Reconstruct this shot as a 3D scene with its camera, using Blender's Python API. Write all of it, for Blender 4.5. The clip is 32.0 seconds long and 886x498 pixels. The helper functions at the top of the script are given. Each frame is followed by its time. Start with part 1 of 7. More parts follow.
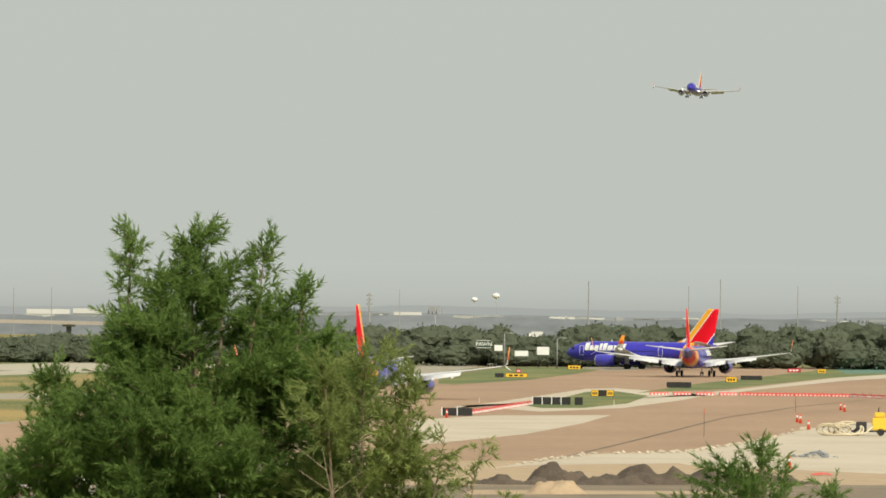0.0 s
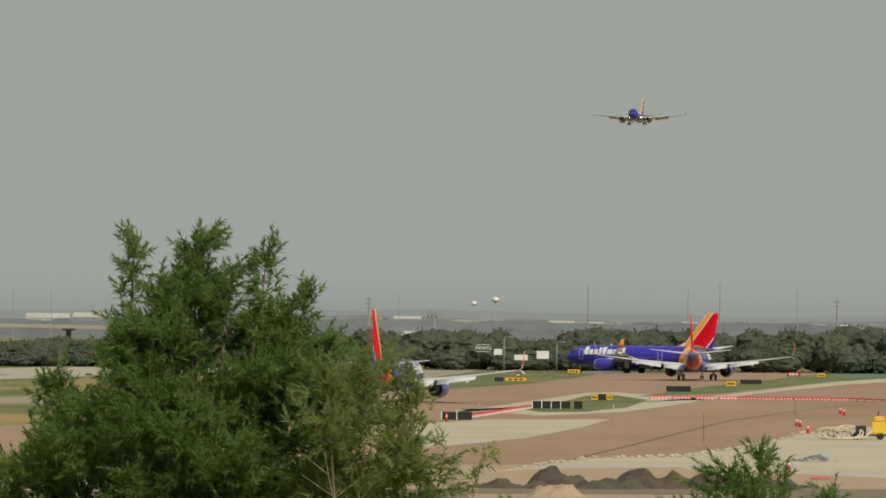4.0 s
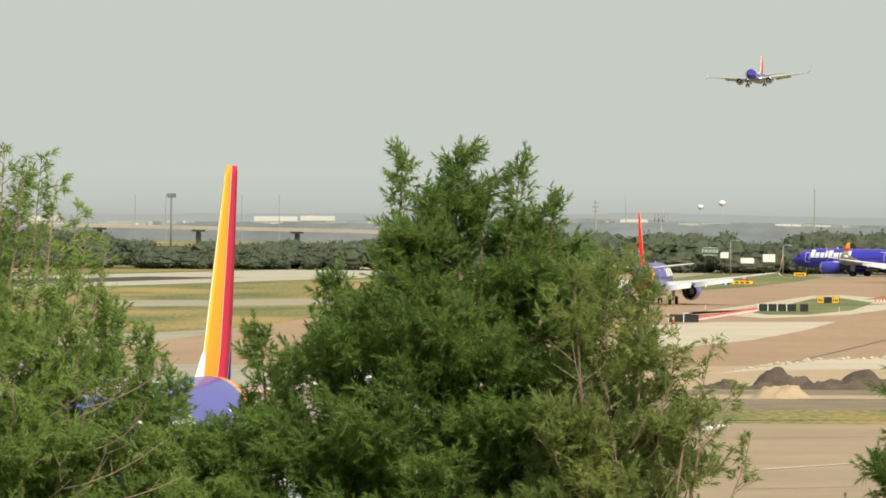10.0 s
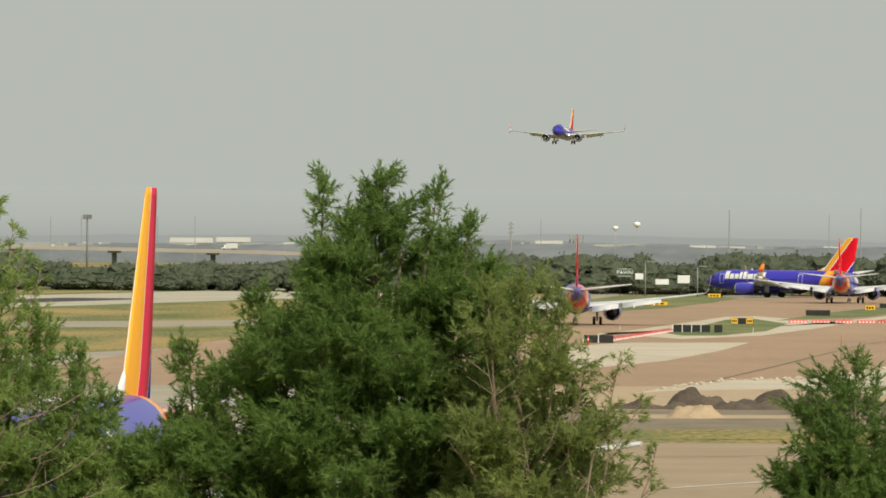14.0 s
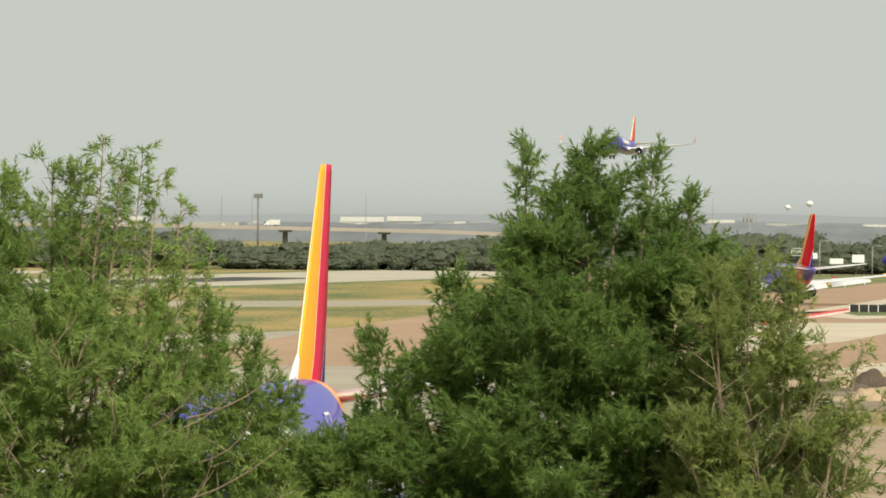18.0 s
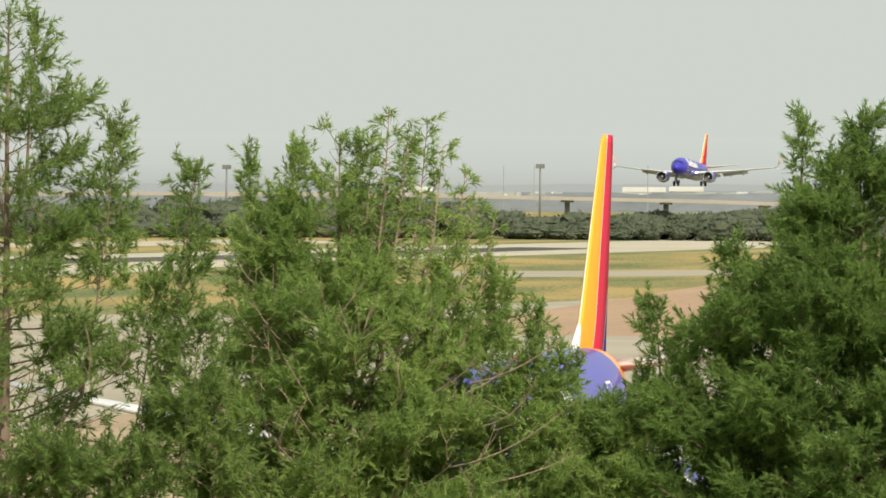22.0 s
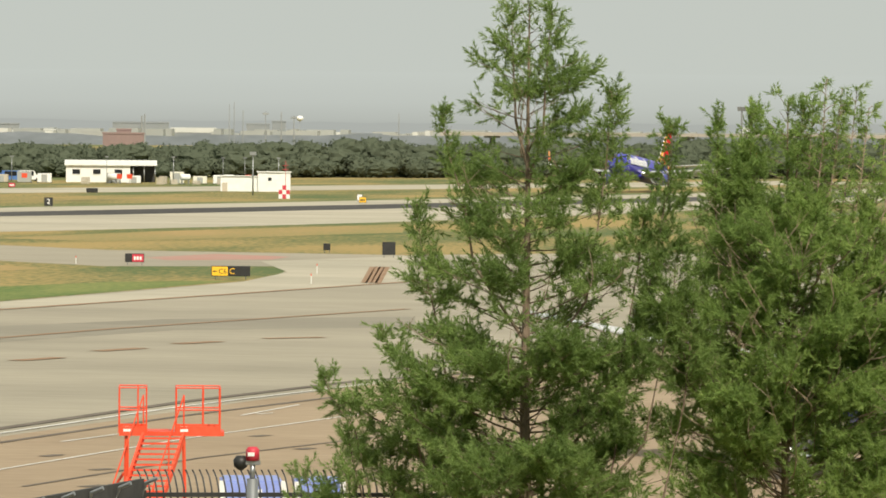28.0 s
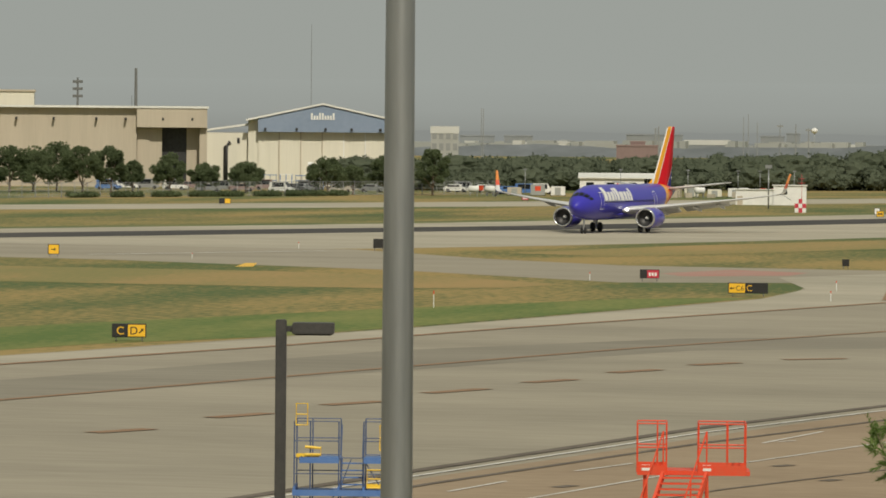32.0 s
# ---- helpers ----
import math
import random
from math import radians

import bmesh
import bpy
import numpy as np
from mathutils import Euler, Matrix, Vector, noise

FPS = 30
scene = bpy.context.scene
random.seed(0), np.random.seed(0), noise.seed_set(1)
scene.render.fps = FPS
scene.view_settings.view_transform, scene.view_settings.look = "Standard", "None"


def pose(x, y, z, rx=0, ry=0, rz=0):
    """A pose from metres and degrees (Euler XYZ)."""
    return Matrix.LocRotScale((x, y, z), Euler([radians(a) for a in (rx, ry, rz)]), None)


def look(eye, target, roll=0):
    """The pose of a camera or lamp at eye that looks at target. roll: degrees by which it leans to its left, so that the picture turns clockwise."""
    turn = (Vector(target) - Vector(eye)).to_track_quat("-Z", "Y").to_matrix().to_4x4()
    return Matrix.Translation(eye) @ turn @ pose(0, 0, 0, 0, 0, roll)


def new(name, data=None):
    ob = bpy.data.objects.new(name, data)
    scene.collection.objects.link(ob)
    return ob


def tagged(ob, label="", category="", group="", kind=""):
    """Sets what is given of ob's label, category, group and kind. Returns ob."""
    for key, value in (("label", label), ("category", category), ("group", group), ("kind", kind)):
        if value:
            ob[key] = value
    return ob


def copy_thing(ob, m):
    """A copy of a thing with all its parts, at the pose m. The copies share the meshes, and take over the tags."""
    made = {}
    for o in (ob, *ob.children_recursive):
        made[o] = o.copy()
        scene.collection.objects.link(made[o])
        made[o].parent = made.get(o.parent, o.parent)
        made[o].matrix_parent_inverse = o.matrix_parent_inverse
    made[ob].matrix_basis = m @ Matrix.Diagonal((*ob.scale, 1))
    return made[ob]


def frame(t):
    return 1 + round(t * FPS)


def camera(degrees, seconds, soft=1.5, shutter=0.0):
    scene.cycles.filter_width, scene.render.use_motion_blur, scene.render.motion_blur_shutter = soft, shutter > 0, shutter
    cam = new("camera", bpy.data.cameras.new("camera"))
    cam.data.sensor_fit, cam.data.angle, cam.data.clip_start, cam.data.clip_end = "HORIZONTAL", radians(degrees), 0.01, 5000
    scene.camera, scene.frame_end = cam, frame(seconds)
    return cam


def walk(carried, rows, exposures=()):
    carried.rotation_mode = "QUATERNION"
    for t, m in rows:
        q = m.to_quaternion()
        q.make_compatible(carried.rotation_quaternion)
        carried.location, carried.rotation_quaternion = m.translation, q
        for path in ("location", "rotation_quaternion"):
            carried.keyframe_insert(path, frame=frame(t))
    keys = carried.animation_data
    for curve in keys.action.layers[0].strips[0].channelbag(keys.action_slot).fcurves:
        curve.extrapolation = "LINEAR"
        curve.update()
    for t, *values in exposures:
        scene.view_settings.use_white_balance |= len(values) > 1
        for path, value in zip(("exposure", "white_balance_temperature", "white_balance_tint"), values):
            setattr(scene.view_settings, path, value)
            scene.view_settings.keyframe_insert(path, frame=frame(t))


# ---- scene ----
ROLL = 0.49


def aim(x, y, z, yaw, down):
    """Camera at x, y, z, turned yaw degrees to the right of north and down degrees below the level."""
    return pose(x, y, z, 90 - down, 0, -yaw) @ pose(0, 0, 0, 0, 0, ROLL)


cam = camera(8.966, 32.0, soft=1.7)
PATH = [
    (0.0, 0.03, 7.06, 11.459, 1.2681, -0.6134),
    (0.5, 0.03, 7.08, 11.455, 1.2541, -0.6244),
    (1.0, 0.04, 7.10, 11.457, 1.2450, -0.6341),
    (1.5, 0.04, 7.08, 11.457, 1.2344, -0.6401),
    (2.0, 0.04, 7.09, 11.463, 1.2450, -0.6500),
    (2.5, 0.05, 7.13, 11.463, 1.2498, -0.6548),
    (4.5, 0.00, 6.73, 11.468, 1.2760, -0.6519),
    (5.0, -0.00, 6.73, 11.464, 1.2651, -0.6178),
    (5.5, -0.01, 6.83, 11.450, 1.1346, -0.5691),
    (6.0, -0.03, 6.70, 11.455, 0.8216, -0.5095),
    (6.5, -0.03, 5.70, 11.460, 0.6613, -0.4234),
    (7.0, -0.12, 3.47, 11.482, 0.6882, -0.3717),
    (7.5, -0.21, 1.16, 11.495, 0.7279, -0.3161),
    (8.0, -0.25, 0.07, 11.494, 0.6618, -0.2234),
    (8.5, -0.26, -0.20, 11.494, 0.4651, 0.0819),
    (9.0, -0.23, -0.15, 11.489, 0.1901, 0.3578),
    (9.5, -0.22, -0.06, 11.489, -0.1134, 0.4354),
    (10.0, -0.22, 0.05, 11.502, -1.0123, 0.3469),
    (10.5, -0.23, 0.04, 11.507, -1.1324, 0.0920),
    (11.0, -0.21, 0.14, 11.513, -0.3546, -0.2014),
    (11.5, -0.21, 0.09, 11.512, -0.0887, -0.3177),
    (12.0, -0.23, 0.13, 11.511, -0.0194, -0.2978),
    (12.5, -0.23, 0.01, 11.510, 0.0433, -0.2026),
    (13.0, -0.23, -0.50, 11.502, 0.0651, -0.0949),
    (13.5, -0.26, -1.82, 11.506, 0.0652, 0.0177),
    (14.0, -0.22, -2.66, 11.492, -0.1564, 0.1231),
    (14.5, -0.22, -2.91, 11.494, -0.8214, 0.1931),
    (15.0, -0.22, -2.85, 11.490, -1.1097, 0.2190),
    (15.5, -0.18, -2.42, 11.487, -1.3642, 0.2408),
    (17.5, -0.69, 3.16, 11.466, -1.5189, 0.3307),
    (18.0, -0.71, 3.87, 11.462, -1.8807, 0.3484),
    (18.5, -0.72, 4.02, 11.470, -2.3257, 0.3678),
    (19.0, -0.77, 4.41, 11.477, -2.7776, 0.4115),
    (19.5, -0.74, 4.30, 11.481, -3.0493, 0.4689),
    (20.0, -0.73, 4.13, 11.476, -3.2636, 0.5411),
    (20.5, -0.74, 4.18, 11.474, -3.6037, 0.5948),
    (21.0, -0.74, 4.29, 11.472, -4.0350, 0.6284),
    (21.5, -0.70, 3.60, 11.468, -4.4197, 0.6532),
    (22.0, -0.62, 2.53, 11.460, -4.7368, 0.6739),
    (22.5, -0.59, 1.78, 11.450, -5.1206, 0.7110),
    (23.0, -0.57, 1.75, 11.436, -5.6170, 0.8419),
    (23.5, -0.59, 1.83, 11.434, -6.2591, 1.1108),
    (24.0, -0.64, 0.77, 11.403, -6.6546, 1.2258),
    (24.5, -0.41, -1.65, 11.398, -7.0643, 1.2410),
    (25.0, -0.37, -1.87, 11.416, -7.5978, 1.2911),
    (25.5, -0.27, -2.61, 11.427, -8.0910, 1.3130),
    (26.0, 0.03, -4.18, 11.457, -8.6056, 1.3349),
    (26.5, 0.51, -6.65, 11.495, -8.9932, 1.3204),
    (28.5, 2.17, -14.63, 11.664, -10.2051, 1.3177),
    (29.0, 2.32, -15.30, 11.675, -10.4043, 1.3092),
    (29.5, 2.46, -15.73, 11.679, -10.9111, 1.2881),
    (30.0, 2.45, -15.60, 11.669, -12.0545, 1.2602),
    (30.5, 2.33, -15.00, 11.664, -13.2182, 1.2288),
    (31.0, 1.66, -12.23, 11.653, -13.9557, 1.2348),
    (31.5, 0.56, -7.96, 11.667, -14.5802, 1.2256),
    (32.0, -0.34, -4.36, 11.708, -15.1790, 1.2360),
]
EXPOSURES = [
    (0, -0.05),
    (0.5, -0.07),
    (1, -0.55),
    (2, -0.62),
    (5, -0.65),
    (6, -0.55),
    (7, -0.45),
    (8, -0.43),
    (9, -0.12),
    (10, 0.1),
    (11, -0.05),
    (12, -0.45),
    (13, -0.35),
    (14, -0.2),
    (15, 0.05),
    (18, 0.08),
    (19, 0.08),
    (22, 0.22),
    (23, 0.23),
    (24, 0.55),
    (24.5, 0.67),
    (25.2, 0.65),
    (26, 0.45),
    (28.5, -0.05),
    (29, -0.15),
    (30, -0.3),
    (31, -0.56),
    (32, -0.69),
]
walk(cam, [(t, aim(*row)) for t, *row in PATH], EXPOSURES)

# ---- light: hazy afternoon sun behind the camera's right shoulder ----
SUN_DIR = Vector((0.36, -0.69, 0.72)).normalized()
world = bpy.data.worlds.new("hazy_sky")
scene.world = world
world.use_nodes = True
wn, wl = world.node_tree.nodes, world.node_tree.links
wn.clear()
sky = wn.new("ShaderNodeTexSky")
sky.sky_type = "NISHITA"
sky.sun_disc = False
sky.sun_elevation = math.asin(SUN_DIR.z)
sky.sun_rotation = math.atan2(SUN_DIR.x, SUN_DIR.y)
sky.air_density, sky.dust_density, sky.ozone_density = 1.0, 8.0, 1.0
haze = wn.new("ShaderNodeMixRGB")
haze.inputs["Fac"].default_value = 0.97
haze.inputs["Color2"].default_value = (5.5, 5.82, 5.35, 1)
back = wn.new("ShaderNodeBackground")
back.inputs["Strength"].default_value = 0.1
wout = wn.new("ShaderNodeOutputWorld")
wl.new(sky.outputs["Color"], haze.inputs["Color1"])
wl.new(haze.outputs["Color"], back.inputs["Color"])
wl.new(back.outputs["Background"], wout.inputs["Surface"])
sun = new("sun", bpy.data.lights.new("sun", "SUN"))
sun.data.energy, sun.data.angle, sun.data.color = 4.6, radians(2.0), (1.0, 0.92, 0.76)
sun.matrix_world = look(SUN_DIR * 500, (0, 0, 0))


# ---- materials ----
def surf(name, a, b, scale=1.0, rough=0.7, metal=0.0, bump=0.0, fine=None, stretch=None, spec=0.5, fac=(0.35, 0.65), coat=0.0, rand=0.0):
    """A painted, stony or leafy surface: colours a and b mixed by coarse and fine grain."""
    m = bpy.data.materials.new(name)
    m.use_nodes = True
    n, l = m.node_tree.nodes, m.node_tree.links
    p = n["Principled BSDF"]
    tc = n.new("ShaderNodeTexCoord")
    mp = n.new("ShaderNodeMapping")
    mp.inputs["Scale"].default_value = stretch or (1, 1, 1)
    l.new(tc.outputs["Object"], mp.inputs["Vector"])
    big, small = n.new("ShaderNodeTexNoise"), n.new("ShaderNodeTexNoise")
    big.inputs["Scale"].default_value, big.inputs["Detail"].default_value = scale, 5
    small.inputs["Scale"].default_value, small.inputs["Detail"].default_value = fine or scale * 9, 3
    l.new(mp.outputs["Vector"], big.inputs["Vector"])
    l.new(mp.outputs["Vector"], small.inputs["Vector"])
    add = n.new("ShaderNodeMath")
    add.operation = "MULTIPLY_ADD"
    add.inputs[1].default_value = 0.4
    l.new(small.outputs["Fac"], add.inputs[0])
    half = n.new("ShaderNodeMath")
    half.operation = "MULTIPLY"
    half.inputs[1].default_value = 0.6
    l.new(big.outputs["Fac"], half.inputs[0])
    l.new(half.outputs[0], add.inputs[2])
    src = add.outputs[0]
    if rand:
        info = n.new("ShaderNodeObjectInfo")
        geo = n.new("ShaderNodeNewGeometry")
        r2 = n.new("ShaderNodeMath")
        r2.operation = "ADD"
        l.new(info.outputs["Random"], r2.inputs[0])
        l.new(geo.outputs["Random Per Island"], r2.inputs[1])
        r3 = n.new("ShaderNodeMath")
        r3.operation = "MULTIPLY_ADD"
        r3.inputs[1].default_value = rand
        l.new(r2.outputs[0], r3.inputs[0])
        l.new(src, r3.inputs[2])
        r4 = n.new("ShaderNodeMath")
        r4.operation = "SUBTRACT"
        r4.inputs[1].default_value = rand
        l.new(r3.outputs[0], r4.inputs[0])
        src = r4.outputs[0]
    ramp = n.new("ShaderNodeValToRGB")
    e = ramp.color_ramp.elements
    e[0].position, e[1].position = fac
    e[0].color, e[1].color = (*a, 1), (*b, 1)
    l.new(src, ramp.inputs["Fac"])
    l.new(ramp.outputs["Color"], p.inputs["Base Color"])
    p.inputs["Roughness"].default_value, p.inputs["Metallic"].default_value = rough, metal
    p.inputs["Specular IOR Level"].default_value = spec
    p.inputs["Coat Weight"].default_value = coat
    if bump:
        bp = n.new("ShaderNodeBump")
        bp.inputs["Strength"].default_value, bp.inputs["Distance"].default_value = bump, 0.05
        l.new(small.outputs["Fac"], bp.inputs["Height"])
        l.new(bp.outputs["Normal"], p.inputs["Normal"])
    return m


def leafy(name, a, b, through_light=0.35, spec=0.3, rand=0.22, bump=0.0):
    """Thin leaves that let some light through, each clump of its own shade."""
    m = surf(name, a, b, scale=1.2, fine=9, rough=0.6, spec=spec, rand=rand, bump=bump)
    n, l = m.node_tree.nodes, m.node_tree.links
    p = n["Principled BSDF"]
    tr = n.new("ShaderNodeBsdfTranslucent")
    mix = n.new("ShaderNodeMixShader")
    mix.inputs["Fac"].default_value = through_light
    src = p.inputs["Base Color"].links[0].from_socket
    l.new(src, tr.inputs["Color"])
    l.new(p.outputs["BSDF"], mix.inputs[1])
    l.new(tr.outputs["BSDF"], mix.inputs[2])
    l.new(mix.outputs["Shader"], n["Material Output"].inputs["Surface"])
    return m


def banded(name, weights, stops, rough=0.36, coat=0.3, corner=None):
    """Livery paint: colour bands along weights . position; stops are (value, colour) from low to high; corner: further fields
    (weights, limit, colour) laid over them where the position's value is below the limit."""
    m = surf(name, (1, 1, 1), (1, 1, 1), rough=rough, coat=coat, spec=0.3 if coat else 0.1)
    n, l = m.node_tree.nodes, m.node_tree.links
    tc = [x for x in n if x.bl_idname == "ShaderNodeTexCoord"][0]
    dot = n.new("ShaderNodeVectorMath")
    dot.operation = "DOT_PRODUCT"
    dot.inputs[1].default_value = weights
    l.new(tc.outputs["Object"], dot.inputs[0])
    rng = n.new("ShaderNodeMapRange")
    rng.inputs["From Min"].default_value, rng.inputs["From Max"].default_value = -25, 25
    l.new(dot.outputs["Value"], rng.inputs["Value"])
    ramp = n.new("ShaderNodeValToRGB")
    ramp.color_ramp.interpolation = "CONSTANT"
    e = ramp.color_ramp.elements
    while len(e) < len(stops):
        e.new(0.5)
    for k, (v, c) in enumerate(stops):
        e[k].position = (v + 25) / 50
        e[k].color = (*c, 1)
    paint = ramp.outputs["Color"]
    for way, limit, colour in corner or ():
        line, below, lay = n.new("ShaderNodeVectorMath"), n.new("ShaderNodeMath"), n.new("ShaderNodeMixRGB")
        line.operation, below.operation = "DOT_PRODUCT", "LESS_THAN"
        line.inputs[1].default_value = way
        below.inputs[1].default_value = limit
        lay.inputs["Color2"].default_value = (*colour, 1)
        l.new(tc.outputs["Object"], line.inputs[0])
        l.new(line.outputs["Value"], below.inputs[0])
        l.new(below.outputs["Value"], lay.inputs["Fac"])
        l.new(paint, lay.inputs["Color1"])
        paint = lay.outputs["Color"]
    dirt = n.new("ShaderNodeTexNoise")
    dirt.inputs["Scale"].default_value = 0.7
    l.new(tc.outputs["Object"], dirt.inputs["Vector"])
    mul = n.new("ShaderNodeMixRGB")
    mul.blend_type = "MULTIPLY"
    mul.inputs["Fac"].default_value = 0.12
    l.new(rng.outputs["Result"], ramp.inputs["Fac"])
    l.new(paint, mul.inputs["Color1"])
    l.new(dirt.outputs["Fac"], mul.inputs["Color2"])
    l.new(mul.outputs["Color"], n["Principled BSDF"].inputs["Base Color"])
    return m


def glow(name, colour, strength):
    m = bpy.data.materials.new(name)
    m.use_nodes = True
    p = m.node_tree.nodes["Principled BSDF"]
    p.inputs["Base Color"].default_value = (0, 0, 0, 1)
    p.inputs["Specular IOR Level"].default_value = 0.0
    p.inputs["Emission Color"].default_value = (*colour, 1)
    p.inputs["Emission Strength"].default_value = strength
    return m


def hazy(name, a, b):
    """A far backdrop in two tones, the air's haze put into its glowing colour."""
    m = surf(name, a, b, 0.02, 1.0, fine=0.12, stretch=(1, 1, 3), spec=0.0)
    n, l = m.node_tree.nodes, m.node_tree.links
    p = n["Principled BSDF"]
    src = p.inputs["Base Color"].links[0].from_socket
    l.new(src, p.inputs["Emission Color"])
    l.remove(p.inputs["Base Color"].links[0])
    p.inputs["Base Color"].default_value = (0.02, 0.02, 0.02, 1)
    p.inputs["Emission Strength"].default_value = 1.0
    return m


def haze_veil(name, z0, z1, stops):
    """Far haze painted as glowing colour that thins out with height above the ground."""
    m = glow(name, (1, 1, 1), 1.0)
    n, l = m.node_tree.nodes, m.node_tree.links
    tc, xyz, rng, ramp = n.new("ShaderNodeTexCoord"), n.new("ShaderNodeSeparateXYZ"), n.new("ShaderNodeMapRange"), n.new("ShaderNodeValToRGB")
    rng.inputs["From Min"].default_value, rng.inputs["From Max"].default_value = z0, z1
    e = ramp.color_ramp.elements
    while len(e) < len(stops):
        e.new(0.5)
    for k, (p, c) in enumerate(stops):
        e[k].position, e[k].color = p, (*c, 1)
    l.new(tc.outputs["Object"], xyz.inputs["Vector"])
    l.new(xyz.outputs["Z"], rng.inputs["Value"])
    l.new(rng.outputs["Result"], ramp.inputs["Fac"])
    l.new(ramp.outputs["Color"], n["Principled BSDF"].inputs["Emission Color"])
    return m


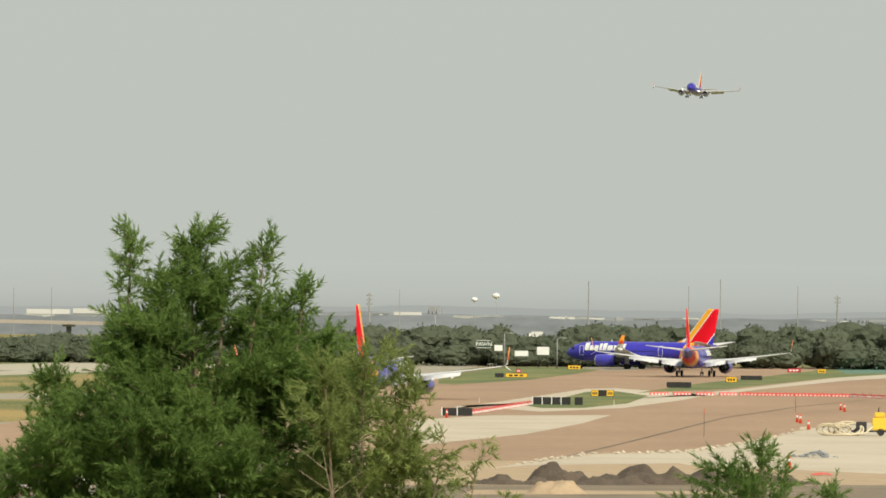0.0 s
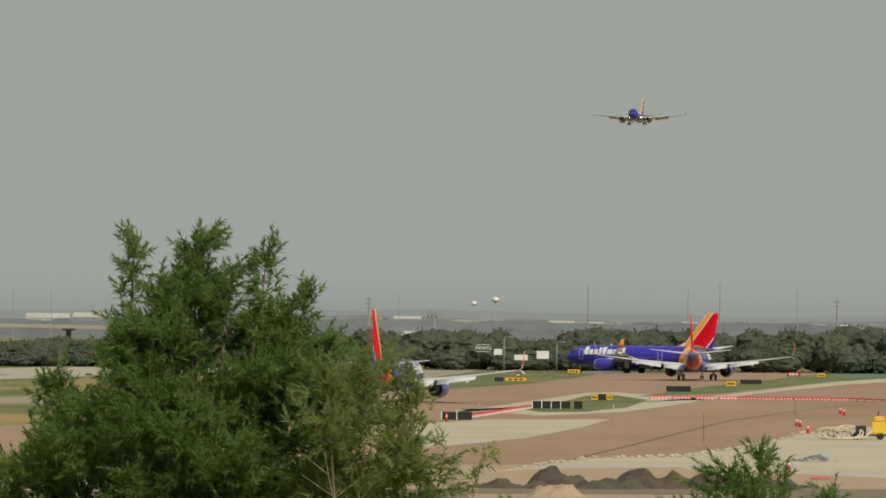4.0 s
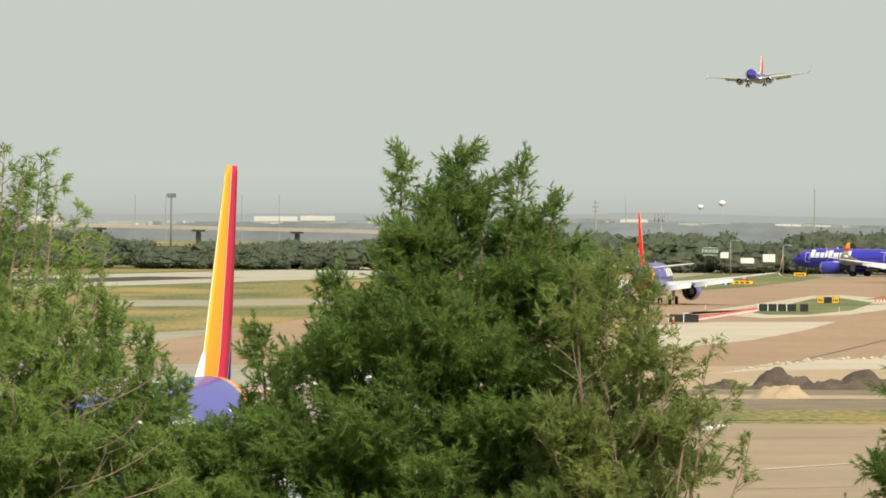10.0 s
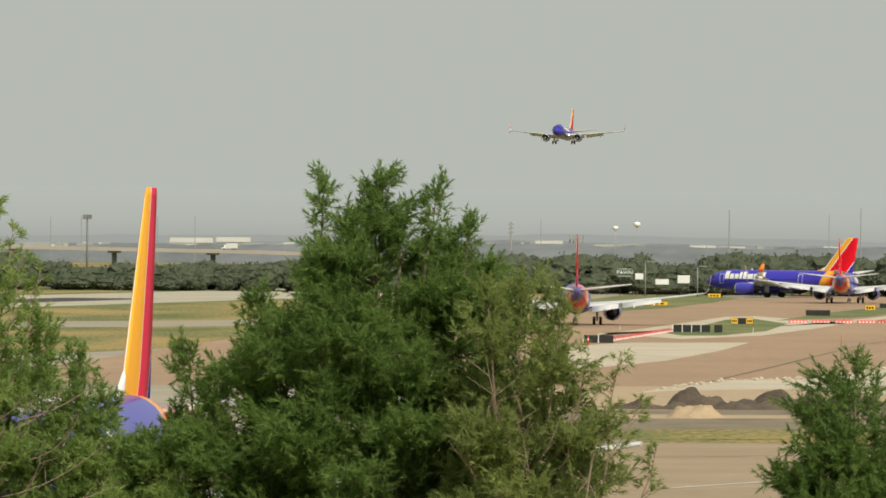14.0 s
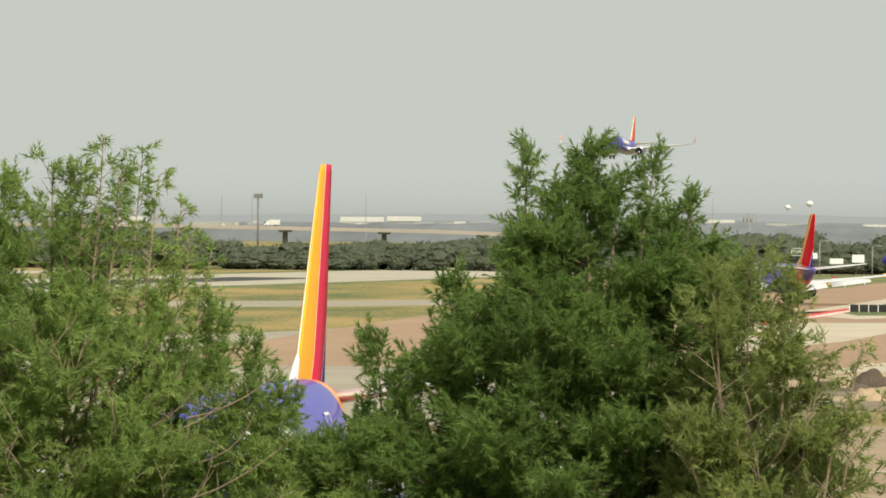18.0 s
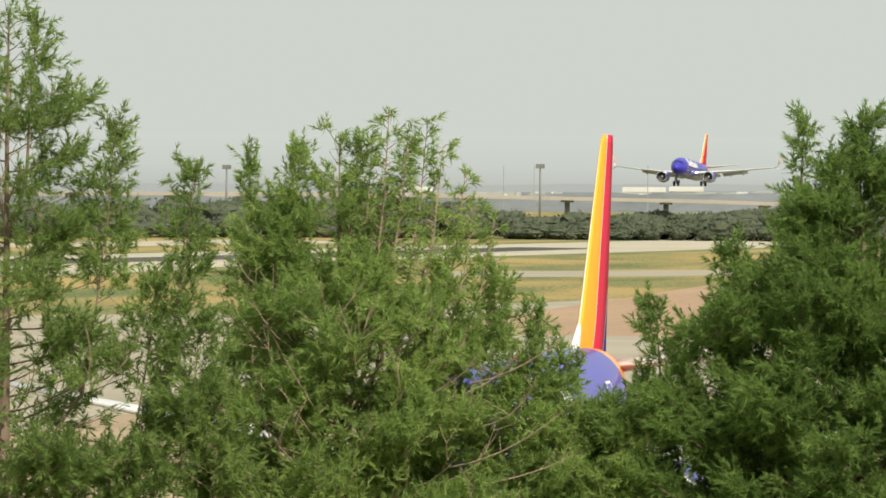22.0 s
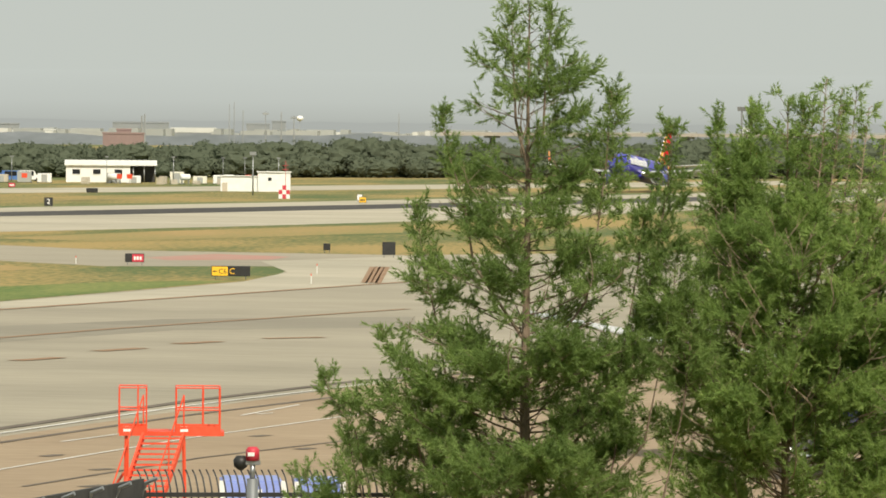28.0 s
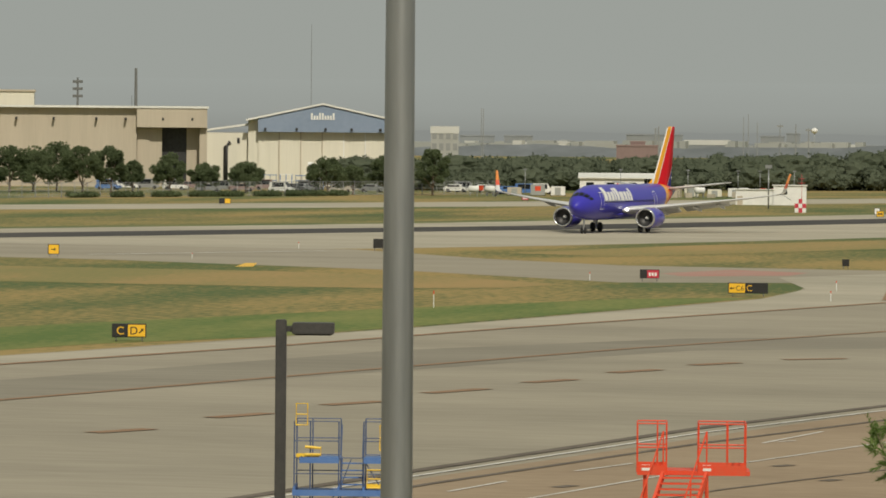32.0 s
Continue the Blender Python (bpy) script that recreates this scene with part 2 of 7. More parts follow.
BLUE, YELLOW, RED, WHITE = (0.045, 0.038, 0.43), (0.88, 0.42, 0.04), (0.74, 0.008, 0.022), (0.8, 0.8, 0.8)
M = {
    "grass": surf("dry_grass", (0.072, 0.108, 0.024), (0.32, 0.228, 0.076), 0.045, 0.95, bump=0.6, fine=1.9, stretch=(1, 0.3, 1), fac=(0.43, 0.57)),
    "lawn": surf("green_grass", (0.085, 0.122, 0.034), (0.21, 0.192, 0.066), 0.09, 0.95, bump=0.4, fine=2.2, stretch=(1, 0.4, 1), fac=(0.43, 0.63)),
    "lush": surf("lush_grass", (0.085, 0.14, 0.022), (0.195, 0.205, 0.052), 0.12, 0.95, bump=0.5, fine=2.2, stretch=(1, 0.3, 1), fac=(0.42, 0.60)),
    "worn": surf("worn_concrete", (0.19, 0.17, 0.13), (0.28, 0.252, 0.195), 0.05, 0.85, bump=0.15, fine=0.6, stretch=(0.2, 1.8, 1)),
    "straw": surf("straw_grass", (0.34, 0.23, 0.085), (0.21, 0.19, 0.06), 0.06, 0.95, bump=0.4, fine=2.4, stretch=(1, 0.25, 1), fac=(0.43, 0.60)),
    "pale": surf("pale_concrete", (0.255, 0.228, 0.172), (0.355, 0.316, 0.242), 0.05, 0.85, bump=0.15, fine=0.8, stretch=(0.35, 1.6, 1)),
    "runway_pale": surf("sunbleached_concrete", (0.325, 0.295, 0.228), (0.465, 0.42, 0.325), 0.05, 0.85, bump=0.15, fine=0.8, stretch=(0.35, 1.6, 1)),
    "brown": surf("brown_concrete", (0.27, 0.176, 0.108), (0.365, 0.243, 0.153), 0.04, 0.88, bump=0.15, fine=0.7, stretch=(1.2, 0.5, 1)),
    "tan": surf("tan_concrete", (0.26, 0.19, 0.12), (0.35, 0.265, 0.175), 0.10, 0.88, bump=0.15, fine=1.2, stretch=(0.6, 1.2, 1)),
    "patch": surf("new_pale_concrete", (0.42, 0.362, 0.275), (0.53, 0.465, 0.36), 0.08, 0.85, bump=0.15, fine=1.5),
    "rubber_mark": surf("rubber_marked_concrete", (0.028, 0.025, 0.023), (0.065, 0.058, 0.052), 0.08, 0.85, fine=1.4, stretch=(1, 0.1, 1)),
    "dirt": surf("dug_earth", (0.055, 0.042, 0.032), (0.125, 0.094, 0.068), 0.5, 0.97, bump=1.0, fine=5),
    "trampled": surf("trampled_earth", (0.15, 0.12, 0.082), (0.235, 0.185, 0.125), 0.25, 0.97, bump=0.8, fine=3),
    "hose": surf("pale_rubber_hose", (0.55, 0.47, 0.32), (0.66, 0.58, 0.42), 1.2, 0.6, fine=8),
    "sand": surf("pale_sand", (0.34, 0.25, 0.16), (0.44, 0.33, 0.21), 0.5, 0.97, bump=0.6, fine=5),
    "line_brown": surf("faded_orange_line", (0.25, 0.145, 0.078), (0.30, 0.19, 0.112), 0.4, 0.8, fine=3),
    "line_dark": surf("dark_seam", (0.10, 0.08, 0.06), (0.17, 0.14, 0.11), 0.4, 0.9, fine=3),
    "line_white": surf("white_line", (0.55, 0.53, 0.48), (0.72, 0.70, 0.66), 0.4, 0.8, fine=3),
    "line_red": surf("red_ground_marking", (0.42, 0.19, 0.15), (0.36, 0.25, 0.20), 0.3, 0.8, fine=2),
    "body": banded("livery_body", (0, 1, 0.55), [(-25, (0.10, 0.09, 0.30)), (-13.5, RED), (-11.6, (0.9, 0.25, 0.03)), (-10.8, YELLOW), (-9.4, BLUE)]),
    "fin": banded("livery_fin", (0, 1, 0.81), [(-25, BLUE), (-12.42, WHITE), (-12.22, RED), (-8.27, WHITE), (-8.15, YELLOW), (-6.92, WHITE), (-6.34, YELLOW)], 0.6, 0.0),
    "blue": surf("deep_blue_paint", BLUE, (0.045, 0.04, 0.38), 0.8, 0.3, coat=0.5),
    "wing": surf("pale_grey_wing_paint", (0.52, 0.53, 0.54), (0.66, 0.66, 0.66), 0.6, 0.35, fine=4),
    "fin_parked": banded("livery_fin_parked", (0, 1, 0.81), [(-25, YELLOW), (-6.74, WHITE)], 0.6, 0.0,
                         [((0, 1, 0.484), -11.33, WHITE), ((0, 1, 0.484), -11.45, (0.75, 0.022, 0.08)), ((0, 1, 0.667), -13.22, WHITE), ((0, 1, 0.667), -13.39, BLUE)]),
    "winglet": banded("livery_winglet", (0, 0, 1), [(-25, WHITE), (4.9, (0.85, 0.10, 0.03)), (5.6, (0.93, 0.30, 0.03))]),
    "chrome": surf("bare_metal", (0.62, 0.62, 0.63), (0.75, 0.75, 0.75), 2.0, 0.25, 1.0),
    "dark": surf("dark_grey", (0.02, 0.02, 0.022), (0.045, 0.045, 0.045), 2.0, 0.5),
    "tyre": surf("black_rubber", (0.015, 0.015, 0.015), (0.03, 0.03, 0.03), 4.0, 0.85),
    "white": surf("white_paint", (0.70, 0.70, 0.68), (0.8, 0.8, 0.78), 0.8, 0.5, fine=6),
    "glass": surf("dark_glass", (0.01, 0.012, 0.016), (0.02, 0.024, 0.03), 1.0, 0.08),
    "cockpit": surf("black_cockpit_glass", (0.008, 0.009, 0.012), (0.014, 0.016, 0.02), 1.0, 0.35, spec=0.25),
    "bark": surf("brown_bark", (0.14, 0.10, 0.07), (0.29, 0.22, 0.16), 3.0, 0.9, bump=0.8, fine=22, stretch=(1, 1, 0.2)),
    "twig": surf("pale_twig_bark", (0.20, 0.145, 0.10), (0.36, 0.28, 0.21), 3.0, 0.9, fine=14),
    "leaf": leafy("cypress_leaves", (0.112, 0.191, 0.051), (0.247, 0.361, 0.105), 0.6, 0.1),
    "leaf_pale": leafy("sunlit_cypress_leaves", (0.193, 0.283, 0.089), (0.378, 0.495, 0.169), 0.6, 0.1),
    "leaf_mid": leafy("grey_green_cypress_leaves", (0.215, 0.316, 0.097), (0.411, 0.532, 0.176), 0.6, 0.1),
    "leaf_dry": leafy("dusty_cypress_leaves", (0.262, 0.324, 0.111), (0.503, 0.556, 0.207), 0.6, 0.1),
    # leaf colour paled and greyed to stand in for haze over the wood
    "leaf_far": leafy("hazed_oak_leaves", (0.128, 0.153, 0.106), (0.175, 0.203, 0.14), 0.5, 0.0, 0.12),
    "leaf_row": leafy("planted_tree_leaves", (0.125, 0.162, 0.085), (0.19, 0.232, 0.125), 0.5, 0.0, 0.1),
    "wall_cream": surf("cream_metal_cladding", (0.66, 0.635, 0.54), (0.73, 0.70, 0.60), 0.1, 0.7, fine=1, stretch=(4, 4, 0.2)),
    "wall_tan": surf("tan_metal_cladding", (0.44, 0.385, 0.305), (0.50, 0.44, 0.35), 0.1, 0.7, fine=1, stretch=(4, 4, 0.2)),
    "wall_blue": surf("grey_blue_cladding", (0.20, 0.26, 0.36), (0.24, 0.30, 0.41), 0.1, 0.6, fine=1),
    "roof_white": surf("white_roof_membrane", (0.66, 0.66, 0.62), (0.76, 0.76, 0.72), 0.1, 0.7, fine=1),
    "galv": surf("galvanised_steel", (0.30, 0.31, 0.32), (0.40, 0.41, 0.42), 1.5, 0.42, 0.75, fine=14, stretch=(1, 1, 0.1)),
    "bronze": surf("dark_bronze_paint", (0.035, 0.035, 0.035), (0.06, 0.058, 0.055), 2.0, 0.5),
    "barrier_red": surf("faded_red_plastic", (0.62, 0.07, 0.05), (0.55, 0.10, 0.08), 1.5, 0.55, fine=8),
    "orange": surf("safety_orange_paint", (0.72, 0.055, 0.014), (0.62, 0.085, 0.035), 1.5, 0.5, fine=8),
    "stand_blue": surf("blue_stand_paint", (0.065, 0.155, 0.40), (0.10, 0.20, 0.44), 1.5, 0.5, fine=8),
    "stand_dark": surf("dull_blue_steel", (0.045, 0.075, 0.16), (0.075, 0.11, 0.21), 1.5, 0.5, fine=8),
    "yellow": surf("safety_yellow_paint", (0.80, 0.55, 0.04), (0.72, 0.47, 0.05), 1.5, 0.5, fine=8),
    "sign_yellow": surf("yellow_sign_face", (0.85, 0.50, 0.02), (0.80, 0.46, 0.03), 1.5, 0.5),
    "sign_red": surf("red_sign_face", (0.55, 0.03, 0.06), (0.48, 0.04, 0.06), 1.5, 0.5),
    "black": surf("black_paint", (0.012, 0.012, 0.012), (0.025, 0.025, 0.025), 2.0, 0.5),
    # haze is mixed into the base colours of these four
    "brick_red": surf("hazed_red_brick", (0.235, 0.165, 0.155), (0.27, 0.195, 0.18), 0.1, 0.9),
    "far_grey": surf("hazed_grey_facade", (0.315, 0.328, 0.315), (0.345, 0.358, 0.345), 0.03, 0.9, fine=0.2),
    "far_wall": surf("hazed_blue_grey_facade", (0.235, 0.252, 0.258), (0.265, 0.282, 0.288), 0.03, 0.9, fine=0.2),
    "far_pale": surf("hazed_whitish_facade", (0.33, 0.34, 0.325), (0.40, 0.405, 0.385), 0.03, 0.9, fine=0.2),
    # backdrop sheets: haze is painted as emission, from dense to thin
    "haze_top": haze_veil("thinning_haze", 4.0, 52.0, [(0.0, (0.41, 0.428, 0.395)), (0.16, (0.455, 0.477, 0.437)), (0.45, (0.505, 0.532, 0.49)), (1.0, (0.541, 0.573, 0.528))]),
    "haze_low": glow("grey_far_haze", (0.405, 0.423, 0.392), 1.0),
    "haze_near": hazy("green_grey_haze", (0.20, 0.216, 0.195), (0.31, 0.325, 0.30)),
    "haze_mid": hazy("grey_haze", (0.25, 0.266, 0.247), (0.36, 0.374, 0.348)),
    # window colour paled to paint haze
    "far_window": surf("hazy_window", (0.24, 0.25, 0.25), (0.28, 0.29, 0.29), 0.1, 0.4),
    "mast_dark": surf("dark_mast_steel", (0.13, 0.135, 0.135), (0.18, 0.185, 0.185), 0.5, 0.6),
    # far_white and far_steel: haze put into the base colour as well
    "far_white": surf("hazed_white_wall", (0.52, 0.525, 0.50), (0.58, 0.58, 0.55), 0.03, 0.9, fine=0.2),
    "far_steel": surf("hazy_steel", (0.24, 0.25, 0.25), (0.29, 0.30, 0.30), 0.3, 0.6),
    "bridge": surf("bridge_concrete", (0.40, 0.36, 0.32), (0.46, 0.42, 0.375), 0.1, 0.9),
    "container_white": surf("weathered_white_panel", (0.60, 0.61, 0.63), (0.72, 0.72, 0.73), 0.9, 0.5, fine=5),
    "container": surf("pale_blue_container_paint", (0.20, 0.26, 0.60), (0.28, 0.34, 0.66), 0.8, 0.5, fine=5),
    "teal": surf("teal_ground_cover", (0.08, 0.16, 0.115), (0.11, 0.20, 0.145), 0.3, 0.9),
    "board_green": surf("dark_green_board", (0.03, 0.06, 0.04), (0.045, 0.08, 0.055), 1.0, 0.6),
    "lamp": glow("landing_light_glow", (1.0, 0.97, 0.9), 6.0),
    "mesh": surf("dark_fence_mesh", (0.03, 0.03, 0.03), (0.06, 0.06, 0.06), 3.0, 0.8, fine=60),
}


# ---- mesh helpers ----
def part(name, bm, material, parent=None, label="", loc=None):
    """Links a bmesh as one mesh object, under a thing or a part."""
    me = bpy.data.meshes.new(name)
    bm.to_mesh(me)
    bm.free()
    me.materials.append(M[material] if isinstance(material, str) else material)
    ob = new(name, me)
    if parent:
        ob.parent = parent
    if label:
        ob["label"] = label
    if loc:
        ob.location = loc
    return ob


def thing(name, label, category, m=None, group="", kind=""):
    ob = new(name)
    if m is not None:
        ob.matrix_world = m
    return tagged(ob, label, category, group, kind)


def box(x0, x1, y0, y1, z0, z1, bm=None, bev=0.0):
    bm = bm or bmesh.new()
    r = bmesh.ops.create_cube(bm, size=1.0)
    for v in r["verts"]:
        v.co = Vector((x0 + (v.co.x + 0.5) * (x1 - x0), y0 + (v.co.y + 0.5) * (y1 - y0), z0 + (v.co.z + 0.5) * (z1 - z0)))
    if bev:
        bmesh.ops.bevel(bm, geom=list({e for v in r["verts"] for e in v.link_edges}), offset=bev, segments=2, affect="EDGES")
    return bm


def tube(points, radii, sides=8, bm=None, cap=True):
    """A round bar through points with a radius at each."""
    own = bm is None
    bm = bm or bmesh.new()
    pts = [Vector(p) for p in points]
    if not isinstance(radii, (list, tuple)):
        radii = [radii] * len(pts)
    rings = []
    for k, p in enumerate(pts):
        d = (pts[min(k + 1, len(pts) - 1)] - pts[max(k - 1, 0)]).normalized()
        side = d.cross(Vector((0, 0, 1)) if abs(d.z) < 0.9 else Vector((1, 0, 0))).normalized()
        up = side.cross(d)
        rings.append([bm.verts.new(p + (side * math.cos(a) + up * math.sin(a)) * radii[k]) for a in [2 * math.pi * j / sides for j in range(sides)]])
    for a, b in zip(rings, rings[1:]):
        for j in range(sides):
            f = bm.faces.new((a[j], a[(j + 1) % sides], b[(j + 1) % sides], b[j]))
            f.smooth = sides > 6
    if cap:
        bm.faces.new(rings[0][::-1])
        bm.faces.new(rings[-1])
    if own:
        bmesh.ops.recalc_face_normals(bm, faces=bm.faces)
    return bm


def loft(rings, bm=None, cap=True, smooth=True):
    bm = bm or bmesh.new()
    rs = [[bm.verts.new(p) for p in ring] for ring in rings]
    n = len(rs[0])
    for a, b in zip(rs, rs[1:]):
        for j in range(n):
            f = bm.faces.new((a[j], a[(j + 1) % n], b[(j + 1) % n], b[j]))
            f.smooth = smooth
    if cap:
        bm.faces.new(rs[0][::-1])
        bm.faces.new(rs[-1])
    bmesh.ops.recalc_face_normals(bm, faces=bm.faces)
    return bm


def flat(points, z, bm=None, thick=0.0):
    bm = bm or bmesh.new()
    vs = [bm.verts.new((x, y, z)) for x, y in points]
    f = bm.faces.new(vs)
    if f.normal.z < 0 or (f.normal_update() or f.normal.z < 0):
        bmesh.ops.reverse_faces(bm, faces=[f])
    if len(points) > 4:
        bmesh.ops.triangulate(bm, faces=[f])
    return bm


def ribbon(line, width, z, bm=None, offset=0.0):
    """A strip of ground along a line of points, offset to its right."""
    bm = bm or bmesh.new()
    pts = [Vector((*p, 0)) for p in line]
    rows = []
    for k, p in enumerate(pts):
        d = (pts[min(k + 1, len(pts) - 1)] - pts[max(k - 1, 0)]).normalized()
        r = Vector((d.y, -d.x, 0))
        rows.append([bm.verts.new(p + r * (offset + s * width / 2) + Vector((0, 0, z))) for s in (-1, 1)])
    for a, b in zip(rows, rows[1:]):
        bm.faces.new((a[0], a[1], b[1], b[0]))
    return bm


def ground_piece(name, bm, material, label, category="ground"):
    return tagged(part(name, bm, material), label, category, kind="structure")


# ---- ground ----
RUNWAY = [(-330, 300), (-262, 425), (-197, 560), (-160, 645), (-132, 735), (-103, 840), (-62, 1010), (-20, 1180), (10, 1290)]
PARALLEL = [(-430, 480), (-330, 640), (-258, 757), (-218, 834), (-150, 985), (-112, 1090)]


def build_ground():
    bm = bmesh.new()
    xs = [-4900, -2500, -1200, -600, -300, -100, 0, 100, 300, 600, 1200, 2500, 4900]
    ys = [-4900, -1500, -400, -100, 0, 100, 300, 600, 900, 1200, 1600, 2400, 4900]
    vs = [[bm.verts.new((x, y, 0.0)) for x in xs] for y in ys]
    for j in range(len(ys) - 1):
        for i in range(len(xs) - 1):
            bm.faces.new((vs[j][i], vs[j][i + 1], vs[j + 1][i + 1], vs[j + 1][i]))
    ground_piece("ground", bm, "grass", "dry yellow and green airfield grass on flat ground")
    ground_piece("runway", ribbon(RUNWAY, 52, 0.004), "runway_pale", "long pale grey concrete runway", "runway")
    ground_piece("runway_rubber", ribbon(RUNWAY[:7], 18, 0.008, offset=0), "rubber_mark", "dark rubber-stained strip along the runway", "runway marking")
    for side in (-1, 1):
        ground_piece("runway_verge", ribbon(RUNWAY, 8, 0.003, offset=side * 29.8), "lawn", "green band of grass beside the runway shoulder", "grass")
    shoulder = [(-236, 486), (-222, 512), (-183, 554), (-146, 639), (-118, 731), (-95, 838), (-86, 836), (-89, 780), (-96, 705), (-104, 655), (-115, 609), (-125, 575), (-137, 541), (-148, 517), (-160, 505), (-215, 505)]
    ground_piece("runway_shoulder", flat(shoulder, 0.0052), "runway_pale", "sunbleached concrete shoulder where the taxiway meets the runway", "runway")
    ground_piece("taxiway_far", ribbon(PARALLEL, 36, 0.004), "runway_pale", "pale concrete taxiway beyond the runway", "taxiway")
    # taxiway and apron nearest the terminal
    west = [(-130, 60), (-108, 200), (-95, 272), (-88, 315), (-81, 384), (-86, 421), (-100, 414), (-125, 440), (-157, 460), (-220, 478), (-236, 486),
            (-215, 520), (-149, 512), (-128, 482), (-112, 466), (-85, 461), (-58, 490), (-36, 545), (-18, 610), (0, 680), (10, 680), (10, 60)]
    ground_piece("apron", flat(west, 0.006), "pale", "wide pale concrete taxiway and apron", "apron")
    east = [(0, 425), (75, 425), (140, 700), (200, 1180), (60, 1188), (20, 1130), (-4, 1000), (-14, 860), (-20, 700), (-30, 560), (-40, 430)]
    ground_piece("apron_east", flat(east, 0.010), "brown", "broad brown weathered concrete apron", "apron")
    near = [(-62, 60), (-52, 151), (-50, 178), (-44, 230), (-36, 300), (-6, 314), (90, 320), (90, 60)]
    ground_piece("apron_terminal", flat(near, 0.014), "tan", "tan concrete apron beside the terminal", "apron")


build_ground()


# ---- airliners: nose along +y, origin on the ground between the main wheels ----
def aerofoil(le, te, thick, n=5):
    """A closed ring from the leading to the trailing edge and back."""
    le, te, up = Vector(le), Vector(te), Vector(thick)
    prof = [(0.0, 0.0), (0.06, 0.55), (0.3, 1.0), (0.65, 0.62), (1.0, 0.06)]
    top = [le.lerp(te, a) + up * b * 0.5 for a, b in prof]
    return top + [le.lerp(te, a) - up * b * 0.5 for a, b in prof[:0:-1]]


def fuselage_rings():
    spec = [(15.6, 0.06, 3.0), (15.35, 0.42, 3.02), (14.8, 0.85, 3.1), (13.8, 1.28, 3.22), (12.4, 1.62, 3.34), (10.8, 1.84, 3.42), (9.0, 1.88, 3.45),
            (0, 1.88, 3.45), (-7, 1.88, 3.45), (-9.5, 1.80, 3.55), (-12.0, 1.52, 3.82), (-14.5, 1.12, 4.15), (-16.8, 0.66, 4.45), (-18.6, 0.30, 4.62), (-18.9, 0.12, 4.64)]
    return [[(math.cos(a) * r, y, zc + math.sin(a) * r * 1.05) for a in [2 * math.pi * k / 28 for k in range(28)]] for y, r, zc in spec]


def side_patch(side, y0, y1, z0, z1, bm=None):
    """A small patch that lies on the fuselage's side."""
    bm = bm or bmesh.new()
    R, zc = 1.895, 3.45
    zs = [z0 + (z1 - z0) * k / 3 for k in range(4)]
    def at(y, z):
        r = R if y < 9.0 else R - 0.022 * (y - 9) ** 1.6
        return (side * (math.sqrt(max(0.05, r * r - ((z - zc) / 1.05) ** 2)) + 0.012), y, z)
    rows = [[bm.verts.new(at(y, z)) for y in (y0, y1)] for z in zs]
    for a, b in zip(rows, rows[1:]):
        bm.faces.new((a[0], a[1], b[1], b[0]))
    return bm


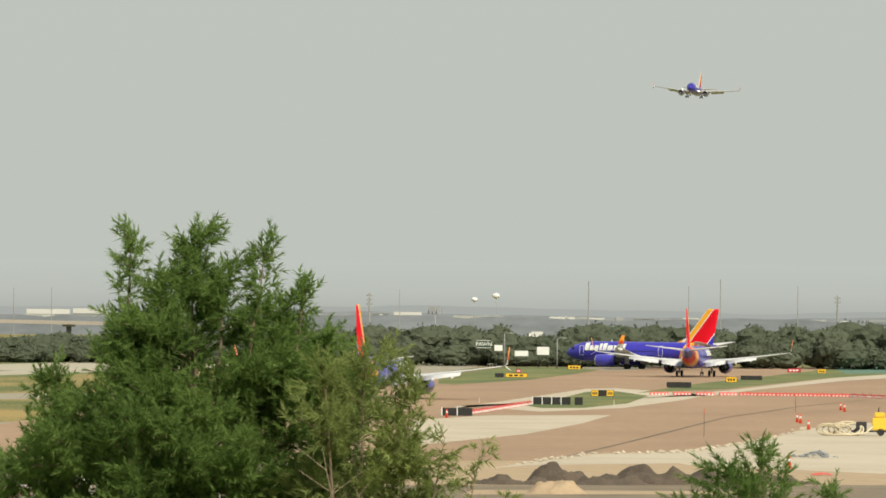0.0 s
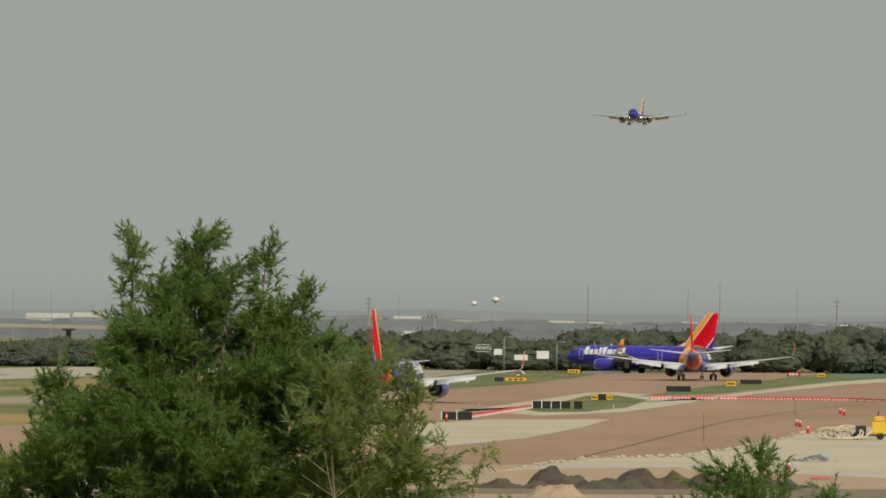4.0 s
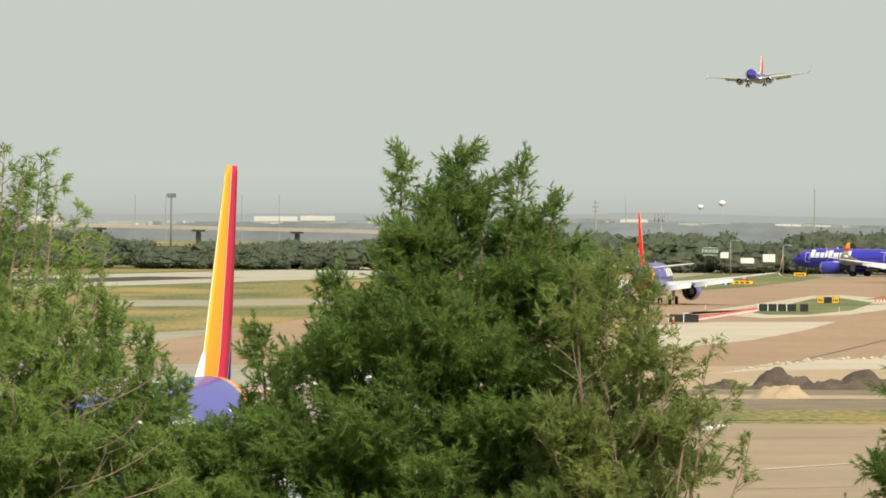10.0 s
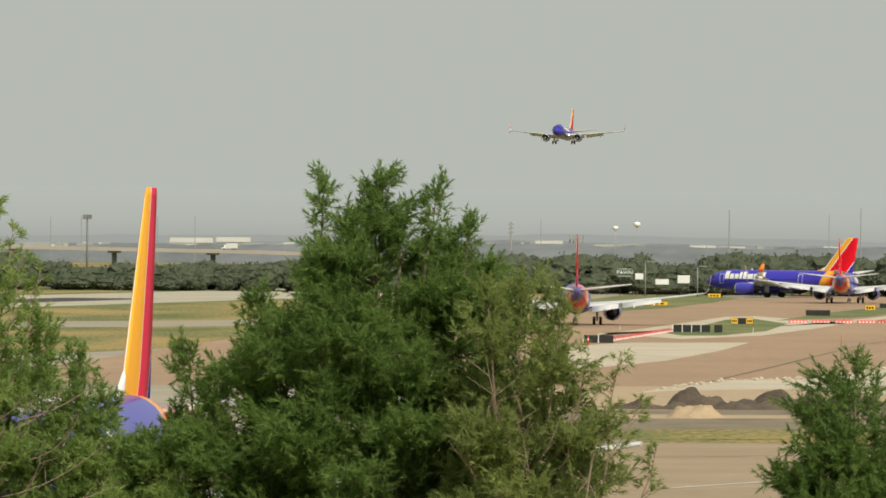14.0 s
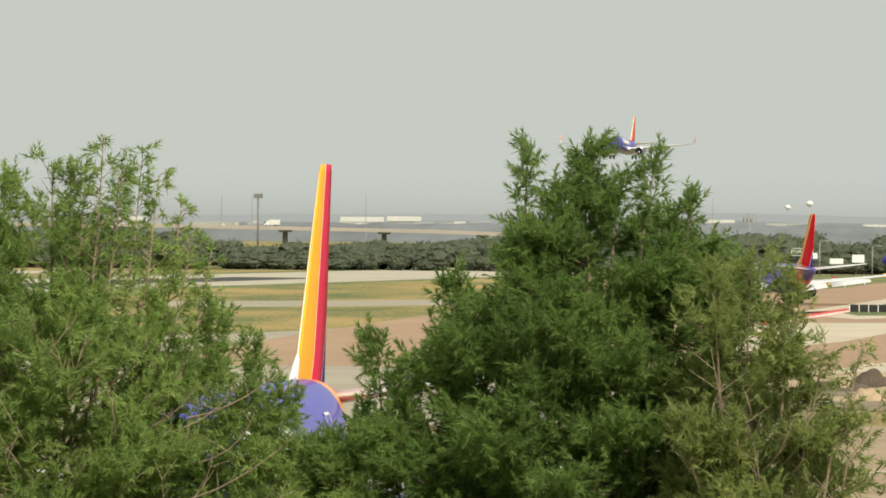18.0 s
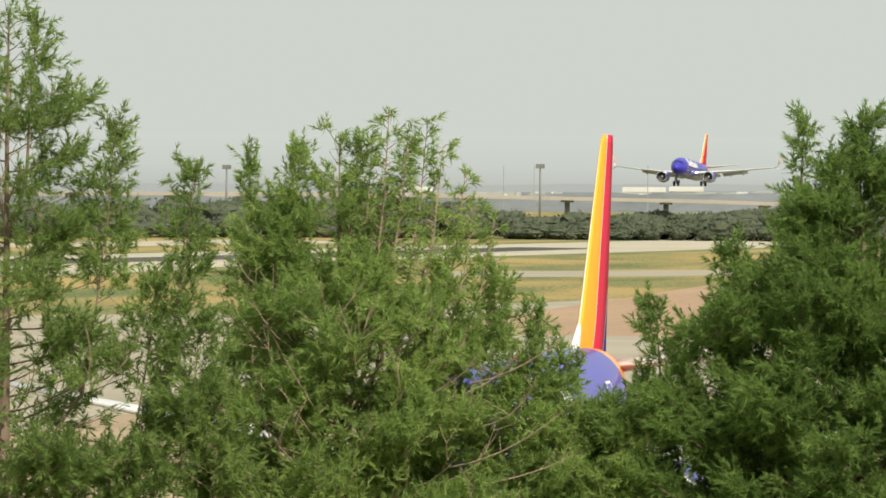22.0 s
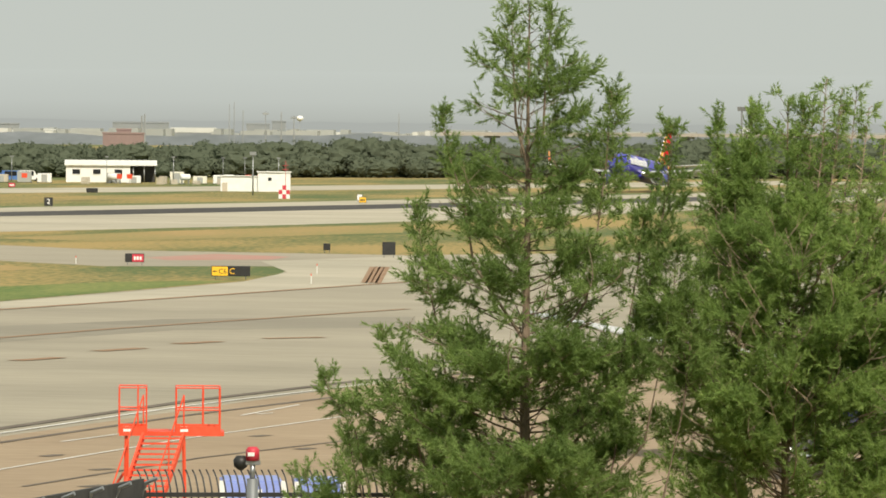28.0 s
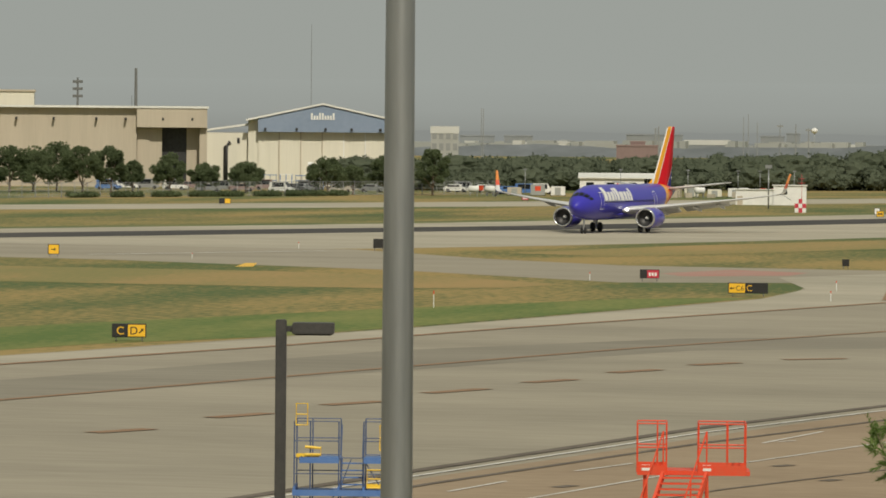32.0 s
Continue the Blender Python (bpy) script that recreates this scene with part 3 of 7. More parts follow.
def build_airliner(m, name_label):
    root = thing("airliner", name_label, "airplane", m, "jet airliners")
    body = part("fuselage", loft(fuselage_rings()), "body", root, "blue fuselage with yellow and red bands at the tail")
    # cockpit glass, laid on the nose
    spec = [(15.35, 0.42, 3.02), (14.8, 0.85, 3.1), (13.8, 1.28, 3.22), (12.4, 1.62, 3.34)]
    def nose(y, deg):
        ys = [q[0] for q in spec][::-1]
        r = float(np.interp(y, ys, [q[1] for q in spec][::-1])) + 0.018
        zc = float(np.interp(y, ys, [q[2] for q in spec][::-1]))
        return (math.sin(radians(deg)) * r, y, zc + math.cos(radians(deg)) * r * 1.05)
    for s in (-1, 1):
        for d0, d1, ya, yb, yc, yd in ((2, 27, 14.42, 13.72, 14.30, 13.62), (30, 53, 14.27, 13.58, 13.98, 13.28), (56, 70, 13.9, 13.22, 13.55, 12.95)):
            bm = bmesh.new()
            grid = []
            for k in range(4):
                f = k / 3
                d = d0 + (d1 - d0) * f
                lo, hi = ya + (yc - ya) * f, yb + (yd - yb) * f
                grid.append([bm.verts.new(nose(lo + (hi - lo) * g, s * d)) for g in (0, 0.5, 1)])
            for a, b in zip(grid, grid[1:]):
                for j in (0, 1):
                    bm.faces.new((a[j], a[j + 1], b[j + 1], b[j]))
            bmesh.ops.recalc_face_normals(bm, faces=bm.faces)
            part("cockpit_window", bm, "cockpit", body, "dark cockpit pane")
    for s in (-1, 1):
        # the operator's lettering as plain white bars
        y = 10.4
        for w, h in ((0.75, 1.25), (0.68, 0.85), (0.68, 0.85), (0.45, 1.15), (0.68, 1.2), (0.95, 0.85), (0.65, 0.85), (0.58, 0.85), (0.45, 1.15)):
            part("letter_bar", side_patch(s, y, y - w * 1.3, 3.6, 3.6 + h * 1.22), "white", body, "plain white lettering bar")
            y -= w * 1.3 + 0.2
        for yy in (11.6, -6.4):
            for a, b, c, d in ((yy, yy - 0.07, 2.75, 4.55), (yy - 0.92, yy - 0.99, 2.75, 4.55), (yy, yy - 0.99, 4.55, 4.62), (yy, yy - 0.99, 2.68, 2.75)):
                part("door_outline", side_patch(s, a, b, c, d), "white", body)
        bm = bmesh.new()
        for k in range(34):
            yw = 2.6 - k * 0.5 if k < 18 else 10.4 - (k - 18) * 0.5
            if yw > 3.2 or yw > -6:
                side_patch(s, yw, yw - 0.24, 3.42, 3.68, bm)
        tagged(part("window_row", bm, "glass", body, "row of small dark cabin windows"), kind="stuff")
        # wing, flaps, winglet
        wing = loft([aerofoil((s * 0.4, 4.6, 2.55), (s * 0.4, -3.4, 2.35), (0, 0, 1.0)), aerofoil((s * 1.9, 4.0, 2.6), (s * 1.9, -3.4, 2.45), (0, 0, 0.85)),
                     aerofoil((s * 6.2, 1.2, 3.05), (s * 6.2, -3.7, 2.98), (0, 0, 0.5)), aerofoil((s * 12, -2.3, 3.72), (s * 12, -5.5, 3.68), (0, 0, 0.28)),
                     aerofoil((s * 16.8, -5.3, 4.35), (s * 16.8, -7.0, 4.33), (0, 0, 0.14))])
        wing_ob = part("wing", wing, "wing", root, "pale grey swept wing")
        part("winglet", loft([aerofoil((s * 16.8, -5.3, 4.35), (s * 16.8, -7.0, 4.33), (0, 0, 0.13)), aerofoil((s * 17.3, -5.9, 4.6), (s * 17.3, -7.3, 4.6), (s * 0.06, 0, 0.1)),
                              aerofoil((s * 17.75, -7.2, 6.75), (s * 17.75, -7.9, 6.75), (s * 0.06, 0, 0))]), "winglet", wing_ob, "upturned orange winglet")
        part("wingtip_strake", loft([aerofoil((s * 17.0, -5.6, 4.4), (s * 17.0, -7.0, 4.4), (0, 0, 0.1)), aerofoil((s * 17.9, -7.0, 3.75), (s * 17.9, -7.6, 3.75), (s * 0.04, 0, 0))]), "white", wing_ob)
        for xa, xb, drop in ((2.1, 5.6, 0.75), (6.1, 11.2, 0.6)):
            def tr(x):
                f = (x - 1.9) / (12 - 1.9)
                return (-3.45 - 2.0 * f, 2.45 + 1.2 * f)
            (ya, za), (yb, zb) = tr(xa), tr(xb)
            part("flap", loft([aerofoil((s * xa, ya + 0.3, za), (s * xa, ya - 1.3, za - drop), (0, 0, 0.16)), aerofoil((s * xb, yb + 0.3, zb), (s * xb, yb - 0.9, zb - drop * 0.8), (0, 0, 0.12))]), "wing", wing_ob)
        for xf in (3.9, 7.6, 10.2):
            zf = 2.45 + 1.2 * (xf - 1.9) / 10.1
            yf = -3.4 - 2.0 * (xf - 1.9) / 10.1
            part("flap_fairing", loft([[(s * xf + 0.18 * r * math.cos(a), yf + dy, zf - 0.35 + dz + 0.22 * r * math.sin(a)) for a in [k * math.pi / 4 for k in range(8)]]
                                       for dy, r, dz in ((1.6, 0.1, 0.1), (0.4, 1, 0), (-1.2, 0.8, -0.25), (-2.0, 0.1, -0.4))]), "wing", wing_ob)
        # engine
        ex, ez = s * 4.9, 1.72
        def ring(y, r, sq=0.96):
            return [(ex + math.cos(a) * r * 1.12, y, ez + math.sin(a) * r * sq * 1.12) for a in [2 * math.pi * k / 24 for k in range(24)]]
        eng = part("engine_cowling", loft([ring(5.55, 1.02), ring(4.6, 1.12), ring(3.2, 1.10), ring(2.0, 0.96), ring(1.4, 0.82)], cap=False), "blue", root, "blue engine cowling")
        part("intake_lip", loft([ring(5.5, 0.80), ring(5.74, 0.86), ring(5.80, 0.94), ring(5.72, 1.01), ring(5.5, 1.03)], cap=False), "chrome", eng, "polished metal intake lip")
        part("intake_duct", loft([ring(5.6, 0.82), ring(4.9, 0.78), ring(4.85, 0.02)], cap=False), "dark", eng, "dark fan intake")
        part("spinner", loft([ring(5.25, 0.02), ring(5.1, 0.14), ring(4.85, 0.24)]), "wing", eng)
        part("exhaust_cone", loft([ring(1.9, 0.7), ring(1.0, 0.52), ring(0.4, 0.36), ring(-0.3, 0.06)]), "dark", eng, "dark exhaust cone")
        part("engine_pylon", loft([aerofoil((ex, 4.2, 2.6), (ex, 0.2, 2.3), (0.28, 0, 0)), aerofoil((ex, 3.2, 3.02), (ex, -0.6, 2.9), (0.24, 0, 0))]), "wing", eng)
        # tailplane
        part("tailplane", loft([aerofoil((s * 0.2, -13.6, 4.75), (s * 0.2, -17.8, 4.7), (0, 0, 0.42)), aerofoil((s * 7.1, -17.3, 5.55), (s * 7.1, -18.9, 5.55), (0, 0, 0.14))]), "wing", root, "pale grey tailplane")
        # main gear
        gear = part("main_gear_leg", tube([(s * 2.86, 0, 0.5), (s * 2.75, 0, 2.6)], [0.13, 0.17]), "wing", root)
        for dx in (-0.43, 0.43):
            part("wheel", tube([(s * 2.86 + dx - 0.19, 0, 0.55), (s * 2.86 + dx - 0.13, 0, 0.55), (s * 2.86 + dx + 0.13, 0, 0.55), (s * 2.86 + dx + 0.19, 0, 0.55)], [0.46, 0.55, 0.55, 0.46], 18), "tyre", gear, "black main wheel")
        part("gear_door", box(s * 3.05 - 0.03, s * 3.05 + 0.03, -0.5, 0.5, 1.0, 2.5, bev=0.02), "wing", gear)
    ng = part("nose_gear_leg", tube([(0, 12.4, 0.34), (0, 12.2, 2.1)], [0.09, 0.12]), "wing", root)
    for dx in (-0.2, 0.2):
        part("wheel", tube([(dx - 0.09, 12.4, 0.34), (dx - 0.06, 12.4, 0.34), (dx + 0.06, 12.4, 0.34), (dx + 0.09, 12.4, 0.34)], [0.28, 0.34, 0.34, 0.28], 16), "tyre", ng, "small black nose wheel")
    part("tail_fin", loft([aerofoil((0, -7.6, 5.05), (0, -17.6, 4.63), (0.3, 0, 0)), aerofoil((0, -9.9, 5.51), (0, -17.7, 5.19), (0.28, 0, 0)), aerofoil((0, -11.6, 6.21), (0, -17.85, 6.21), (0.32, 0, 0)),
                           aerofoil((0, -16.1, 11.7), (0, -18.95, 11.7), (0.16, 0, 0)), aerofoil((0, -16.6, 11.98), (0, -18.9, 11.98), (0.12, 0, 0))]), "fin", root, "tail fin in yellow, red and blue with white edges")
    for s in (-1, 1):
        part("landing_light", tube([(s * 2.15, 3.86, 2.62), (s * 2.15, 3.96, 2.62)], [0.16, 0.19], 12), "lamp", root, "lit landing light in the wing root")
    part("belly_fairing", loft([[(math.cos(a) * r * 1.75, y, 2.15 + math.sin(a) * r * 0.62) for a in [2 * math.pi * k / 16 for k in range(16)]] for y, r in ((6.5, 0.1), (5, 0.8), (2, 1.0), (-4, 1.0), (-6.5, 0.7), (-8, 0.1))]), "blue", root)
    part("antenna", box(-0.02, 0.02, 5.0, 5.4, 5.3, 5.75), "white", root)
    part("beacon", tube([(0, 1, 5.35), (0, 1, 5.55)], [0.1, 0.06]), "sign_red", root)
    return root


def heading(x, y, z, yaw, pitch=0, bank=0):
    """Nose turned yaw degrees to the right of north, raised by pitch."""
    return pose(x, y, z, 0, 0, -yaw) @ pose(0, 0, 0, pitch, 0, 0) @ pose(0, 0, 0, 0, bank, 0)


landing_jet = build_airliner(heading(150, 2240, 90, 190), "blue airliner with yellow and red tail landing on the runway")
waiting_jet = tagged(copy_thing(landing_jet, heading(70.0, 1027.2, 0, 7.5)), "blue airliner rolling away over the brown apron, seen tail on")
queued_jet = tagged(copy_thing(landing_jet, heading(*(62.8, 1123.1, 0, -57.0))), "blue airliner standing broadside in front of the tree line")
taxiing_jet = tagged(copy_thing(landing_jet, heading(30, 760, 0, 0)), "blue airliner with red tail turning slowly on the taxiway")
parked_jet = tagged(copy_thing(landing_jet, heading(*(-12.40, 174.17, 0, 184.8))), "parked blue airliner with tall yellow and red fin behind cypress trees")
parked_jet.scale = (1.05, 1.05, 1.13)
for ob in parked_jet.children:
    if ob.name.split(".")[0] == "tail_fin":
        ob.scale.z, ob.location.z = 0.946, 0.27
        ob.data = ob.data.copy()
        ob.data.materials[0] = M["fin_parked"]
for ob in [c for w in parked_jet.children for c in w.children if c.name.split(".")[0] in ("winglet", "wingtip_strake")]:
    bpy.data.objects.remove(ob)


# ---- trees ----
def leaf_mesh(name, centres, axes_, sizes, rng, n_leaf, width, material, parent, label="", droop=0.35, spread=0.9, leaf=None):
    """Feathery sprays: n_leaf narrow leaflets along each twig, all in one mesh. sizes: the twigs' lengths."""
    c = np.repeat(centres, n_leaf, axis=0)
    a = np.repeat(axes_, n_leaf, axis=0)
    twig = np.repeat(sizes, n_leaf)
    size = (twig if leaf is None else np.full(len(c), leaf)) * rng.uniform(0.6, 1.3, len(c))
    d = a + rng.normal(0, spread, (len(c), 3))
    d[:, 2] -= droop * rng.uniform(0, 1, len(c))
    d /= np.linalg.norm(d, axis=1)[:, None] + 1e-9
    w = np.cross(d, rng.normal(0, 1, (len(c), 3)))
    w /= np.linalg.norm(w, axis=1)[:, None] + 1e-9
    along = rng.uniform(-0.5, 0.5, len(c))
    start = c + a * (along * twig)[:, None]
    start[:, 2] -= droop * twig * 0.3 * (along + 0.5) ** 2
    tip = start + d * size[:, None]
    ww = w * (size * width)[:, None]
    v = np.stack([start + ww, tip, start - ww], axis=1).reshape(-1, 3)
    nf = len(c)
    me = bpy.data.meshes.new(name)
    me.vertices.add(len(v))
    me.vertices.foreach_set("co", v.ravel())
    me.loops.add(nf * 3)
    me.loops.foreach_set("vertex_index", np.arange(nf * 3))
    me.polygons.add(nf)
    me.polygons.foreach_set("loop_start", np.arange(0, nf * 3, 3))
    me.update(calc_edges=True)
    me.materials.append(M[material])
    ob = new(name, me)
    if parent:
        ob.parent = parent
    if label:
        ob["label"] = label
    return ob


def strip_mesh(name, base, along, size, width, rng, material, parent, label="", droop=0.2):
    """Feathery branchlets: one thin blade each, from base along a direction, drooping to its tip, all in one mesh."""
    n = len(base)
    side = np.cross(along, rng.normal(0, 1, (n, 3)))
    side /= np.linalg.norm(side, axis=1)[:, None] + 1e-9
    half = side * (width * rng.uniform(0.7, 1.3, n))[:, None]
    tip = base + along * size[:, None]
    tip[:, 2] -= droop * size
    v = np.stack([base + half, tip, base - half], axis=1).reshape(-1, 3)
    me = bpy.data.meshes.new(name)
    me.vertices.add(len(v))
    me.vertices.foreach_set("co", v.ravel())
    me.loops.add(n * 3)
    me.loops.foreach_set("vertex_index", np.arange(n * 3))
    me.polygons.add(n)
    me.polygons.foreach_set("loop_start", np.arange(0, n * 3, 3))
    me.update(calc_edges=True)
    me.materials.append(M[material])
    ob = new(name, me)
    ob.parent = parent
    if label:
        ob["label"] = label
    return ob


class Sprays:
    """Collects leafy twigs and the branchlets that feather them."""

    def __init__(self, rng, per_metre=167, length=0.098):
        self.rng, self.per, self.length = rng, per_metre, length
        self.base, self.along, self.size = [], [], []

    def twig(self, start, way, long):
        rng = self.rng
        way = way / (np.linalg.norm(way) + 1e-9)
        n = max(5, int(self.per * long))
        f = rng.uniform(0.05, 1.0, n)
        around = rng.normal(0, 1, (n, 3))
        around -= (around @ way)[:, None] * way
        around /= np.linalg.norm(around, axis=1)[:, None] + 1e-9
        open_ = np.radians(62 - 42 * f + rng.normal(0, 9, n))
        d = way * np.cos(open_)[:, None] + around * np.sin(open_)[:, None]
        d[:, 2] += 0.12
        d /= np.linalg.norm(d, axis=1)[:, None]
        self.base.append(start + way * (f * long)[:, None])
        self.along.append(d)
        self.size.append(self.length * rng.uniform(0.6, 1.3, n) * (1.1 - 0.35 * f))

    def build(self, parent, material, width, label):
        return strip_mesh("crown", np.concatenate(self.base), np.concatenate(self.along), np.concatenate(self.size), width, self.rng, material, parent, label)


def cypress(x0, y0, profile, spires, seed, label, leaf="leaf", step=0.045, tuft_step=0.15, tuft=5, rise=0.35, gap=-0.12, gap_top=-0.1, thin_above=30.0, lump=1.9, bare=0.4, depth=0.8, low=6.0, trunk_r=0.15, dead=0, spray_long=0.24, lean=0.0, per_metre=167):
    """A bald cypress. profile: (height, left edge, right edge) of the crown from the top down; spires: (x, height) of foot and tip, reach, fullness, of
    the leaders that stand out of it; gap: how much of the crown is left open; dead: bare twigs."""
    rng = np.random.default_rng(seed)
    root = thing("cypress_tree", label, "tree", pose(x0, y0, 0), "cypress trees")
    zs = [p[0] for p in profile][::-1]
    lefts, rights = [x0 - p[1] for p in profile][::-1], [p[2] - x0 for p in profile][::-1]
    top = profile[0][0]
    top -= 0.09
    trunk = [Vector((lean * (1 - (k / 10)) + 0.05 * math.sin(k * 1.9 + seed) * (1 - k / 10), 0.04 * math.cos(k * 1.3 + seed), (top - 0.12) * k / 10)) for k in range(11)]
    part("trunk", tube(trunk, [max(0.006, trunk_r * (1 - 0.96 * (k / 10) ** 0.85)) for k in range(11)], 10), "bark", root, "greyish brown tapered trunk")
    leaves, wood, bare_wood = Sprays(rng, per_metre), bmesh.new(), bmesh.new()

    def stem(z):
        f = min(9.999, max(0, z / (top - 0.12) * 10))
        return trunk[int(f)].lerp(trunk[int(f) + 1], f - int(f))

    def reach(phi, z):
        a, b = math.cos(phi), math.sin(phi)
        wl, wr = float(np.interp(z, zs, lefts)), float(np.interp(z, zs, rights))
        w = max(0.05, (wr if a > 0 else wl) - 0.08)
        d = max(0.06, depth * 0.5 * (wl + wr))
        return 1 / math.sqrt((a / w) ** 2 + (b / d) ** 2)

    def limb(p0, way, long, up, full, is_open, thick):
        """A limb that forks into side boughs; tufts of leafy twigs sit along their outer parts."""
        side = Vector((-way.y, way.x, 0))
        curve = rng.normal(0, 0.16)
        pts = [p0 + way * long * f + side * curve * long * f * f + Vector((0, 0, up * long * f ** 1.3)) for f in (0, 0.25, 0.5, 0.75, 1.0)]
        tube(pts, [thick, thick * 0.8, thick * 0.58, thick * 0.36, 0.003], 5, wood, cap=False)
        boughs = [([pts[k].lerp(pts[k + 1], 0.0) for k in range(4)] + [pts[4]], bare)]
        if long > 0.55:
            for k, f in enumerate((0.3, 0.45, 0.6, 0.76, 0.88)):
                q = pts[int(f * 4)].lerp(pts[int(f * 4) + 1], f * 4 - int(f * 4))
                turn = radians(rng.uniform(28, 62)) * (1 if k % 2 else -1)
                d = (way * math.cos(turn) + side * math.sin(turn))
                l = (0.42 * long * (1 - f) + 0.2) * rng.uniform(0.7, 1.2)
                u = up * rng.uniform(0.5, 1.6) + 0.15
                fork = [q + d * l * g + Vector((0, 0, u * l * g ** 1.2)) for g in (0, 0.25, 0.5, 0.75, 1.0)]
                tube(fork[::2], [thick * 0.5 * (1 - 0.5 * f), thick * 0.3, 0.003], 4, wood, cap=False)
                boughs.append((fork, 0.25))
        for line, start in boughs:
            size = (line[4] - line[0]).length
            s = start * size
            while s <= size + 0.05:
                f = min(0.999, s / size)
                q = line[int(f * 4)].lerp(line[int(f * 4) + 1], f * 4 - int(f * 4))
                s += tuft_step * rng.uniform(0.6, 1.4) / full
                if is_open and noise.noise(((q.x + x0) * lump, q.y * lump, q.z * lump * 1.25 + seed)) < (gap if q.z < thin_above else gap_top) and rng.uniform() < 0.92:
                    continue
                d = np.array((line[4] - line[0]).normalized())
                for _ in range(tuft if q.y < 0.45 else max(1, tuft // 3)):
                    go = d * 0.7 + rng.normal(0, 0.55, 3)
                    go[2] += 0.38
                    leaves.twig(np.array(q) + rng.normal(0, 0.05, 3), go, spray_long * min(1.0, 0.4 + 2.2 * long) * rng.uniform(0.6, 1.2))

    z, phi = low, rng.uniform(0, 6.28)
    while z < top - 0.1:
        phi += 2.4 + rng.normal(0, 0.35)
        up = rise + 0.75 * max(0, 1 - (top - z) / 1.1) + rng.normal(0, 0.16)
        long = reach(phi, z)
        long = reach(phi, min(top - 0.02, z + up * long * 0.8)) * rng.uniform(0.72, 1.0)
        wall = z + up * long > 6.1
        limb(stem(z), Vector((math.cos(phi), math.sin(phi), 0)), long, up, 1.0 if wall else 0.4, True, 0.005 + 0.0065 * long)
        wide = 0.5 * (float(np.interp(z, zs, lefts)) + float(np.interp(z, zs, rights)))
        z += (step if z > 6.3 else 0.07) * rng.uniform(0.6, 1.4) * min(1.7, max(0.62, 1.55 / max(0.5, wide)))
    leaves.twig(np.array(stem(top)) - np.array((0, 0, 0.3)), np.array((0.05, 0, 1.0)), 0.34)
    for fx, fz, tx, tz, r, full in spires:
        tz, r = tz - (0.09 if full >= 0.5 else 0.06), max(0.07, r - 0.04)
        y1 = rng.uniform(-0.35, 0.1)
        a, b = Vector((fx - x0, y1 - 0.1, fz)), Vector((tx - x0, y1, tz))
        foot = stem(max(3.0, fz - 1.0 - 1.1 * abs(fx - x0)))
        bend = Vector((b.x - a.x, 0, 0)) * 0.15
        pts = [foot, foot.lerp(a, 0.6) + Vector(((a.x - foot.x) * 0.25, 0, -0.1)), a, a.lerp(b, 0.5) + bend, b]
        hard = full < 0.5
        tube(pts, [0.026, 0.019, 0.012, 0.008, 0.003], 6, bare_wood if hard else wood, cap=False)
        n = max(4, int((tz - fz) / 0.055 * (1.1 if hard else 1.0)))
        for k in range(n):
            f = (k + rng.uniform(0, 1)) / n
            p = a.lerp(b, f) + bend * (1 - abs(2 * f - 1))
            ang = rng.uniform(0, 6.28)
            way = Vector((math.cos(ang), 0.8 * math.sin(ang), 0))
            long = r * (1.0 - 0.72 * f) * rng.uniform(0.6, 1.1)
            if hard:
                tip = p + way * long + Vector((0, 0, 0.55 * long))
                tube([p, p.lerp(tip, 0.5) + Vector((0, 0, 0.02)), tip], [0.006, 0.0045, 0.0025], 4, bare_wood, cap=False)
                for g in (0.55, 0.8, 1.0):
                    leaves.twig(np.array(p.lerp(tip, g)), np.array((way.x, way.y, 0.5)) + rng.normal(0, 0.5, 3), rng.uniform(0.06, 0.11))
            else:
                limb(p, way, max(0.1, long), 0.7, full, False, 0.006)
        if not hard:
            for _ in range(5):
                leaves.twig(np.array(b) - np.array((0, 0, 0.2)), np.array((rng.normal(0, 0.25), rng.normal(0, 0.25), 1.0)), 0.24)
    for _ in range(dead):
        z = rng.uniform(7.2, top - 1.4)
        a = rng.uniform(-1.2, 1.2) - math.pi / 2
        long = reach(a, z) * rng.uniform(0.75, 1.02)
        p = Vector((math.cos(a) * long, math.sin(a) * long, z))
        p0 = p.lerp(stem(z - 0.35), rng.uniform(0.25, 0.5))
        q = p + Vector((rng.normal(0.1 * math.cos(a), 0.22), rng.normal(0, 0.1) - 0.1, rng.uniform(0.25, 0.7)))
        curve = [p0.lerp(p, f).lerp(p.lerp(q, f), f) for f in (0, 0.2, 0.4, 0.6, 0.8, 1.0)]
        tube(curve, [0.011, 0.0095, 0.008, 0.0065, 0.0045, 0.002], 5, bare_wood, cap=False)
        for k in (2, 3, 4):
            g = curve[k]
            tube([g, g + Vector((rng.normal(0, 0.14), -0.03, rng.uniform(0.06, 0.24)))], [0.0045, 0.002], 4, bare_wood, cap=False)
    tagged(part("branchwork", wood, "bark", root, "thin brown branches"), kind="stuff")
    if bare_wood.verts:
        tagged(part("bare_branchwork", bare_wood, "twig", root, "thin pale bare twigs"), kind="stuff")
    else:
        bare_wood.free()
    leaves.build(root, leaf, 0.0064, "feathery green crown of drooping branchlets")
    return root


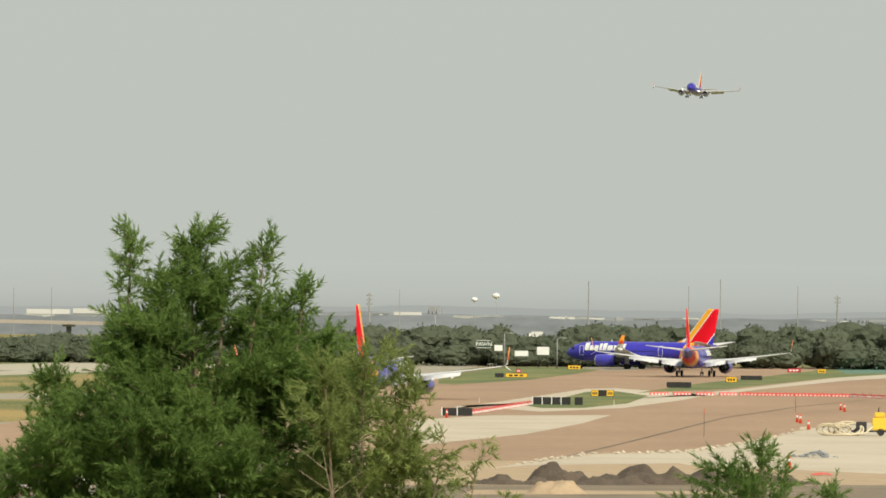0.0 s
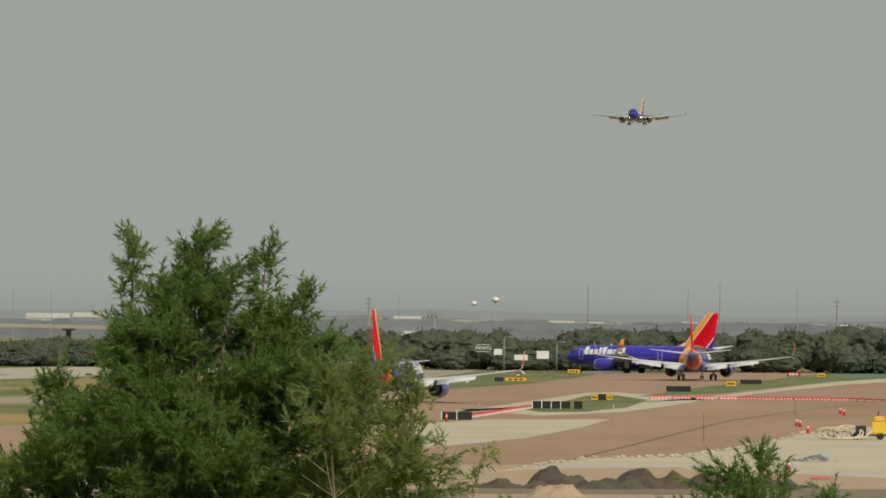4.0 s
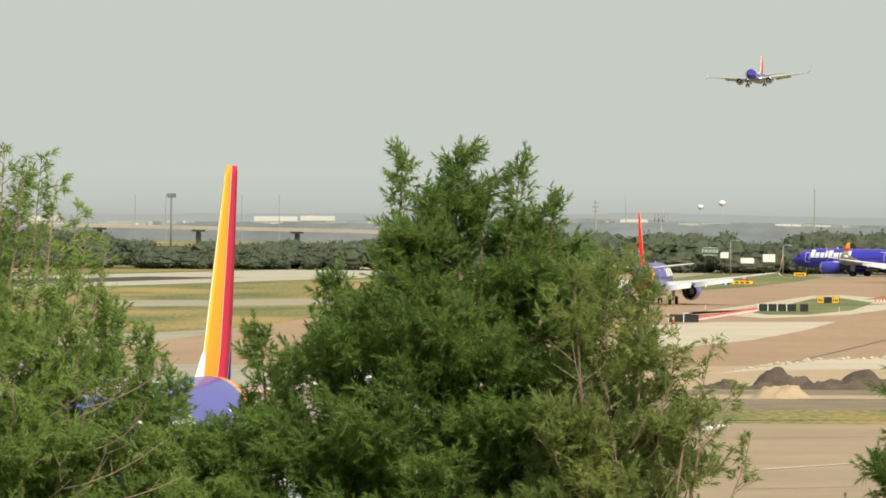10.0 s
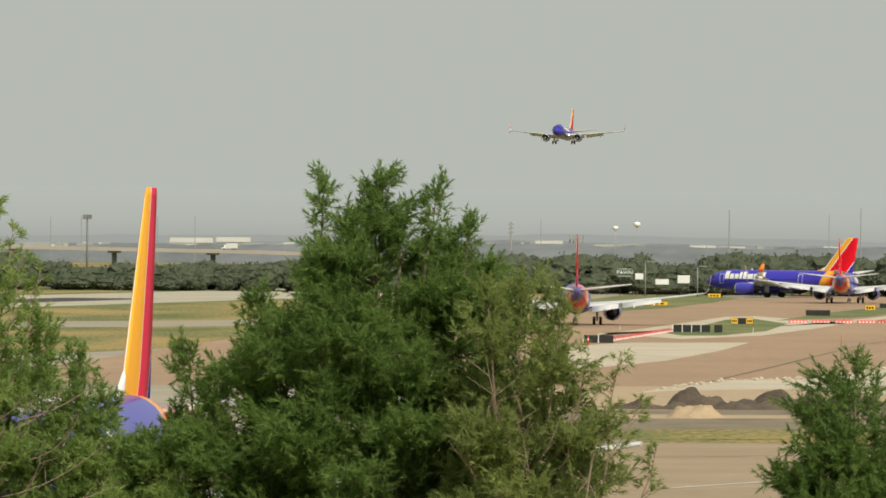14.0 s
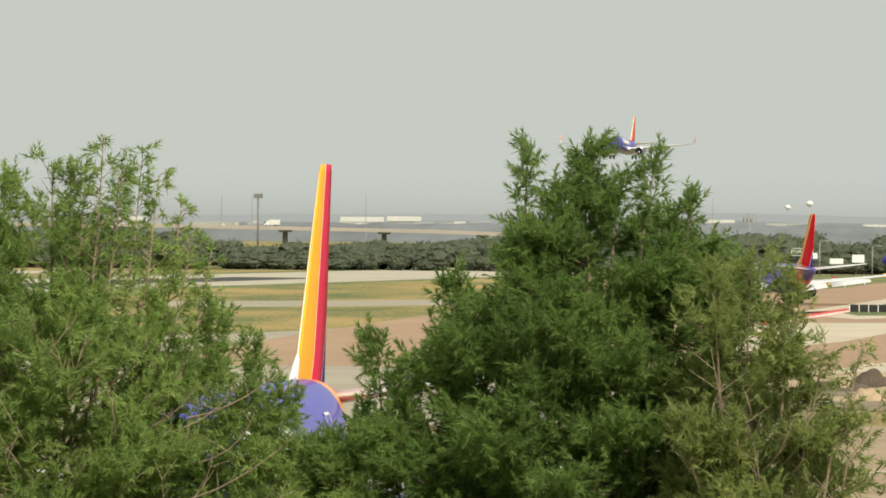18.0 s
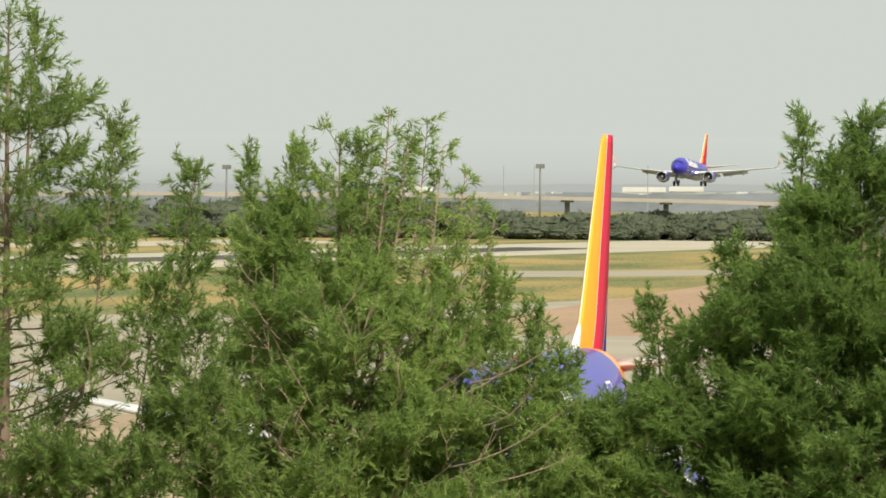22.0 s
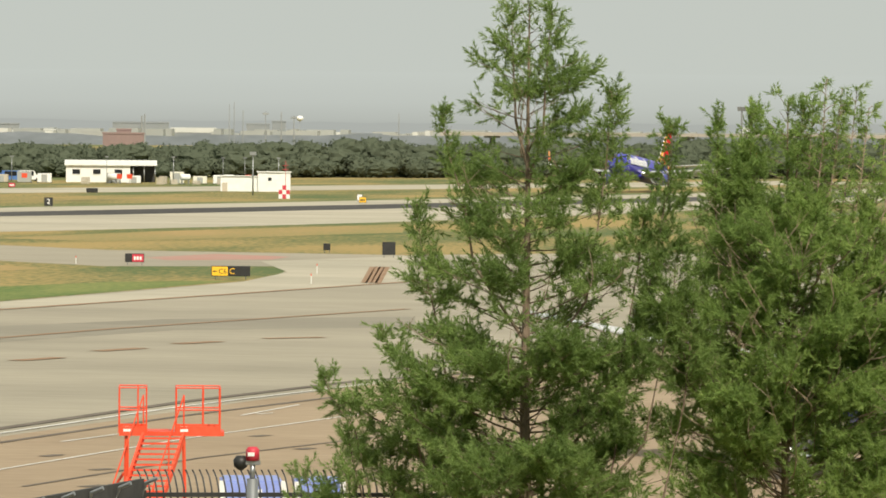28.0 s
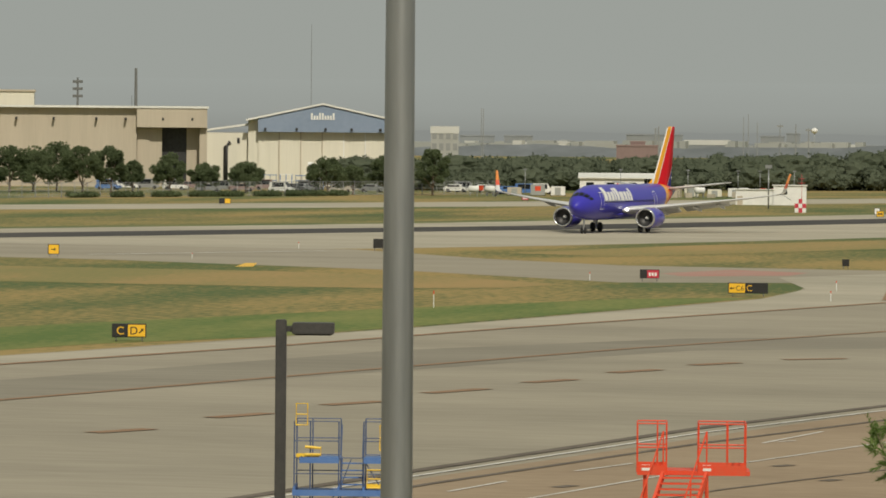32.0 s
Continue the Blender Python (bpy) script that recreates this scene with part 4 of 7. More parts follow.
cypress(-1.14, 60.0, [(12.15, -1.16, -1.06), (12.0, -1.3, -0.9), (11.75, -1.46, -0.8), (11.5, -1.75, -0.55), (11.3, -1.95, -0.1), (11.05, -2.1, 0.18), (10.85, -2.25, 0.4), (10.65, -2.6, 0.52), (10.4, -2.9, 0.62),
                      (10.15, -2.96, 0.66), (9.85, -3.07, 0.78), (9.6, -3.4, 0.93), (9.2, -3.6, 1.08), (8.7, -3.85, 1.3), (7.5, -4.3, 1.6), (5.5, -4.6, 1.8)],
        [(-1.74, 11.5, -1.72, 12.24, 0.08, 0.5), (-0.57, 11.25, -0.46, 12.16, 0.2, 0.8), (-0.17, 11.0, -0.1, 11.76, 0.22, 0.8), (-0.36, 10.9, -0.33, 11.55, 0.24, 1.1), (0.08, 10.6, 0.12, 11.3, 0.26, 1.1), (-1.42, 11.2, -1.42, 11.8, 0.2, 1.3), (-0.86, 11.2, -0.86, 11.85, 0.2, 1.3), (-1.1, 11.3, -1.08, 12.24, 0.26, 1.6),
         (-3.15, 9.5, -3.2, 10.35, 0.32, 1.1), (-2.35, 10.3, -2.4, 10.95, 0.32, 1.1), (0.3, 10.3, 0.34, 11.0, 0.3, 1.1), (-3.6, 8.7, -3.62, 9.35, 0.34, 1.1), (-3.9, 7.8, -3.95, 9.1, 0.45, 1.1), (-4.3, 7.4, -4.35, 8.7, 0.45, 1.1), (-2.9, 8.5, -2.9, 9.8, 0.45, 1.0), (-3.3, 8.3, -3.35, 9.6, 0.42, 1.0), (-2.5, 8.6, -2.5, 9.9, 0.45, 1.0), (-3.6, 7.9, -3.62, 9.1, 0.45, 1.0), (-3.2, 7.2, -3.2, 8.6, 0.5, 1.0), (-2.6, 7.2, -2.6, 8.6, 0.5, 1.0), (-3.8, 6.9, -3.8, 8.3, 0.5, 1.0)],
        11, "dense feathery green bald cypress with several pointed tops", gap=-0.4, tuft=6)
cypress(0.45, 58.6, [(11.24, 0.5, 0.62), (11.0, 0.25, 0.84), (10.55, 0.05, 0.94), (10.3, -0.05, 1.03), (9.8, -0.2, 1.22), (9.45, -0.3, 1.6), (8.9, -0.4, 1.85), (8.0, -0.6, 2.15), (5.5, -0.8, 2.4)],
        [(1.25, 9.2, 1.53, 10.29, 0.3, 0.3), (1.4, 9.1, 1.75, 9.82, 0.3, 0.3), (1.0, 9.5, 1.2, 10.35, 0.3, 0.35), (0.15, 10.2, 0.1, 11.05, 0.3, 0.9), (0.82, 10.1, 0.9, 10.95, 0.28, 0.9), (1.75, 8.6, 1.95, 9.3, 0.3, 0.4)],
        77, "loose pale green bald cypress with bare grey twigs", leaf="leaf_dry", step=0.038, gap=-0.32, dead=26, trunk_r=0.11, tuft=6)
cypress(-6.45, 60.0, [(12.1, -6.55, -6.42), (11.95, -6.72, -6.3), (11.78, -6.92, -6.22), (11.46, -7.1, -6.12), (11.15, -7.2, -6.0), (10.9, -7.4, -5.8), (10.7, -7.5, -5.46), (10.4, -7.7, -4.9), (10.1, -7.77, -4.4), (9.65, -7.9, -4.1),
                      (9.27, -8.0, -3.9), (8.77, -8.1, -3.75), (8.0, -8.25, -3.6), (7.3, -8.3, -3.4), (5.5, -8.4, -3.2)],
        [(-6.05, 10.3, -5.91, 12.27, 0.36, 0.3), (-5.98, 10.2, -5.78, 11.9, 0.36, 0.3), (-5.62, 10.0, -5.38, 11.9, 0.36, 0.3), (-5.3, 9.9, -5.05, 11.3, 0.36, 0.3), (-6.2, 10.4, -6.1, 11.9, 0.36, 0.3), (-5.15, 9.8, -4.85, 11.1, 0.34, 0.3), (-5.75, 10.3, -5.54, 12.15, 0.36, 0.3), (-5.4, 10.0, -5.16, 11.63, 0.36, 0.3), (-5.9, 10.4, -5.72, 12.1, 0.3, 0.3), (-5.5, 10.1, -5.3, 11.2, 0.36, 0.3), (-7.36, 10.5, -7.34, 11.82, 0.22, 0.8),
         (-6.85, 10.6, -6.91, 11.86, 0.28, 1.0), (-6.32, 11.1, -6.25, 11.95, 0.25, 1.0), (-4.86, 9.4, -4.84, 10.68, 0.34, 1.1), (-4.43, 9.1, -4.4, 10.25, 0.3, 1.1), (-5.37, 9.7, -5.35, 10.75, 0.34, 1.0), (-4.0, 8.3, -4.0, 9.2, 0.34, 1.1), (-4.7, 7.8, -4.75, 9.4, 0.5, 1.1), (-5.2, 7.8, -5.2, 9.5, 0.5, 1.1), (-4.4, 7.4, -4.45, 8.9, 0.5, 1.1), (-4.2, 8.6, -4.15, 9.9, 0.36, 1.0), (-4.55, 8.2, -4.55, 9.8, 0.42, 1.0), (-3.85, 8.1, -3.85, 9.3, 0.42, 1.1), (-3.5, 7.8, -3.5, 9.1, 0.45, 1.1), (-4.0, 7.4, -4.0, 8.8, 0.5, 1.1), (-5.6, 7.9, -5.6, 9.3, 0.5, 1.0), (-6.0, 7.8, -6.0, 9.2, 0.5, 1.0), (-6.4, 7.4, -6.4, 8.6, 0.5, 1.0)],
        23, "loose feathery green bald cypress with bare twigs showing", leaf="leaf_mid", gap=-0.24, dead=60, rise=0.5, gap_top=-0.16, thin_above=10.4, trunk_r=0.13, step=0.045)
cypress(-9.72, 59.0, [(13.36, -9.82, -9.62), (13.2, -10.0, -9.4), (12.95, -10.2, -9.05), (12.5, -10.47, -8.83), (11.97, -10.6, -8.8), (11.55, -10.6, -8.8), (11.25, -10.4, -8.75), (11.0, -10.95, -8.7), (10.62, -10.95, -8.5), (10.1, -11.35, -8.3),
                      (9.5, -11.65, -8.2), (9.05, -11.45, -8.05), (8.6, -12.0, -7.9), (8.13, -12.25, -7.8), (7.68, -12.2, -7.7), (7.22, -12.75, -7.7), (6.6, -12.75, -7.6), (5.0, -12.8, -7.6)],
        [(-10.5, 10.6, -10.83, 11.88, 0.3, 0.8), (-8.8, 10.2, -8.64, 12.1, 0.42, 1.1), (-8.0, 10.0, -7.81, 11.72, 0.36, 0.9), (-10.9, 9.0, -11.2, 10.62, 0.42, 0.9), (-8.35, 9.2, -8.2, 10.6, 0.5, 1.3), (-7.85, 8.8, -7.7, 10.2, 0.5, 1.3),
         (-7.6, 8.0, -7.5, 9.5, 0.6, 1.3), (-8.4, 8.0, -8.3, 9.3, 0.6, 1.3), (-11.9, 7.6, -12.35, 8.4, 0.4, 0.9), (-12.2, 6.5, -12.65, 7.1, 0.42, 1.0), (-11.8, 6.8, -12.0, 7.7, 0.45, 1.0), (-12.4, 5.9, -12.75, 6.7, 0.45, 1.0), (-11.3, 8.4, -11.6, 9.0, 0.3, 0.8), (-11.4, 6.6, -11.5, 7.5, 0.45, 1.0), (-9.9, 12.2, -9.95, 13.2, 0.3, 0.9), (-9.45, 12.1, -9.4, 13.2, 0.3, 0.9)],
        37, "tall open bald cypress with a straight trunk and layered branches", leaf="leaf_pale", step=0.052, tuft=4, gap=-0.28, gap_top=0.06, thin_above=8.6, rise=0.34, bare=0.42, trunk_r=0.17, dead=10, lump=1.7)
cypress(4.2, 60.0, [(10.37, 4.14, 4.24), (10.21, 3.97, 4.36), (10.05, 3.76, 4.44), (9.84, 3.61, 4.62), (9.6, 3.5, 4.9), (9.42, 3.44, 5.1), (9.12, 3.3, 5.3), (8.5, 3.15, 5.5), (6.0, 2.9, 5.7)],
        [(4.8, 9.1, 4.84, 9.87, 0.3, 1.1), (5.05, 8.9, 5.12, 9.67, 0.3, 1.1)], 51, "young feathery green bald cypress beside the apron", step=0.028, tuft=6, gap=-0.38, trunk_r=0.08)


def unit_ball(n):
    bm = bmesh.new()
    bmesh.ops.create_icosphere(bm, subdivisions=n, radius=1.0)
    out = np.array([v.co[:] for v in bm.verts]), np.array([[v.index for v in f.verts] for f in bm.faces])
    bm.free()
    return out


BALL = unit_ball(3)


def clump_mesh(name, crowns, per, leaf, rng, material, parent=None, label="", core=0.0):
    """Broad-leaved crowns: leaf tufts scattered over lumpy balls; crowns are (x, y, z, rx, rz). core adds solid inner masses."""
    cs, ax, vs, fs = [], [], [], []
    for x, y, z, rx, rz in crowns:
        lumps = rng.normal(0, 1, (9, 3))
        lumps /= np.linalg.norm(lumps, axis=1)[:, None]
        d = rng.normal(0, 1, (per, 3))
        d /= np.linalg.norm(d, axis=1)[:, None]
        size = np.array((rx, rx, rz))
        bulge = 0.72 + 0.34 * np.max(d @ lumps.T, axis=1)
        r = bulge * rng.uniform(0.75, 1.06, per)
        cs.append(np.array((x, y, z)) + d * r[:, None] * size)
        ax.append(d * 0.6 + np.array((0, 0, 0.3)))
        if core:
            u = BALL[0]
            g = core * (0.72 + 0.34 * np.max(u @ lumps.T, axis=1)) * rng.uniform(0.78, 1.06, len(u))
            fs.append(BALL[1] + len(u) * len(vs))
            vs.append(np.array((x, y, z)) + u * g[:, None] * size)
    cs, ax = np.concatenate(cs), np.concatenate(ax)
    ob = leaf_mesh(name, cs, ax, np.full(len(cs), leaf), rng, 4, 0.36, material, parent, label, droop=0.15, spread=1.0)
    if core:
        me = bpy.data.meshes.new("foliage_mass")
        me.from_pydata(np.concatenate(vs).tolist(), [], np.concatenate(fs).tolist())
        me.materials.append(M[material])
        mass = new("foliage_mass", me)
        mass.parent = parent or ob
        mass["label"] = "dense inner foliage"
        tagged(mass, kind="stuff")
    return ob


def polar(az, dist):
    return dist * math.sin(radians(az)), dist * math.cos(radians(az))


def build_tree_line():
    """The wood beyond the airfield, its height given along the bearing."""
    rng = np.random.default_rng(7)
    crowns = []
    az = -16.2
    while az < 7.5:
        d = 1160 if az > -6 else 1160 - (min(-6, az) + 6) / -9.0 * 110
        top = float(np.interp(az, [-16, -13, -10.6, -10, -7.5, -4.6, -4.3, -4.1, -3.0, -2.6, -2.2, -1, 0, 0.7, 1.4, 1.66, 1.9, 2.35, 2.65, 3.3, 3.7, 4.25, 4.8, 5.2, 5.7], [6.6, 6.8, 8.2, 7.0, 8.6, 8.8, 7.8, 5.9, 5.8, 6.5, 7.1, 7.4, 8.0, 8.5, 9.4, 8.0, 9.0, 6.9, 9.2, 9.3, 8.5, 9.8, 9.2, 11.0, 9.6]))
        for row in range(3):
            h = top * rng.uniform(0.76, 1.0) if row < 2 else top * rng.uniform(0.4, 0.6)
            dd = d + (18, 6, -3)[row] + rng.normal(0, 3)
            x, y = polar(az + rng.normal(0, 0.05), dd)
            r = rng.uniform(2.8, 5.6) * (1 if row < 2 else 0.7)
            crowns.append((x, y, h - h * 0.36, r, h * 0.36))
            crowns.append((x + rng.normal(0, 1.5), y - 1, h * 0.42, r * 1.1, h * 0.42))
        az += 0.21
    ob = clump_mesh("tree_line", crowns, 100, 0.48, rng, "leaf_far", core=0.94)
    tagged(ob, "dark green broad-leaved wood along the far airfield edge", "woods", kind="stuff")


build_tree_line()


# ---- distance ----
def skyline(dist, tops, material, label, rough, seed):
    """A plain far backdrop whose top edge follows the given heights along the bearing."""
    bm = bmesh.new()
    prev = None
    for k in range(281):
        az = -36 + k * 0.25
        x, y = polar(az, dist)
        h = float(np.interp(az, [t[0] for t in tops], [t[1] for t in tops]))
        h += rough * (noise.noise((az * 0.8, seed, 0)) + 0.6 * noise.noise((az * 3.1, seed, 4)) + 0.4 * noise.noise((az * 9.0, seed, 9)))
        a, b = bm.verts.new((x, y, -1)), bm.verts.new((x, y, h))
        if prev:
            bm.faces.new((prev[0], a, b, prev[1]))
        prev = (a, b)
    tagged(part("backdrop", bm, material), label, "backdrop", kind="structure")


def far_box(az0, az1, top, dist, material, label, depth=14, windows=0, bottom=0.0):
    """A far building between two bearings, up to a height."""
    az = (az0 + az1) / 2
    w = dist * radians(az1 - az0) / 2
    root = thing("far_building", label, "building", facing(az, dist), "far buildings")
    # wall grey has haze painted in, so it sinks into the backdrop
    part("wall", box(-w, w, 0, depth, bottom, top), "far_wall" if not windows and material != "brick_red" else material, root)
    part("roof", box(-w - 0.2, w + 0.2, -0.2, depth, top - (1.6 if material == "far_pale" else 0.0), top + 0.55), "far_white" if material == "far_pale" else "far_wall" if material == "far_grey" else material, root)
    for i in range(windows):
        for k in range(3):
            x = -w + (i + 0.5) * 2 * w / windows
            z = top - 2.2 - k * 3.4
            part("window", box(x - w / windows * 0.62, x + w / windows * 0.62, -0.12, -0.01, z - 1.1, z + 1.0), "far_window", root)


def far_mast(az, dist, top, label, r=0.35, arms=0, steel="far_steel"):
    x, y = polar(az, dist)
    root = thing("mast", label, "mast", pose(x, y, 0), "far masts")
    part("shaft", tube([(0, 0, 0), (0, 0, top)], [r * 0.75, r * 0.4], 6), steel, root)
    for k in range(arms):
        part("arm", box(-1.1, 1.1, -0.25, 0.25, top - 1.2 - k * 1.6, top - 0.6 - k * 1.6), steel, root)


def facing(az, dist, turn=0.0):
    """A pose on the ground at a bearing, its -y side towards the terminal."""
    x, y = polar(az, dist)
    return pose(x, y, 0, 0, 0, -az + turn)


def build_distance():
    base = [(-40, -0.6), (-15, -0.12), (-9, -0.23), (-5, 0.12), (0, 0.81), (1.2, 1.16), (3, 0.47), (8, 0.12), (35, 0.12)]
    # four glowing sheets, one behind another, paint the haze along the horizon
    skyline(4880, [(-40, 52), (35, 52)], "haze_top", "glowing backdrop painted as haze thinning into the sky", 0.0, 2)
    skyline(3400, [(a, 11.5 + (e - 0.45) * 3.4) for a, e in base], "haze_low", "glowing grey backdrop with painted haze over suburbs", 1.6, 8)
    skyline(2600, [(a, 11.5 + (h - 11.5) * 2600 / 1650) for a, h in ((-40, 6.5), (-15, 6.9), (-11, 7.4), (-8, 7.4), (-4, 8.9), (-2, 9.5), (0.5, 10.5), (1.5, 10.1), (4, 9.7), (35, 8.8))], "haze_mid", "glowing backdrop of wooded suburbs with haze in its colour", 1.1, 5)
    skyline(2300, [(a, 11.5 + (h - 11.5) * 2300 / 1650 - 1.0) for a, h in ((-40, 6.5), (-15, 6.9), (-11, 7.4), (-8, 7.4), (-4, 8.9), (-2, 9.5), (0.5, 10.5), (1.5, 10.1), (4, 9.7), (35, 8.8))], "haze_near", "glowing backdrop of far tree tops with haze in its colour", 1.5, 11)
    # scattered far roofs and walls, too many and too small to tell apart
    rng = random.Random(12)
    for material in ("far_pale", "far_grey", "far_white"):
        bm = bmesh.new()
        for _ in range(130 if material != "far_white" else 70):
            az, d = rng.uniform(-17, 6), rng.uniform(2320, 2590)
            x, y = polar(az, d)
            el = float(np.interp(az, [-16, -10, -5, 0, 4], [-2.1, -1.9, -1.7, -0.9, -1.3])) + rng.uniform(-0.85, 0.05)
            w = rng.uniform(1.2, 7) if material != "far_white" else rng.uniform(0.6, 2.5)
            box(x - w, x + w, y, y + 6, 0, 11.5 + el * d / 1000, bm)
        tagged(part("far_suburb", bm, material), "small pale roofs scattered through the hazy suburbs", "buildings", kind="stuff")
    E = lambda el, d: 11.5 + el * d / 1000
    D = 2480
    for az0, az1, el, mat, w in ((-2.93, -2.5, -0.75, "far_pale", 0), (-2.46, -2.12, -0.6, "far_pale", 0), (-5.3, -4.9, -1.0, "far_pale", 0), (0.55, 0.72, -0.95, "far_grey", 0), (0.78, 1.05, -0.75, "far_pale", 0),
                                 (1.98, 2.15, -1.4, "far_grey", 0), (2.35, 2.6, -1.35, "far_pale", 0), (2.75, 2.9, -1.5, "far_pale", 0), (3.2, 3.4, -1.45, "far_grey", 0), (3.7, 3.85, -1.35, "far_pale", 0),
                                 *(
            (-14.60, -14.31, -1.5, "far_grey", 0),
            (-15.05, -14.70, -1.52, "far_grey", 0),
            (-14.11, -13.86, -2.55, "far_pale", 0),
            (-13.36, -12.79, -1.1, "far_grey", 0),
            (-12.77, -12.31, -2.04, "far_pale", 0),
            (-12.00, -11.76, -1.2, "far_grey", 0),
            (-11.74, -11.60, -0.7, "far_grey", 0),
            (-11.58, -11.37, -2.23, "far_grey", 0),
            (-11.20, -11.05, -2.61, "far_pale", 0),
            (-15.29, -15.08, -2.51, "far_pale", 0),
            (-11.00, -10.62, -2.75, "far_grey", 0),
                                 )):
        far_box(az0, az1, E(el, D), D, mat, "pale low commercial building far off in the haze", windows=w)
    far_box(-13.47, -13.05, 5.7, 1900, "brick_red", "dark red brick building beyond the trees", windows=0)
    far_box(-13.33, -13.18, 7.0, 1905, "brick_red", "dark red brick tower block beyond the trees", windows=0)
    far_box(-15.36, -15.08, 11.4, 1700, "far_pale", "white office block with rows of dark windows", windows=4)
    for az, el, r, arms in ((-3.06, 3.25, 0.3, 0), (-2.68, 3.3, 0.3, 0), (-4.14, 3.0, 0.3, 0), (-3.83, 3.1, 0.3, 0), (0.525, 2.8, 0.75, 3), (2.74, 5.2, 0.5, 0), (4.07, 5.7, 0.4, 0), (3.75, 4.5, 0.3, 0), (4.85, 4.6, 0.35, 0),
                        (5.25, 3.0, 0.8, 2), (0.83, 3.4, 0.25, 0), *(
            (-13.07, 0.26, 0.70, 0),
            (-14.84, 3.60, 0.25, 0),
            (-12.18, 2.41, 0.25, 0),
            (-11.81, 1.19, 0.30, 1),
            (-11.65, 1.10, 0.40, 0),
            (-12.04, 1.34, 0.30, 0),
            (-11.52, 0.52, 0.40, 1),
            (-10.45, 1.07, 0.30, 0),
            (-13.04, 0.51, 0.60, 0),
            (-12.13, 2.81, 0.25, 0),
            (-14.82, 3.44, 0.30, 0),
                        )):
        far_mast(az, 2100, E(el, 2100), "thin grey radio mast far off in the haze", r, arms)
    for az, el, s in ((1.587, 1.9, 0.75), (-11.46, 0.13, 0.9), (1.805, 2.6, 0.9)):
        x, y = polar(az, 2200)
        root = thing("water_tower", "white water tower far off in the haze", "water tower", pose(x, y, 0), "water towers")
        z = E(el, 2200)
        part("tank", loft([[(math.cos(a) * r * s, math.sin(a) * r * s, z + dz * s) for a in [k * math.pi / 6 for k in range(12)]] for dz, r in ((-1.6, 0.3), (-1.1, 1.2), (-0.3, 1.7), (0.4, 1.4), (0.9, 0.4))]), "white", root)
        part("stem", tube([(0, 0, 0), (0, 0, z - 1.4 * s)], 0.07 * s), "far_grey", root)
    # cell mast with antennas above the wood
    x, y = polar(1.187, 1210)
    root = thing("cell_mast", "grey mobile phone mast with a ring of antennas", "mast", pose(x, y, 0))
    part("shaft", tube([(0, 0, 0), (0, 0, 12.0)], [0.22, 0.14]), "far_steel", root)
    for k in range(3):
        a = k * 2.09 + 0.4
        part("bracket", box(-0.9 + math.cos(a) * 0.7, 0.9 + math.cos(a) * 0.7, math.sin(a) * 0.7 - 0.05, math.sin(a) * 0.7 + 0.05, 11.1, 11.2), "far_steel", root)
        for q in (-0.8, 0, 0.8):
            part("antenna", box(q - 0.13 + math.cos(a) * 0.7, q + 0.13 + math.cos(a) * 0.7, math.sin(a) * 0.7 - 0.12, math.sin(a) * 0.7 + 0.02, 10.4, 12.2), "far_steel", root)


build_distance()


